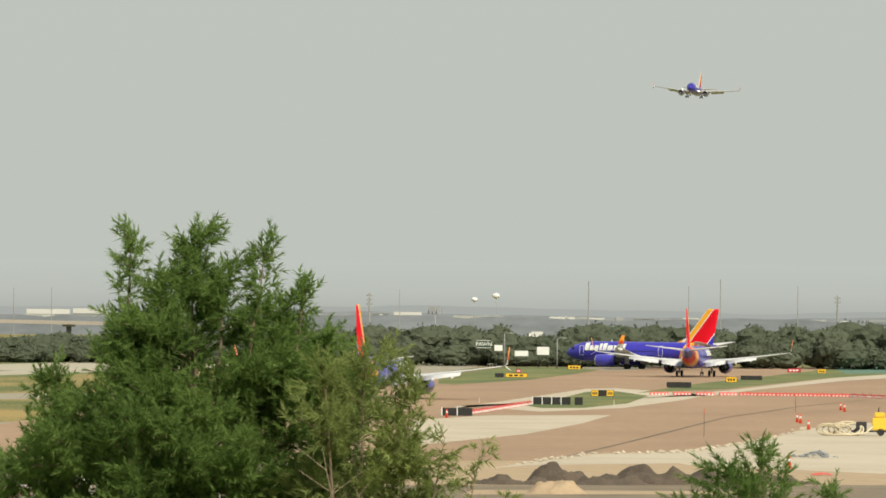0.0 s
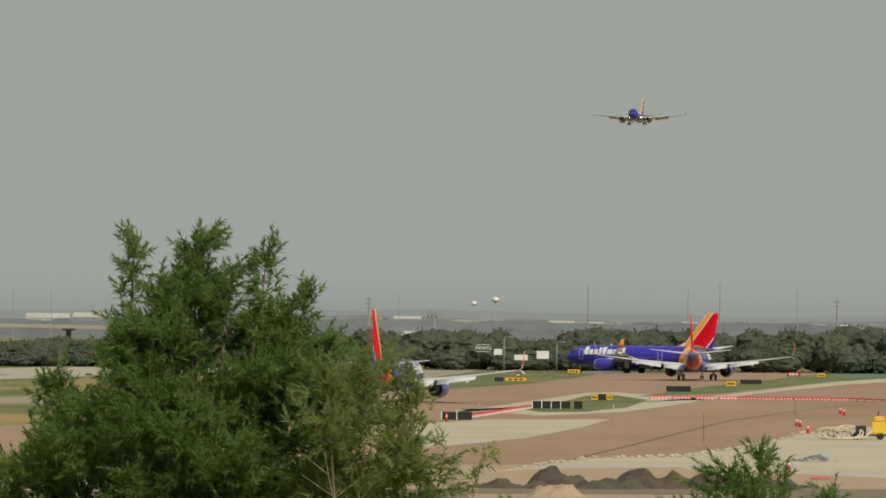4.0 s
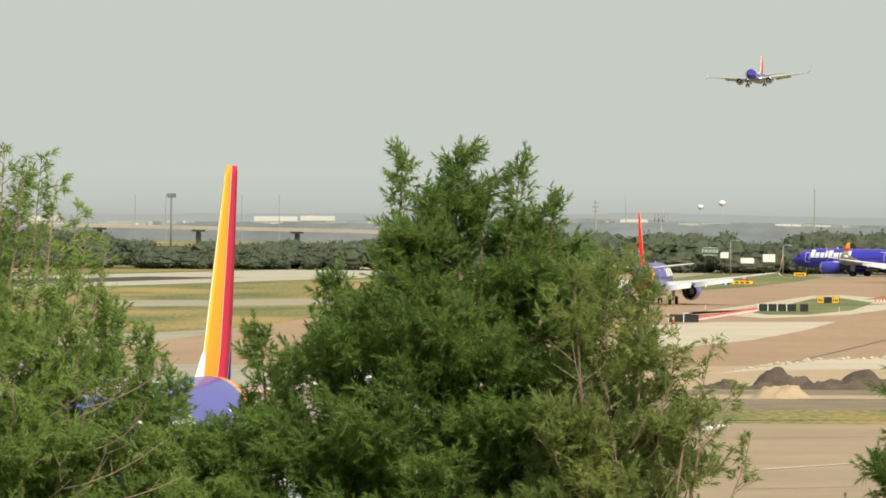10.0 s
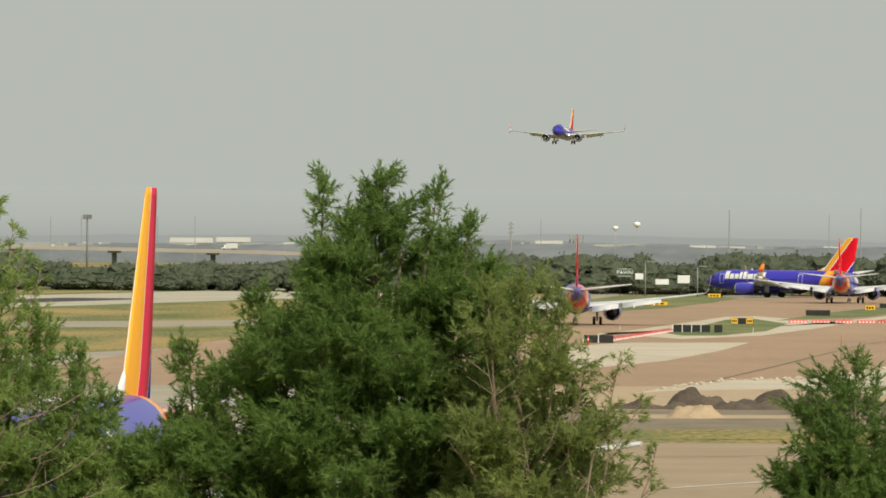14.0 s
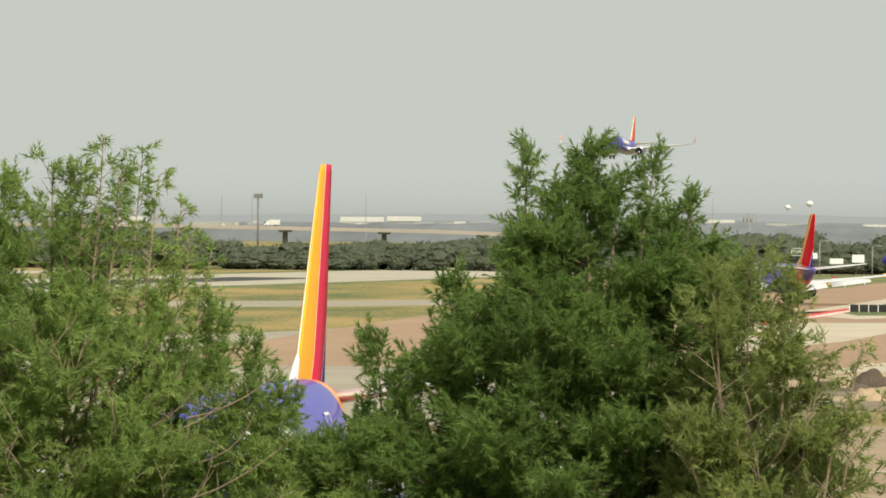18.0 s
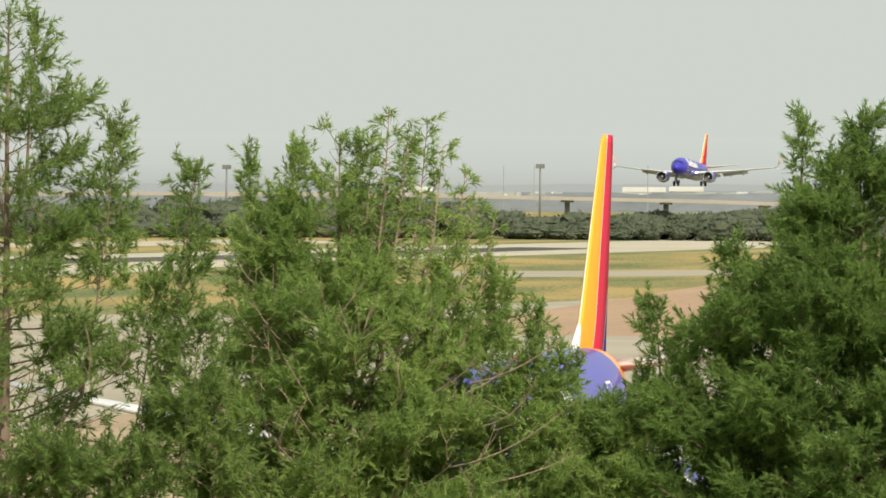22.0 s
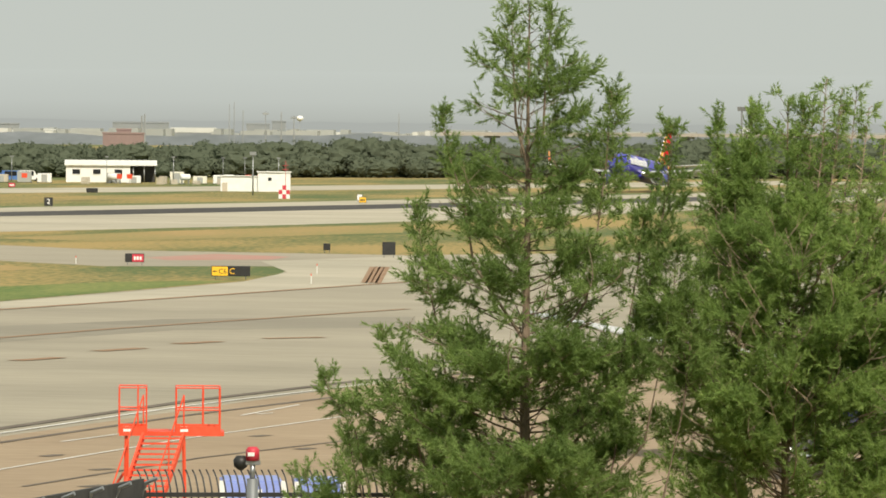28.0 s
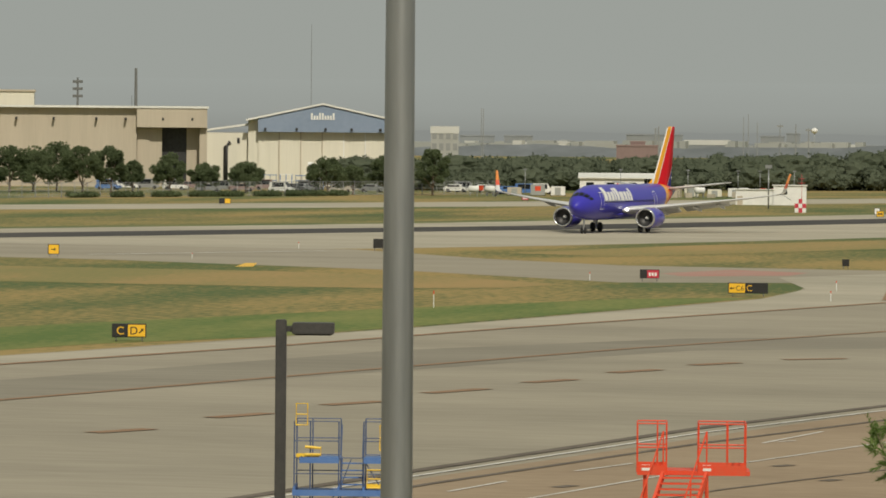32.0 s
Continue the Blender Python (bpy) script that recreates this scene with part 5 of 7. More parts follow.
# ---- hangars and buildings beyond the runway ----
def build_hangars():
    D = 1080
    root = thing("hangar", "cream gabled hangar with grey-blue gable and tall sliding doors", "hangar", facing(-16.49, D), "hangars")
    w, eave, peak = 14.3, 12.7, 15.7
    part("wall", loft([[(x, y, z) for x, z in ((-w, 0), (w, 0), (w, eave), (0, peak), (-w, eave))] for y in (0.0, 40.0)], smooth=False), "wall_cream", root)
    g = part("gable_panel", loft([[(x, y, z) for x, z in ((-12.4, 10.5), (12.4, 10.5), (12.4, eave + 0.3), (0, peak - 0.1), (-12.4, eave + 0.3))] for y in (-2.2, -0.05)], smooth=False), "wall_blue", root, "grey-blue gable panel")
    for k in range(9):
        part("letter_bar", box(-2.3 + k * 0.52, -2.3 + k * 0.52 + 0.36, -2.28, -2.2, 12.9, 13.7 + (0.5 if k in (0, 3, 4, 8) else 0)), "white", g, "plain white lettering bar")
    for k in range(6):
        x = -12.35 + k * 4.12
        d = part("hangar_door", box(x, x + 4.08, -0.40 - 0.14 * (k % 2), -0.05, 0.1, 10.55), "wall_cream", root, "tall cream sliding door leaf")
        part("door_seam", box(x + 3.92, x + 4.12, -0.66, -0.42, 0.1, 10.55), "white" if k > 2 else "wall_tan", d)
    for s in (-1, 1):
        part("roof", loft([[(0, y, peak + 0.05), (0, y, peak + 0.4), (s * (w + 0.4), y, eave + 0.25), (s * (w + 0.4), y, eave - 0.1)] for y in (-2.5, 40.3)], smooth=False), "roof_white", root, "pale roof slope")
    part("wing_wall", box(-24.5, -14.4, 1.5, 36, 0, 10.3, bev=0.05), "wall_cream", root)
    part("wing_roof", loft([[(-24.8, y, 10.2), (-24.8, y, 10.6), (-14.4, y, 12.1), (-14.4, y, 11.7)] for y in (1.2, 36.3)], smooth=False), "roof_white", root)
    part("drain_pipe", tube([(-18.6, 1.1, 0), (-18.6, 1.1, 7.6), (-17.8, 1.3, 8.5)], 0.42), "dark", root)
    part("side_door", box(-17.6, -15.4, 1.42, 1.5, 0, 3.2), "wall_tan", root)
    part("vent", box(-16.4, -15.9, 1.3, 1.5, 8.3, 9.3), "dark", root)
    for x in (-11, -5, 0.5, 5.5, 11):
        part("flood_light", box(x - 0.22, x + 0.22, -2.7, -2.2, 10.8, 11.3), "dark", root)

    root = thing("hangar", "tan flat-roofed hangar with its tall door half open", "hangar", facing(-18.36, D - 20), "hangars")
    part("wall", box(-42, -0.4, 0, 40, 0, 14.8), "wall_tan", root)
    part("side_wall", box(-0.4, 12.8, 4.0, 40, 0, 14.8), "wall_tan", root)
    part("lintel", box(-0.4, 12.8, -1.3, 4.0, 11.2, 14.8), "wall_tan", root)
    part("pier", box(11.4, 12.8, 0.0, 4.0, 0, 11.2), "wall_tan", root)
    part("roof", box(-42.4, 13.1, -1.5, 40, 14.8, 15.2), "roof_white", root)
    # dark panel across the opening paints the shade of the hangar's inside
    part("inner_wall", box(4.2, 11.4, 3.6, 3.95, 0.05, 11.1), "dark", root, "dark panel painted as the shade inside the doorway")
    for x, y in ((-0.3, 1.2), (2.0, 1.6), (9.0, 3.2)):
        part("hangar_door", box(x, x + 2.35, y, y + 0.25, 0.05, 11.1), "wall_tan", root, "tan sliding door leaf")
    for x in (-36, -30, -23, -16, -8, -2.5, 4.5, 10):
        part("wall_lamp", box(x - 0.2, x + 0.2, -1.4, 0, 12.5, 13.0), "dark", root)
    for x in (-39, -33, -26, -19):
        part("gutter_hopper", box(x - 0.35, x + 0.35, -0.8, 0, 14.2, 15.1), "wall_tan", root)
    root = thing("warehouse", "cream flat-roofed warehouse behind the hangars", "building", facing(-19.05, 1180))
    part("wall", box(-30, -7.5, 0, 20, 0, 18.4), "wall_cream", root)
    part("roof", box(-30.3, -7.2, -0.3, 20.3, 18.4, 18.8), "wall_tan", root)
    # chimney and masts behind
    for az, top, r, arms, label in ((-18.38, 24.2, 0.7, 0, 'tall dark chimney stack behind the hangars'), (-18.97, 22.0, 0.5, 3, 'grey lattice mast with antennas behind the hangars'), (-16.6, 34.2, 0.1, 0, 'very thin radio mast behind the hangar'), (-18.42, 18.1, 0.15, 0, 'small roof mast on the hangar')):
        far_mast(az, 1250, top, label, r, arms, "mast_dark")


build_hangars()


# ---- signs, barriers and markers ----
def writing(text, size, x, z, y, material, parent, mirror=False):
    cu = bpy.data.curves.new("lettering", "FONT")
    cu.body, cu.size, cu.extrude, cu.align_x, cu.align_y = text, size, 0.004, "CENTER", "CENTER"
    tmp = bpy.data.objects.new("lettering_tmp", cu)
    scene.collection.objects.link(tmp)
    dg = bpy.context.evaluated_depsgraph_get()
    me = bpy.data.meshes.new_from_object(tmp.evaluated_get(dg))
    bpy.data.objects.remove(tmp)
    me.materials.clear()
    me.materials.append(M[material])
    ob = new("lettering", me)
    ob.parent = parent
    ob.matrix_local = pose(x, y, z, 90, 0, 0)
    return ob


def arrow(x, z, y, size, turn, material, parent):
    """A flat arrow pointing along +x, turned by degrees."""
    bm = bmesh.new()
    pts = [(-0.5, -0.09), (0.1, -0.09), (0.1, -0.3), (0.5, 0), (0.1, 0.3), (0.1, 0.09), (-0.5, 0.09)]
    c, s = math.cos(radians(turn)), math.sin(radians(turn))
    bm.faces.new([bm.verts.new((x + size * (px * c - pz * s), y, z + size * (px * s + pz * c))) for px, pz in pts])
    bmesh.ops.solidify(bm, geom=bm.faces[:], thickness=0.006)
    return part("arrow", bm, material, parent)


def airfield_sign(m, panels, height, label, legs=True):
    """A lit taxiway sign: panels are (width, face, text, ink, arrow turn)."""
    root = thing("taxiway_sign", label, "sign", m, "airfield signs")
    total = sum(p[0] for p in panels)
    z0 = 0.22
    part("housing", box(-total / 2 - 0.05, total / 2 + 0.05, -0.12, 0.16, z0, z0 + height + 0.08, bev=0.015), "black", root)
    x = -total / 2
    for width, face, text, ink, turn in panels:
        p = part("panel", box(x + 0.01, x + width - 0.01, -0.14, -0.12, z0 + 0.05, z0 + height + 0.03), face, root)
        cx = x + width / 2
        if text == "bars":
            for k in range(3):
                part("bar", box(x + width * (0.15 + 0.25 * k), x + width * (0.32 + 0.25 * k), -0.15, -0.141, z0 + height * 0.3, z0 + height * 0.75), ink, p)
        elif text:
            writing(text, height * (0.74 if turn == 180 else 0.92), cx - (0.16 * width if turn is not None and turn == 45 else -0.17 * width if turn == 180 else 0), z0 + height * 0.52, -0.146, ink, p)
        if turn is not None:
            arrow(cx + (0.27 * width if turn == 45 else -0.30 * width if turn == 180 else 0), z0 + height * 0.54, -0.146, height * (0.48 if turn == 180 else 0.55), turn, ink, p)
        x += width
    if legs:
        for q in (-0.4, 0.4):
            part("leg", tube([(q * total, 0, 0), (q * total, 0, z0 + 0.02)], 0.035), "galv", root)
    return root


Y, K, R_, W_ = "sign_yellow", "black", "sign_red", "white"
SIGNS = [
    (-83.4, 383.6, 12.3, [(1.15, Y, "C6", K, 180), (0.60, K, "C", Y, None), (0.95, K, "", K, None)], 0.66, "yellow and black taxiway sign reading C6 and C"),
    (-96.4, 285.2, 18.8, [(0.80, K, "C", Y, None), (0.95, Y, "D", K, 45)], 0.66, "black and yellow taxiway sign reading C and D"),
    (-98.6, 418.5, 13.4, [(0.50, K, "", K, None), (0.90, R_, "bars", W_, None)], 0.60, "red runway sign with white bars beside the taxiway"),
    (-171.4, 683.0, 14.3, [(1.00, K, "2", W_, None)], 1.00, "black distance sign with a white figure 2"),
    (-145.9, 508.9, 16.0, [(0.90, K, "", K, None)], 0.80, "plain black back of an airfield sign"),
    (-196.1, 809.1, 13.6, [(1.60, K, "", K, None)], 0.60, "plain black back of an airfield sign"),
    (-248.0, 786.2, 17.5, [(0.80, K, "", K, None), (0.80, Y, "", K, None)], 0.70, "small black and yellow taxiway sign on the grass"),
    (-222.4, 863.7, 14.4, [(1.00, R_, "bars", W_, None)], 0.60, "small red airfield sign on the far grass"),
    (-92.6, 465.9, 11.2, [(0.50, K, "", W_, None)], 0.50, "small dark airfield marker sign"),
    (-163.7, 466.8, 19.3, [(0.90, Y, "", K, 0)], 0.80, "yellow taxiway sign with a black arrow"),
    (-141.5, 738.7, 10.8, [(0.90, Y, "bars", K, None)], 0.70, "yellow taxiway sign with black bars"),
    (-84.6, 452.2, 10.6, [(1.00, K, "", K, None)], 1.00, "plain black back of an airfield sign"),
    (-145.8, 759.0, 10.9, [(0.70, W_, "", K, None)], 0.80, "small white equipment box on the grass"),
    (37.6, 749.4, -2.9, [(0.90, Y, "bars", K, None), (1.10, K, "", K, None), (0.90, Y, "bars", K, None)], 0.75, "yellow and black taxiway sign on a grass island"),
    (66.2, 907.9, -4.2, [(1.70, Y, "bars", K, None)], 0.80, "yellow taxiway sign with black bars"),
    (49.3, 1088.1, -2.6, [(2.40, Y, "bars", K, None)], 0.70, "yellow taxiway sign with black bars"),
    (33.4, 951.7, -2.0, [(3.60, Y, "bars", K, None)], 0.60, "long yellow taxiway sign with black bars"),
    (30.5, 949.7, -1.8, [(1.40, K, "", K, None)], 0.60, "black end panel of a taxiway sign"),
    (36.2, 1019.8, -2.0, [(0.80, R_, "bars", W_, None)], 0.60, "small dark red runway sign"),
    (89.6, 1066.2, -4.8, [(2.40, R_, "bars", W_, None)], 0.70, "dark red runway sign with pale bars"),
    (93.6, 1052.7, -5.1, [(1.50, Y, "bars", K, None)], 0.70, "yellow taxiway sign near the apron edge"),
]
for x, y, turn, panels, height, label in SIGNS:
    airfield_sign(pose(x, y, 0.008, 0, 0, turn), panels, height, label)


def build_barriers():
    # strings of low orange and white barricades
    first = None
    for (x0, y0), (x1, y1) in (((45.3, 779.8), (58.1, 782.0)), ((58.1, 782.0), (72.8, 776.3)), ((72.8, 776.3), (79.7, 754.0)), ((16.8, 625.9), (26.0, 692.6))):
        n = int(math.hypot(x1 - x0, y1 - y0) / 2.6)
        turn = math.degrees(math.atan2(y1 - y0, x1 - x0))
        for k in range(n):
            f = (k + 0.5) / n
            m = pose(x0 + (x1 - x0) * f, y0 + (y1 - y0) * f, 0.015, 0, 0, turn + 3 * math.sin(k * 2.3))
            if first is None:
                first = thing("barricade", "low orange and white plastic airfield barricade on the apron", "barricade", m, "low barricades")
                part("body", loft([[(x, -0.25, 0), (x, 0.25, 0), (x, 0.12, 0.42), (x, -0.12, 0.42)] for x in (-1.28, 1.28)], smooth=False), "barrier_red", first)
                for q in (-1.0, -0.5, 0.0, 0.5, 1.0):
                    part("stripe", box(q - 0.10, q + 0.10, -0.262, 0.262, 0.03, 0.24), "white", first, "white reflective stripe")
                part("lamp", tube([(0, 0, 0.42), (0, 0, 0.58)], [0.06, 0.05]), "sign_red", first)
            else:
                copy_thing(first, m)
    # black water-filled barriers
    for x, y, turn, length, h, striped in ((28.6, 693.8, -2.4, 4.6, 0.9, True), (31.8, 691.8, -2.6, 1.0, 0.95, False), (54.4, 854.6, -3.6, 3.7, 0.85, False), (73.2, 957.4, -4.4, 3.6, 0.75, False), (15.2, 616.4, -1.4, 3.3, 0.85, True)):
        root = thing("black_barrier", "long black barrier panel with pale posts beside a grass island" if striped else "dark low barrier box on the grass edge", "barrier", pose(x, y, 0.015, 0, 0, turn), "dark barriers")
        n = max(1, int(length / 1.1))
        for k in range(n):
            a = -length / 2 + k * length / n
            part("panel", box(a + 0.004, a + length / n - 0.004, -0.15, 0.15, 0.02, h, bev=0.02), "black", root)
            if striped:
                part("post", box(a - 0.05, a + 0.05, -0.2, -0.155, 0.0, h + 0.05), "white", root)
    # traffic cones and marker posts
    cone = None
    for x, y in ((50.0, 589.7), (48.2, 559.5), (50.1, 594.9), (61.7, 670.9), (61.2, 660.9), (34.7, 420.4), (13.8, 604.4)):
        if cone is None:
            cone = thing("traffic_cone", "orange traffic cone with a white band", "cone", pose(x, y, 0.015), "traffic cones")
            part("base", box(-0.22, 0.22, -0.22, 0.22, 0, 0.05, bev=0.01), "orange", cone)
            part("body", tube([(0, 0, 0.05), (0, 0, 0.95)], [0.17, 0.04], 14), "orange", cone)
            part("band", tube([(0, 0, 0.5), (0, 0, 0.72)], [0.118, 0.083], 14), "white", cone)
        else:
            copy_thing(cone, pose(x, y, 0.015))
    stick = None
    for x, y, h in ((35.4, 522.2, 2.6), (55.3, 658.3, 2.0), (-96.5, 347.9, 1.1), (36.0, 690.1, 0.8), (20.1, 704.6, 0.7), (-75.8, 375.1, 0.7), (-80.5, 400.8, 0.7), (-103.5, 419.2, 0.6), (-154.8, 512.4, 0.6), (-151.0, 467.1, 0.5)):
        root = thing("marker_post", "thin upright red and white marker post", "marker post", pose(x, y, 0.02), "marker posts")
        part("stem", tube([(0, 0, 0), (0, 0, h)], 0.03 if h < 1.4 else 0.022, 6), "white" if h < 1.4 else "dark", root)
        part("cap", tube([(0, 0, h * 0.8), (0, 0, h + 0.02)], 0.038 if h < 1.4 else 0.03, 6), "orange", root)


build_barriers()


def mound(x, y, rx, ry, h, seed, material, label):
    bm = bmesh.new()
    n, m = 28, 14
    grid = []
    for j in range(m + 1):
        row = []
        for i in range(n + 1):
            u, v = i / n * 2 - 1, j / m * 2 - 1
            q = max(0, 1 - u * u - v * v) ** 0.7
            px, py = u * rx, v * ry
            z = h * 0.72 * q * (0.62 + 0.75 * noise.noise((px * 0.7, py * 0.7, seed))) + 0.24 * q * noise.noise((px * 2.2, py * 2.2, seed)) + 0.13 * noise.noise((px * 5, py * 5, seed)) * q
            row.append(bm.verts.new((px, py, z - 0.03)))
        grid.append(row)
    for j in range(m):
        for i in range(n):
            bm.faces.new((grid[j][i], grid[j][i + 1], grid[j + 1][i + 1], grid[j + 1][i])).smooth = True
    ob = part("dirt_mound", bm, material)
    ob.matrix_world = pose(x, y, 0.015)
    tagged(ob, label, "dirt mound", "dirt mounds")


def build_rubble():
    """Broken concrete along the torn edge of the new paving, and one loose heap."""
    rng = random.Random(33)
    line = ((14.4, 424.0), (22.0, 456.9), (29.9, 465.7), (35.2, 487.8), (41.2, 518.1), (48.2, 561.9))
    hx, hy = (39.6, 453.0)
    for label, spots, material in (
            ("broken pale concrete lumps along the torn paving edge", [(k % (len(line) - 1), rng.random()) for k in range(170)], "patch"),
            ("heap of broken grey rubble on the pale concrete", None, "galv")):
        bm = bmesh.new()
        for j in range(len(spots) if spots else 60):
            if spots:
                k, f = spots[j]
                (ax, ay), (bx, by) = line[k], line[k + 1]
                x, y = ax + (bx - ax) * f + rng.gauss(0, 0.25), ay + (by - ay) * f + rng.gauss(0, 0.7)
                z = 0.02
            else:
                x, y = hx + rng.gauss(0, 0.8), hy + rng.gauss(0, 0.6)
                z = max(0.02, 0.45 - 0.35 * math.hypot(x - hx, y - hy))
            r = rng.uniform(0.07, 0.24)
            for v in bmesh.ops.create_icosphere(bm, subdivisions=1, radius=r)["verts"]:
                v.co = Vector((x + v.co.x * rng.uniform(0.7, 1.5), y + v.co.y * rng.uniform(0.7, 1.4), z + max(-0.02, v.co.z * rng.uniform(0.5, 1.1)) + r * 0.3))
        tagged(part("rubble", bm, material), label, "rubble", kind="stuff")


build_rubble()
for row in ((16.2, 381.0, 2.3, 2.4, 2.5, 1.0), (22.4, 381.5, 3.0, 2.4, 2.3, 7.3), (19.0, 380.0, 3.4, 2.2, 1.1, 4.1), (26.5, 382.5, 3.2, 2.4, 1.3, 2.2), (12.8, 379.0, 3.0, 2.0, 1.0, 9.0), (30.5, 384.0, 3.4, 2.2, 0.9, 6.1)):
    mound(*row, "dirt", "long lumpy heap of dug brown earth on the apron edge")
mound(*(15.0, 360.5, 2.0, 2.0, 1.5, 5.0), "sand", "low heap of pale sand before the dug earth")


# ---- vehicles and equipment ----
def parked_car(m, paint, label, kind="car"):
    root = thing("parked_" + kind, label, kind, m, "parked vehicles")
    high = 1.9 if kind == "van" else 1.45
    prof = [(-2.2, 0.3), (2.2, 0.3), (2.25, 0.75), (1.4, 0.9), (0.8, high), (-1.3, high) if kind == "car" else (-2.0, high), (-2.0, 0.95), (-2.25, 0.85)]
    body = part("body", loft([[(x, y, z) for x, z in prof] for y in (-0.85, 0.85)], smooth=False), paint, root)
    for s in (-1, 1):
        part("side_window", box(-1.5, 0.7, s * 0.86 - 0.01, s * 0.86 + 0.01, 0.98, high - 0.12), "glass", body)
        for x in (-1.4, 1.4):
            part("wheel", tube([(x, s * 0.88 - 0.1, 0.32), (x, s * 0.88 + 0.1, 0.32)], 0.32, 14), "tyre", root)
    part("windscreen", loft([[(0.86, y, high - 0.1), (1.36, y, 0.95), (1.38, y, 0.97), (0.88, y, high - 0.08)] for y in (-0.75, 0.75)], smooth=False), "glass", body)
    return root


def build_parking():
    rng = random.Random(9)
    paints = ["white", "galv", "galv", "dark", "far_pale", "stand_blue", "brick_red", "dark", "wall_tan"]
    names = {"white": "white", "galv": "silver", "dark": "black", "far_pale": "off-white", "stand_blue": "blue", "brick_red": "dark red", "wall_tan": "beige"}
    for az in (-18.67, -18.49, -18.28, -17.99, -17.81, -17.66, -17.48, -17.32, -17.06, -16.91, -16.81, -16.71, -16.62, -16.32, -16.14, -15.99, -15.13, -15.04, -14.83, -14.72, -14.59, -14.41, -14.26):
        d = rng.uniform(985, 1030)
        p = rng.choice(paints)
        kind = rng.choice(["car", "van"])
        x, y = polar(az, d)
        parked_car(pose(x, y, 0, 0, 0, -az + rng.uniform(-25, 25)), p, "%s %s parked behind the airfield fence" % (names[p], kind), kind)
    # chain-link fence before the car park
    (x0, y0), (x1, y1) = ((-303.8, 817.8), (-249.7, 951.5))
    n = 46
    turn = math.degrees(math.atan2(y1 - y0, x1 - x0))
    L = math.hypot(x1 - x0, y1 - y0)
    root = thing("perimeter_fence", "grey chain-link perimeter fence on steel posts", "fence", pose(x0, y0, 0, 0, 0, turn))
    for k in range(n + 1):
        part("post", tube([(k * L / n, 0, 0), (k * L / n, 0, 2.5)], 0.06, 6), "galv", root)
    for z in (0.15, 1.2, 2.4):
        part("rail", box(0, L, -0.03, 0.03, z - 0.03, z + 0.03), "galv", root)
    wires = bmesh.new()
    for k in range(int(L / 0.5)):
        for s in (-1, 1):
            tube([(k * 0.5, 0, 0.1 if s > 0 else 2.4), (k * 0.5 + 1.6, 0, 2.4 if s > 0 else 0.1)], 0.011, 3, wires, cap=False)
    tagged(part("chain_link", wires, "galv", root, "woven wire mesh"), kind="stuff")


build_parking()


def build_hedges():
    """Low clipped bushes along the foot of the fence."""
    (x0, y0), (x1, y1) = ((-303.8, 817.8), (-249.7, 951.5))
    for k, f in enumerate((0.24, 0.31, 0.37, 0.44, 0.50, 0.56, 0.62, 0.68)):
        rng = np.random.default_rng(300 + k)
        crowns = [(rng.uniform(-3.2, 3.2), rng.uniform(-0.4, 0.4), 0.42, rng.uniform(0.7, 1.2), 0.5) for _ in range(8)]
        ob = clump_mesh("hedge", crowns, 110, 0.22, rng, "leaf_row", core=0.8)
        ob.matrix_world = pose(x0 + (x1 - x0) * f, y0 + (y1 - y0) * f - 1.5, 0, 0, 0, math.degrees(math.atan2(y1 - y0, x1 - x0)))
        tagged(ob, "low dark green hedge along the perimeter fence", "hedge", "hedges")


build_hedges()


def broadleaf(m, height, spread, seed, label):
    rng = np.random.default_rng(seed)
    root = thing("broadleaf_tree", label, "tree", m, "planted trees")
    part("trunk", tube([(0, 0, 0), (0.08, 0, height * 0.16), (0, 0.05, height * 0.42)], [0.2, 0.15, 0.08], 8), "bark", root)
    crowns = []
    for k in range(18):
        a = k * 2.4 + seed
        f = (k + 0.5) / 18
        z = height * (0.30 + 0.58 * f) + rng.normal(0, 0.15)
        r = spread * 0.5 * math.sqrt(max(0.04, 1 - (1.7 * f - 0.62) ** 2)) * rng.uniform(0.45, 1.0)
        x, y = math.cos(a) * r, math.sin(a) * r
        if k % 3 == 0:
            part("limb", tube([(0, 0, height * 0.14), (x * 0.45, y * 0.45, z * 0.7), (x, y, z)], [0.09, 0.06, 0.03], 6), "bark", root)
        q = spread * rng.uniform(0.10, 0.19)
        crowns.append((x, y, z, q, q * 0.75))
    clump_mesh("crown", crowns, 150, 0.3, rng, "leaf_row", root, "dark green leafy crown", core=0.5)


for k, (az, h, w) in enumerate(((-19.68, 8.3, 8), (-19.44, 7.6, 8), (-19.2, 8.9, 8), (-18.94, 8.4, 8), (-18.65, 8.2, 6), (-18.43, 5.6, 5), (-18.06, 6.8, 6), (-17.7, 5.4, 5.5), (-17.28, 5.5, 6.5), (-16.45, 6.6, 7), (-16.19, 5.1, 5), (-15.85, 7.0, 6.5), (-15.38, 8.6, 6))):
    broadleaf(facing(az, 960 + 8 * (k % 3)), h, w, 60 + k, "dark green broad-leaved tree planted before the hangars")


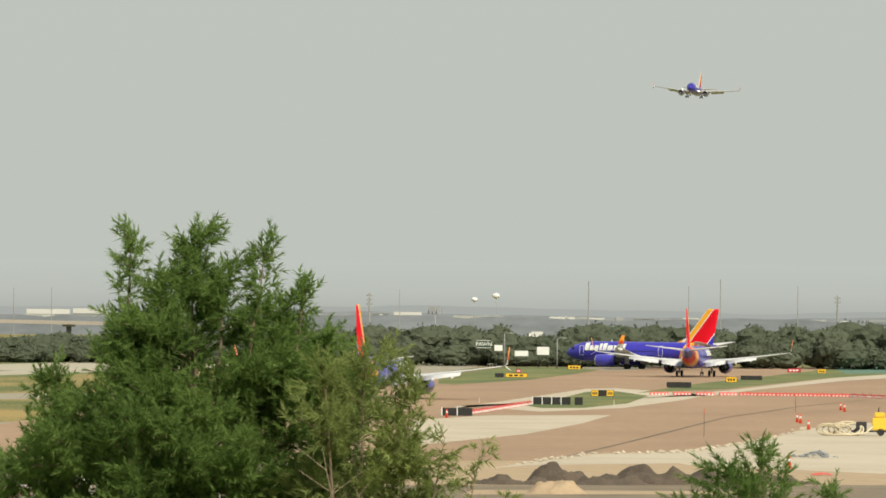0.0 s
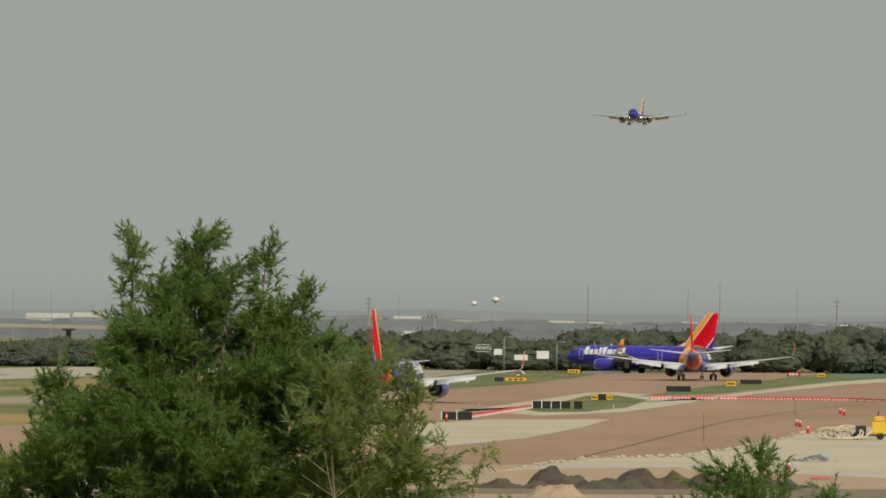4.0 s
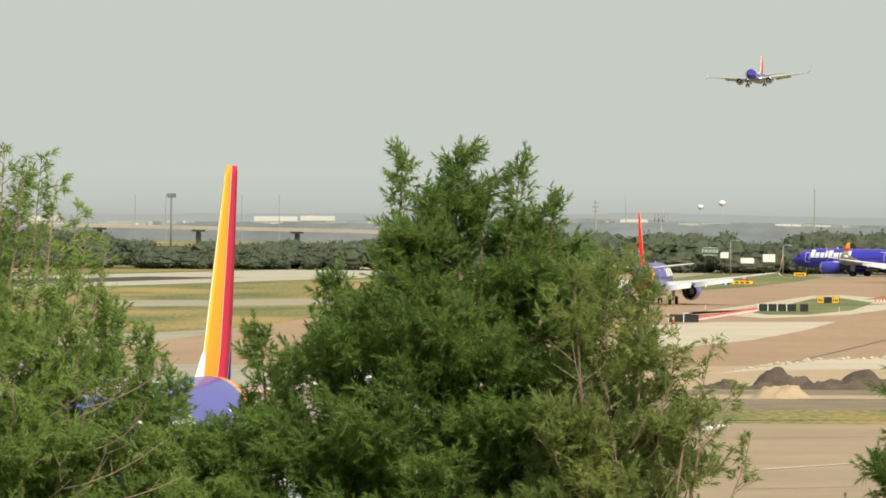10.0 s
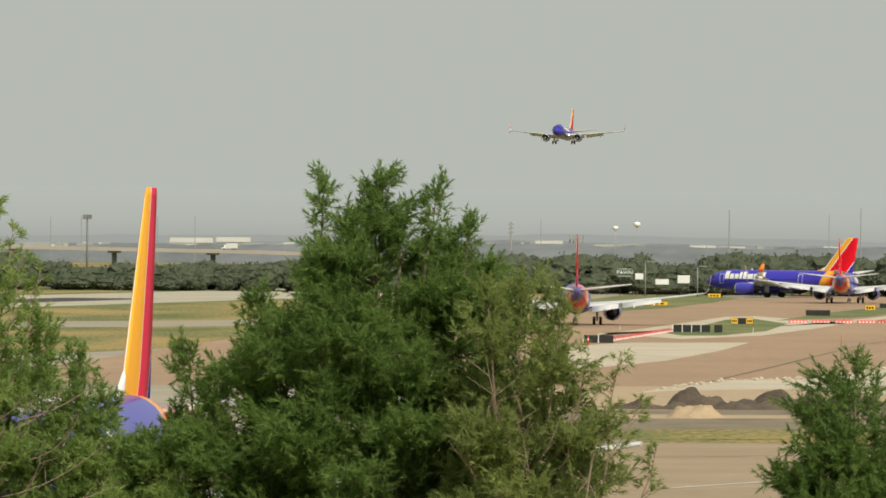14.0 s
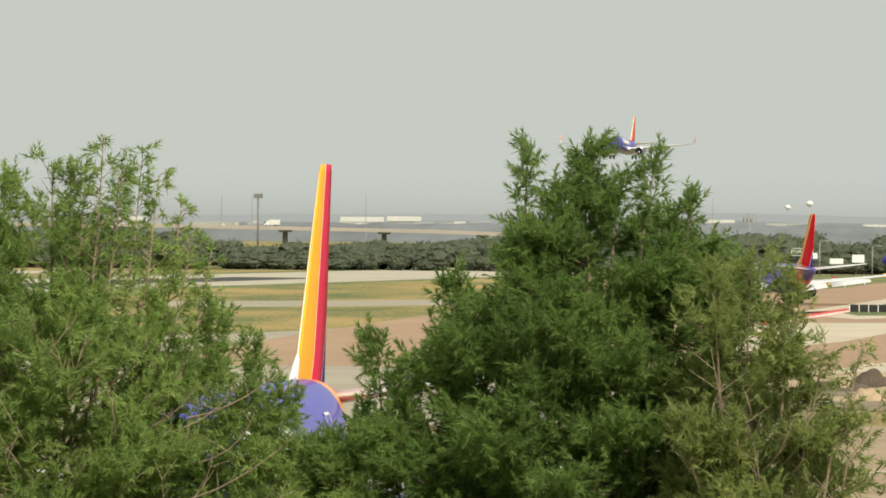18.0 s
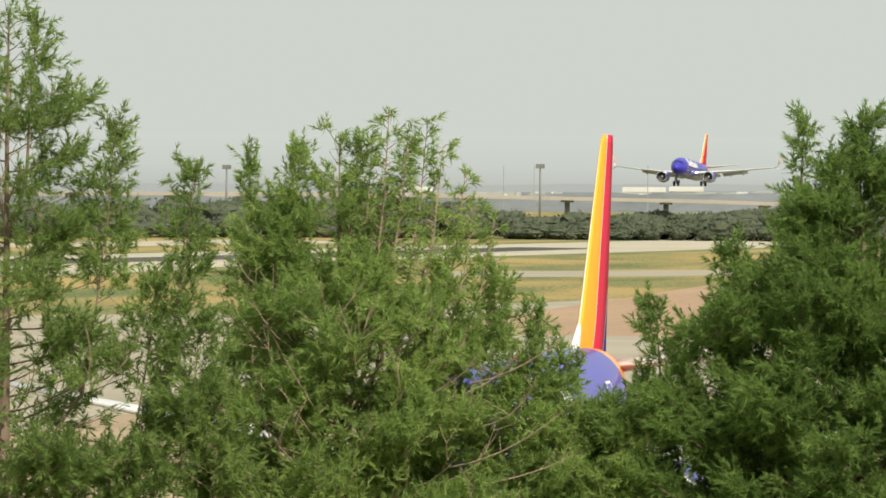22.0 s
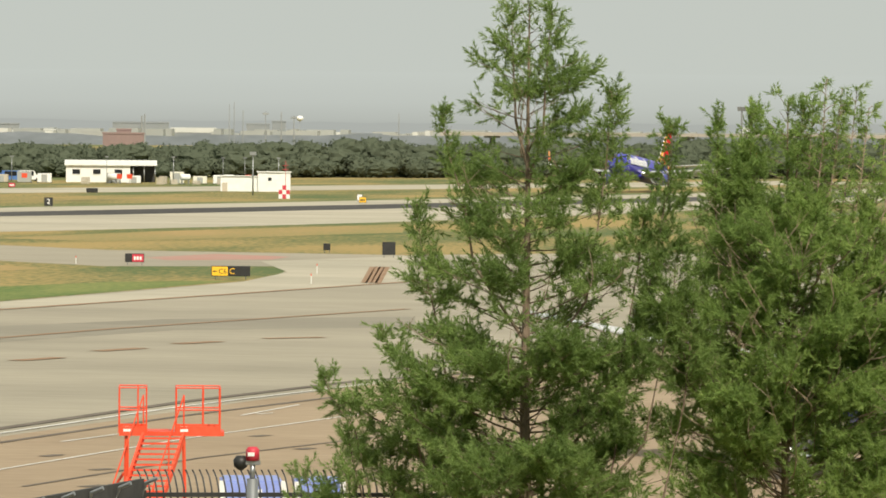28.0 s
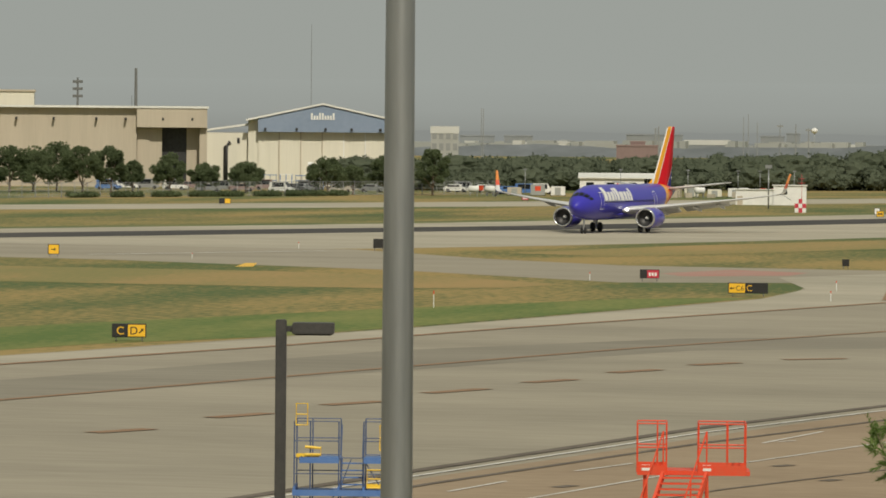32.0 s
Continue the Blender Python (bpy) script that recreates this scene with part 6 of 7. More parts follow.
def build_sheds():
    root = thing("shed", "long low white metal shed with pale roof and open lean-to", "building", facing(-13.42, 985))
    root.scale = (0.95, 1, 0.76)
    part("wall", box(-8.3, 3.6, 0, 9, 0, 4.0), "white", root)
    part("roof", loft([[(x, -0.5, 3.9), (x, -0.5, 4.15), (x, 9, 5.1), (x, 9, 4.85)] for x in (-8.6, 8.6)], smooth=False), "roof_white", root)
    for x in (4.2, 6.2, 8.2):
        part("post", tube([(x, 0.2, 0), (x, 0.2, 3.9)], 0.1), "galv", root)
    # shade under the lean-to roof is put into this wall's dark colour
    part("back_wall", box(3.6, 8.3, 8.6, 9, 0, 4.8), "dark", root, "back wall of the lean-to, coloured dark for its shade")
    for x in (-6.4, -2.6, 1.4):
        w = part("window", box(x - 0.7, x + 0.7, -0.06, 0.0, 1.9, 3.0), "glass", root)
        part("window_frame", box(x - 0.8, x + 0.8, -0.09, -0.061, 1.8, 1.9), "white", w)
    for x, mat, h in ((-15.0, "far_grey", 2.6), (-11.5, "white", 2.2), (11.5, "wall_cream", 2.8), (15.5, "wall_cream", 1.8), (19.0, "white", 2.1), (22.5, "wall_tan", 1.9), (-19, "wall_tan", 1.9), (0.5, "far_pale", 2.4), (4.0, "white", 1.8)):
        h *= 0.75
        m = facing(-13.42, 975)
        q = m @ Vector((x, -4, 0))
        b = thing("storage_container", "small storage container standing in the works yard", "container", pose(q.x, q.y, 0, 0, 0, 11), "yard containers")
        part("body", box(-1.2, 1.2, -1.1, 1.1, 0.1, h, bev=0.05), mat, b)
        part("door", box(-0.5, 0.5, -1.14, -1.1, 0.15, h - 0.2), "far_grey", b)
        for sx in (-1.2, 1.2):
            part("skid", box(sx - 0.12, sx + 0.12, -1.0, 1.0, 0, 0.1), "dark", b)
    root = thing("equipment_cabin", "white flat-roofed equipment cabin beside the runway", "building", facing(-11.93, 875))
    root.scale = (0.9, 1, 0.66)
    part("wall", box(0.2, 5.9, 0, 5, 0, 4.6, bev=0.04), "white", root)
    part("roof", box(0.0, 6.1, -0.2, 5.2, 4.6, 4.8), "roof_white", root)
    part("annex", box(-6.3, 0.2, 0.4, 4.6, 0, 3.6, bev=0.04), "white", root)
    part("annex_roof", box(-6.5, 0.2, 0.2, 4.8, 3.6, 3.75), "roof_white", root)
    part("door", box(-6.0, -5.1, 0.33, 0.4, 0, 2.1), "wall_tan", root)
    part("window", box(2.0, 2.6, -0.05, 0.0, 2.6, 3.4), "glass", root)
    root = thing("marker_hut", "red and white chequered radio hut on the airfield", "hut", facing(-11.65, 800))
    root.scale = (0.6, 0.6, 0.85)
    for i in range(3):
        for k in range(3):
            part("panel", box(-1.35 + 0.9 * i, -0.45 + 0.9 * i, 0, 2.4, k * 0.75, 0.75 + k * 0.75), "sign_red" if (i + k) % 2 else "white", root)
    part("aerial", tube([(0.3, 1, 2.25), (0.3, 1, 6.4)], [0.06, 0.03]), "sign_red", root)
    for z in (4.9, 5.6):
        part("aerial_arm", box(-0.5, 1.0, 0.97, 1.03, z, z + 0.06), "sign_red", root)
    root = thing("airfield_lamp_post", "grey lamp post with a small head by the cabins", "lamp post", facing(-11.93, 835))
    part("post", tube([(-0.6, 0, 0), (-0.6, 0, 6.0)], [0.12, 0.08]), "galv", root)
    part("head", box(-1.1, -0.1, -0.2, 0.2, 6.0, 6.5), "galv", root)


build_sheds()


def build_yard():
    """Service frames before the gabled hangar and odds and ends along the works yard."""
    rng = random.Random(21)
    m = facing(-16.5, 1040)
    for k in range(7):
        q = m @ Vector((-9.5 + k * 2.9, rng.uniform(-2, 2), 0))
        root = thing("service_frame", "blue and white service frame parked before the hangar", "work platform", pose(q.x, q.y, 0, 0, 0, rng.uniform(5, 22)), "service frames")
        h = rng.uniform(2.2, 3.0)
        for x in (-1.1, 0.0, 1.1):
            part("upright", box(x - 0.08, x + 0.08, -0.08, 0.08, 0, h), "stand_blue" if k % 2 else "galv", root)
        for z in (0.9, 1.6, h - 0.1):
            part("rail", box(-1.2, 1.2, -0.1, 0.1, z - 0.07, z + 0.07), "white" if k % 2 else "stand_blue", root)
    q = m @ Vector((2.6, 6, 0))
    root = thing("small_aircraft", "white tail of a small aircraft parked by the hangar", "airplane", pose(q.x, q.y, 0, 0, 0, 30))
    part("fuselage", loft([[(x, math.cos(a) * r, 1.6 + math.sin(a) * r) for a in [k * math.pi / 5 for k in range(10)]] for x, r in ((-5, 0.2), (-3, 0.6), (0, 0.9), (4, 0.9), (5.5, 0.4))]), "white", root)
    part("tail_fin", loft([aerofoil((-2.6, 0, 2.0), (-5, 0, 2.0), (0, 0.2, 0)), aerofoil((-4.2, 0, 5.0), (-5.4, 0, 5.0), (0, 0.12, 0))]), "white", root)
    part("wheel", tube([(1, -0.1, 0.35), (1, 0.1, 0.35)], 0.35, 12), "tyre", root)
    part("gear_leg", box(0.95, 1.05, -0.05, 0.05, 0.35, 0.8), "galv", root)
    m = facing(-13.42, 968)
    for k in range(26):
        x = rng.uniform(-26, 30)
        q = m @ Vector((x, rng.uniform(-7, 2), 0))
        kind = k % 4
        at = pose(q.x, q.y, 0, 0, 0, rng.uniform(-20, 30))
        if kind == 0:
            root = thing("pallet_stack", "stack of pale pallets in the works yard", "pallets", at, "yard clutter")
            for j in range(rng.randint(4, 8)):
                part("pallet", box(-0.6, 0.6, -0.5, 0.5, j * 0.17, j * 0.17 + 0.14), "wall_tan", root)
        elif kind == 1:
            root = thing("storage_tank", "small white storage tank on legs in the works yard", "tank", at, "yard clutter")
            part("tank", tube([(-0.9, 0, 1.2), (-0.8, 0, 1.2), (0.8, 0, 1.2), (0.9, 0, 1.2)], [0.3, 0.55, 0.55, 0.3], 14), "white", root)
            for sx in (-0.6, 0.6):
                part("leg", box(sx - 0.06, sx + 0.06, -0.3, 0.3, 0, 0.75), "galv", root)
        elif kind == 2:
            root = thing("works_sign", "orange works sign on a thin post", "sign", at, "yard clutter")
            part("post", box(-0.04, 0.04, -0.04, 0.04, 0, 1.3), "galv", root)
            part("board", box(-0.5, 0.5, -0.06, -0.04, 0.9, 1.7), "orange", root)
        else:
            root = thing("lighting_pole", "thin grey pole with a small lamp in the works yard", "lamp post", at, "yard poles")
            part("pole", tube([(0, 0, 0), (0, 0, 4.6)], [0.07, 0.05]), "galv", root)
            part("lamp", box(-0.3, 0.3, -0.12, 0.12, 4.55, 4.75), "galv", root)


build_yard()


# ---- highway bridge behind the wood ----
def build_bridge():
    root = thing("highway_bridge", "long pale concrete highway bridge on piers", "bridge")
    pts = []
    for k in range(26):
        az = -10.0 + k * 0.5
        x, y = polar(az, 1480)
        pts.append((x, y, float(np.interp(az, [-10, -7, -4.5, -1.9, 0, 2.5], [7.7, 7.9, 7.8, 6.9, 5.2, 3.4]))))
    deck = bmesh.new()
    loft([[(x, y - 5, z - 0.35), (x, y - 5.2, z + 0.55), (x, y + 5, z + 0.55), (x, y + 5, z - 0.35)] for x, y, z in pts], deck, smooth=False)
    part("deck", deck, "bridge", root)
    for k in range(1, 25, 2):
        x, y, z = pts[k]
        p = part("pier", tube([(x, y, 0), (x, y, z - 0.9)], [0.7, 0.7], 10), "far_wall", root)
        part("pier_cap", box(x - 1.5, x + 1.5, y - 4, y + 4, z - 0.9, z - 0.35), "far_wall", p)
    return pts


BRIDGE = build_bridge()


def build_truck():
    root = thing("box_truck", "white box truck driving along the highway bridge", "truck", pose(0, 1480, 8))
    root.scale = (0.48, 0.48, 0.48)
    part("box_body", box(-2.2, 4.2, -1.2, 1.2, 0.8, 3.6, bev=0.05), "far_white", root)
    cab = part("cab", loft([[(-4.2, y, 0.5), (-2.3, y, 0.5), (-2.3, y, 2.6), (-3.3, y, 2.6), (-4.1, y, 1.5)] for y in (-1.1, 1.1)], smooth=False), "white", root)
    part("windscreen", box(-4.0, -3.3, -1.12, -1.105, 1.5, 2.4), "glass", cab)
    for x in (-3.2, 1.6, 3.0):
        for y in (-1.0, 1.0):
            part("wheel", tube([(x, y - 0.15, 0.5), (x, y + 0.15, 0.5)], 0.5, 14), "tyre", root)
    return root


truck = build_truck()


def build_mast_lamps():
    for az, d, top in ((-3.778, 1300, 15.4), (-6.95, 1300, 14.6)):
        x, y = polar(az, d)
        root = thing("flood_light_mast", "tall dark mast with a cluster of flood lights", "light mast", pose(x, y, 0), "flood light masts")
        part("shaft", tube([(0, 0, 0), (0, 0, top)], [0.3, 0.2]), "mast_dark", root)
        for q in (-0.7, 0.0, 0.7):
            part("flood_light", box(q - 0.32, q + 0.32, -0.3, 0.3, top - 0.5, top + 0.5), "mast_dark", root)
    # boards and street lamps before the wood
    for az0, az1, z0, z1, txt in ((1.61, 1.752, 3.9, 5.4, 'PAWN'), (1.787, 1.87, 3.3, 4.5, ''), (2.217, 2.341, 2.6, 4.2, ''), (1.993, 2.129, 2.3, 3.4, '')):
        az, d = (az0 + az1) / 2, 1130
        w = d * radians(az1 - az0) / 2
        root = thing("roadside_board", "white roadside sign board on two posts" if not txt else "dark green roadside board with the word PAWN in white", "sign", facing(az, d), "roadside boards")
        b = part("board", box(-w, w, -0.15, 0.15, z0, z1, bev=0.03), "board_green" if txt else "white", root)
        if txt:
            for za, zb in ((z0, z0 + 0.08), (z1 - 0.08, z1)):
                part("border", box(-w, w, -0.17, -0.151, za, zb), "white", b)
            writing(txt, (z1 - z0) * 0.72, 0, (z0 + z1) / 2, -0.16, "white", b)
        for s in (-0.7, 0.7):
            part("post", tube([(s * w, 0.05, 0), (s * w, 0.05, z0)], 0.05), "dark", root)
    for az, top in ((1.89, 6.8), (2.42, 5.9)):
        x, y = polar(az, 1120)
        root = thing("street_lamp", "grey street lamp before the wood", "street lamp", pose(x, y, 0), "street lamps")
        part("shaft", tube([(0, 0, 0), (0, 0, top)], [0.14, 0.09]), "far_steel", root)
        part("arm", tube([(0, 0, top), (0.6, 0, top + 0.15), (1.3, 0, top + 0.15)], 0.06), "far_steel", root)
        part("head", box(1.1, 1.8, -0.15, 0.15, top + 0.05, top + 0.22), "far_pale", root)


build_mast_lamps()


# ---- near the terminal ----
def build_mast():
    root = thing("light_mast", "thick galvanised steel light mast rising past the viewpoint", "light mast", pose(-15.68, 50.47, 0))
    part("shaft", tube([(0, 0, 0), (0, 0, 6), (0, 0, 14), (0, 0, 22)], [0.185, 0.168, 0.145, 0.13], 32), "galv", root)
    part("base_plate", box(-0.4, 0.4, -0.4, 0.4, 0.05, 0.09, bev=0.02), "galv", root)


build_mast()


def build_lamp_post():
    H = 8.99
    root = thing("lamp_post", "dark bronze square lamp post with a flat shoebox head", "lamp post", pose(-23.15, 71.13, 0.015, 0, 0, 14))
    part("shaft", box(-0.075, 0.075, -0.075, 0.075, 0.0, H, bev=0.012), "bronze", root)
    part("arm", box(0.07, 0.2, -0.04, 0.04, H - 0.17, H - 0.09), "bronze", root)
    h = part("head", box(0.16, 0.74, -0.2, 0.2, H - 0.2, H - 0.04, bev=0.012), "bronze", root)
    part("lens", box(0.2, 0.7, -0.16, 0.16, H - 0.215, H - 0.201), "glass", h)


build_lamp_post()


def bar(parent, a, b, r=0.025, material="orange", name="rail"):
    return part(name, tube([a, b], r, 6), material, parent)


def build_stairs():
    """Orange boarding platform: two railed cages on a deck, with steps down to the left."""
    x, y, z = (-27.96, 116.2, 4.28)
    h = z
    root = thing("maintenance_stairs", "orange steel maintenance stairs with a railed platform on the apron", "stairs", pose(x, y, 0.015, 0, 0, 13))
    part("deck", box(-0.62, 1.85, -0.1, 1.1, h - 0.16, h - 0.06, bev=0.01), "orange", root)
    for x0, x1 in ((-0.62, 0.02), (0.72, 1.75)):
        for yy in (-0.1, 1.1):
            for xx in (x0, (x0 + x1) / 2 + 0.12, x1):
                bar(root, (xx, yy, h - 0.1), (xx, yy, h + 0.98), 0.021, name="upright")
            for zz in (h + 0.45, h + 0.97):
                bar(root, (x0, yy, zz), (x1, yy, zz), 0.019)
            part("kick_board", box(x0, x1, yy - 0.02, yy + 0.02, h - 0.16, h + 0.06), "orange", root)
            part("label_bar", box(x0 + 0.1, x0 + 0.28, yy - 0.026, yy - 0.021, h - 0.06, h + 0.0), "white", root)
        for xx in (x0, x1):
            bar(root, (xx, -0.1, h + 0.97), (xx, 1.1, h + 0.97), 0.019)
            bar(root, (xx, -0.1, h + 0.45), (xx, 1.1, h + 0.45), 0.019)
    n = int(h / 0.125)
    fx, fy = -2.35, -3.6
    for s, off in ((0, 0.0), (1, 0.95)):
        a, b = Vector((-0.05 + off, -0.1, h - 0.15)), Vector((fx + off + 0.9, fy, 0.1))
        part("stringer", loft([[(p.x - 0.03, p.y, p.z - 0.1), (p.x + 0.03, p.y, p.z - 0.1), (p.x + 0.03, p.y, p.z + 0.1), (p.x - 0.03, p.y, p.z + 0.1)] for p in (a, b)], smooth=False), "orange", root)
        bar(root, (a.x, a.y, a.z + 0.95), (b.x, b.y, b.z + 0.95), 0.02, name="handrail")
        for k in range(5):
            p = a.lerp(b, k / 4)
            bar(root, (p.x, p.y, p.z), (p.x, p.y, p.z + 0.95), 0.02, name="baluster")
    for k in range(n):
        f = (k + 0.5) / n
        px, py, pz = -0.05 + (fx + 0.95) * f, -0.1 + (fy + 0.1) * f, (h - 0.15) * (1 - f) + 0.1 * f
        part("tread", box(px, px + 0.95, py - 0.11, py + 0.11, pz - 0.02, pz + 0.015), "orange", root)
    for xx, yy in ((-0.5, 1.05), (1.0, 1.05), (-0.5, 0.0), (1.0, 0.0)):
        bar(root, (xx, yy, 0), (xx * 0.9, yy, h - 0.1), 0.045, name="leg")
    bar(root, (-0.5, 0.5, h * 0.75), (-2.6, 0.4, 0.1), 0.035, name="outrigger")
    bar(root, (1.0, 0.5, h * 0.6), (2.6, 0.4, 0.1), 0.035, name="outrigger")


build_stairs()


def build_stand():
    """Blue two-storey docking stand with yellow safety gates."""
    x, y = (-45.05, 148.2)
    root = thing("docking_stand", "blue steel docking stand with yellow safety gates on the apron", "work platform", pose(x, y, 0.015, 0, 0, 14))
    top, low = (2.37, 1.45)
    B = "stand_blue"
    for z, xa, xb in ((top, -0.75, 0.35), (top, 1.05, 2.1), (low, -0.95, 2.3)):
        part("deck", box(xa, xb, -0.8, 0.9, z - 0.09, z, bev=0.01), B, root, "blue deck plate")
    for xx in (-0.9, -0.45, 0.35, 1.05, 1.6, 2.2):
        for yy in (-0.75, 0.85):
            bar(root, (xx, yy, 0), (xx, yy, top + (1.05 if xx not in (0.35, 1.05) else 1.05)), 0.022, "stand_dark", "upright")
    for xa, xb in ((-0.9, 0.35), (1.05, 2.2)):
        for yy in (-0.75, 0.85):
            for z in (top + 0.5, top + 1.05, low + 0.5, low + 0.95):
                bar(root, (xa, yy, z), (xb, yy, z), 0.016, "stand_dark")
    for z in (low + 0.5, low + 0.95):
        bar(root, (0.35, -0.75, z), (1.05, -0.75, z), 0.016, "stand_dark")
    for (xa, za), (xb, zb) in (((-0.9, 0.2), (0.35, low)), ((0.35, 0.2), (-0.9, low)), ((1.05, low), (2.2, 0.2)), ((0.35, low), (0.7, top)), ((1.05, top), (1.6, low))):
        bar(root, (xa, -0.76, za), (xb, -0.76, zb), 0.016, "stand_dark", "brace")
    for k in range(9):
        zz = 0.3 + k * (low - 0.3) / 9
        part("tread", box(-0.7, 0.1, -0.6 + 0.04 * k, -0.4 + 0.04 * k, zz, zz + 0.03), B, root)
    for x0, z0, w, h in ((-0.85, top + 0.95, 0.32, 0.6), (1.5, top + 0.25, 0.6, 0.7), (1.15, low + 0.12, 0.95, 0.5)):
        g = part("safety_gate", tube([(x0, -0.82, z0), (x0 + w, -0.82, z0), (x0 + w, -0.82, z0 + h), (x0, -0.82, z0 + h), (x0, -0.82, z0)], 0.024, 6), "yellow", root, "yellow safety gate")
        part("gate_bar", tube([(x0, -0.82, z0 + h / 2), (x0 + w, -0.82, z0 + h / 2)], 0.02, 6), "yellow", g)
    part("hand_wheel", tube([(-0.6, -0.8, top + 0.12), (-0.15, -0.8, top + 0.12), (-0.15, -0.8, top + 0.3), (-0.6, -0.8, top + 0.34)], 0.045, 6), "yellow", root)
    for xx, zz in ((-0.9, low), (0.35, low), (1.05, low), (2.2, low)):
        part("toe_board", box(xx - 0.03, xx + 0.03, -0.8, 0.9, zz - 0.02, zz + 0.14), B, root)
    for xa, xb, z in ((-0.95, 2.3, low), (-0.75, 0.35, top), (1.05, 2.1, top)):
        part("fascia", box(xa, xb, -0.84, -0.8, z - 0.12, z + 0.05), B, root, "bright blue fascia plate")
    for k in range(4):
        zz = low + 0.15 + k * (top - low - 0.15) / 4
        part("tread", box(0.4, 1.0, -0.2 + 0.12 * k, 0.0 + 0.12 * k, zz, zz + 0.03), B, root)
    for xx in (0.4, 1.0):
        bar(root, (xx, -0.3, low), (xx, 0.4, top), 0.02, "stand_dark", "stringer")
        bar(root, (xx, -0.3, low + 0.9), (xx, 0.4, top + 0.9), 0.015, "stand_dark", "handrail")
    for z0, x0, x1 in ((low + 0.1, 1.15, 2.1), (top + 0.02, -0.85, -0.2)):
        part("hose_reel", box(x0, x1, -0.78, -0.5, z0, z0 + 0.12, bev=0.02), "yellow", root, "yellow equipment tray")
    for xx in (-0.7, -0.5):
        part("caster", tube([(xx, -0.8, top + 0.0), (xx, -0.74, top + 0.0)], 0.07, 10), "tyre", root)
    part("winch", tube([(0.9, -0.3, low - 0.42), (1.5, -0.3, low - 0.42)], 0.17, 12), "brick_red", root)


build_stand()


def build_fence():
    """Black railings with outward-curved tops, joined to a mesh-covered run."""
    (x0, y0, z0), (x1, y1, z1) = ((-15.72, 63.0, 6.72), (-11.2, 64.3, 6.72))
    n = int(math.hypot(x1 - x0, y1 - y0) / 0.095)
    top = (z0 + z1) / 2
    turn = math.degrees(math.atan2(y1 - y0, x1 - x0))
    root = thing("railing", "black steel railing with curved picket tops", "fence", pose(x0, y0, 0.015, 0, 0, turn))
    L = math.hypot(x1 - x0, y1 - y0)
    me = None
    for k in range(n):
        xx = k * L / n
        if me is None:
            p = part("picket", tube([(0, 0, 0), (0, 0, top - 0.42), (-0.01, 0.02, top - 0.26), (-0.04, 0.06, top - 0.1), (-0.085, 0.1, top)], 0.013, 5), "black", root)
            me = p.data
        else:
            p = new("picket", me)
            p.parent = root
        p.location = (xx, 0, 0)
    for z in (top - 0.34, top - 1.8, 1.0):
        part("rail", box(0, L, -0.03, 0.03, z - 0.03, z + 0.03), "black", root)
    for k in range(int(L / 2.4) + 1):
        part("post", box(k * 2.4 - 0.04, k * 2.4 + 0.04, -0.06, 0.02, 0, top - 0.28), "black", root)
    (x2, y2, z2), (x3, y3, z3) = ((-15.75, 55.0, 6.76), (-15.74, 63.0, 6.6))
    root = thing("screened_fence", "black mesh-screened fence sloping behind the railing", "fence", pose(0, 0, 0.015))
    d = Vector((x3 - x2, y3 - y2, 0))
    nrm = Vector((-d.y, d.x, 0)).normalized() * 0.03
    part("screen", loft([[(x2 - nrm.x, y2 - nrm.y, 0), (x2 + nrm.x, y2 + nrm.y, 0), (x2 + nrm.x, y2 + nrm.y, z2), (x2 - nrm.x, y2 - nrm.y, z2)],
                         [(x3 - nrm.x, y3 - nrm.y, 0), (x3 + nrm.x, y3 + nrm.y, 0), (x3 + nrm.x, y3 + nrm.y, z3), (x3 - nrm.x, y3 - nrm.y, z3)]], smooth=False), "mesh", root)
    for k in range(6):
        f = k / 5
        px, py, pz = x2 + d.x * f, y2 + d.y * f, z2 + (z3 - z2) * f
        part("post", tube([(px, py - 0.06, 0), (px, py - 0.06, pz - 0.3), (px + 0.08, py - 0.1, pz - 0.05), (px + 0.25, py - 0.15, pz + 0.02)], 0.03, 6), "galv", root)


build_fence()


def build_beacon_post():
    x, y, z = (-13.44, 59.5, 7.28)
    root = thing("beacon_post", "grey post carrying a red beacon and a camera dome", "post", pose(x, y, 0.015))
    part("shaft", tube([(0, 0, 0), (0, 0, z - 0.42)], 0.075, 14), "galv", root)
    part("neck", tube([(0, 0, z - 0.42), (0, 0, z - 0.22)], 0.035, 10), "galv", root)
    part("bracket", box(-0.16, 0.1, -0.05, 0.05, z - 0.24, z - 0.18, bev=0.01), "galv", root)
    b = part("beacon", tube([(0, 0, z - 0.18), (0, 0, z - 0.04), (0, 0, z)], [0.09, 0.09, 0.06], 16), "sign_red", root, "red beacon lamp")
    part("plate", box(-0.045, 0.045, -0.098, -0.092, z - 0.12, z - 0.07), "white", b)
    part("camera_dome", tube([(-0.16, 0, z - 0.12), (-0.16, 0, z - 0.18), (-0.16, 0, z - 0.26), (-0.16, 0, z - 0.31)], [0.06, 0.1, 0.09, 0.03], 14), "black", root, "black camera dome")


build_beacon_post()


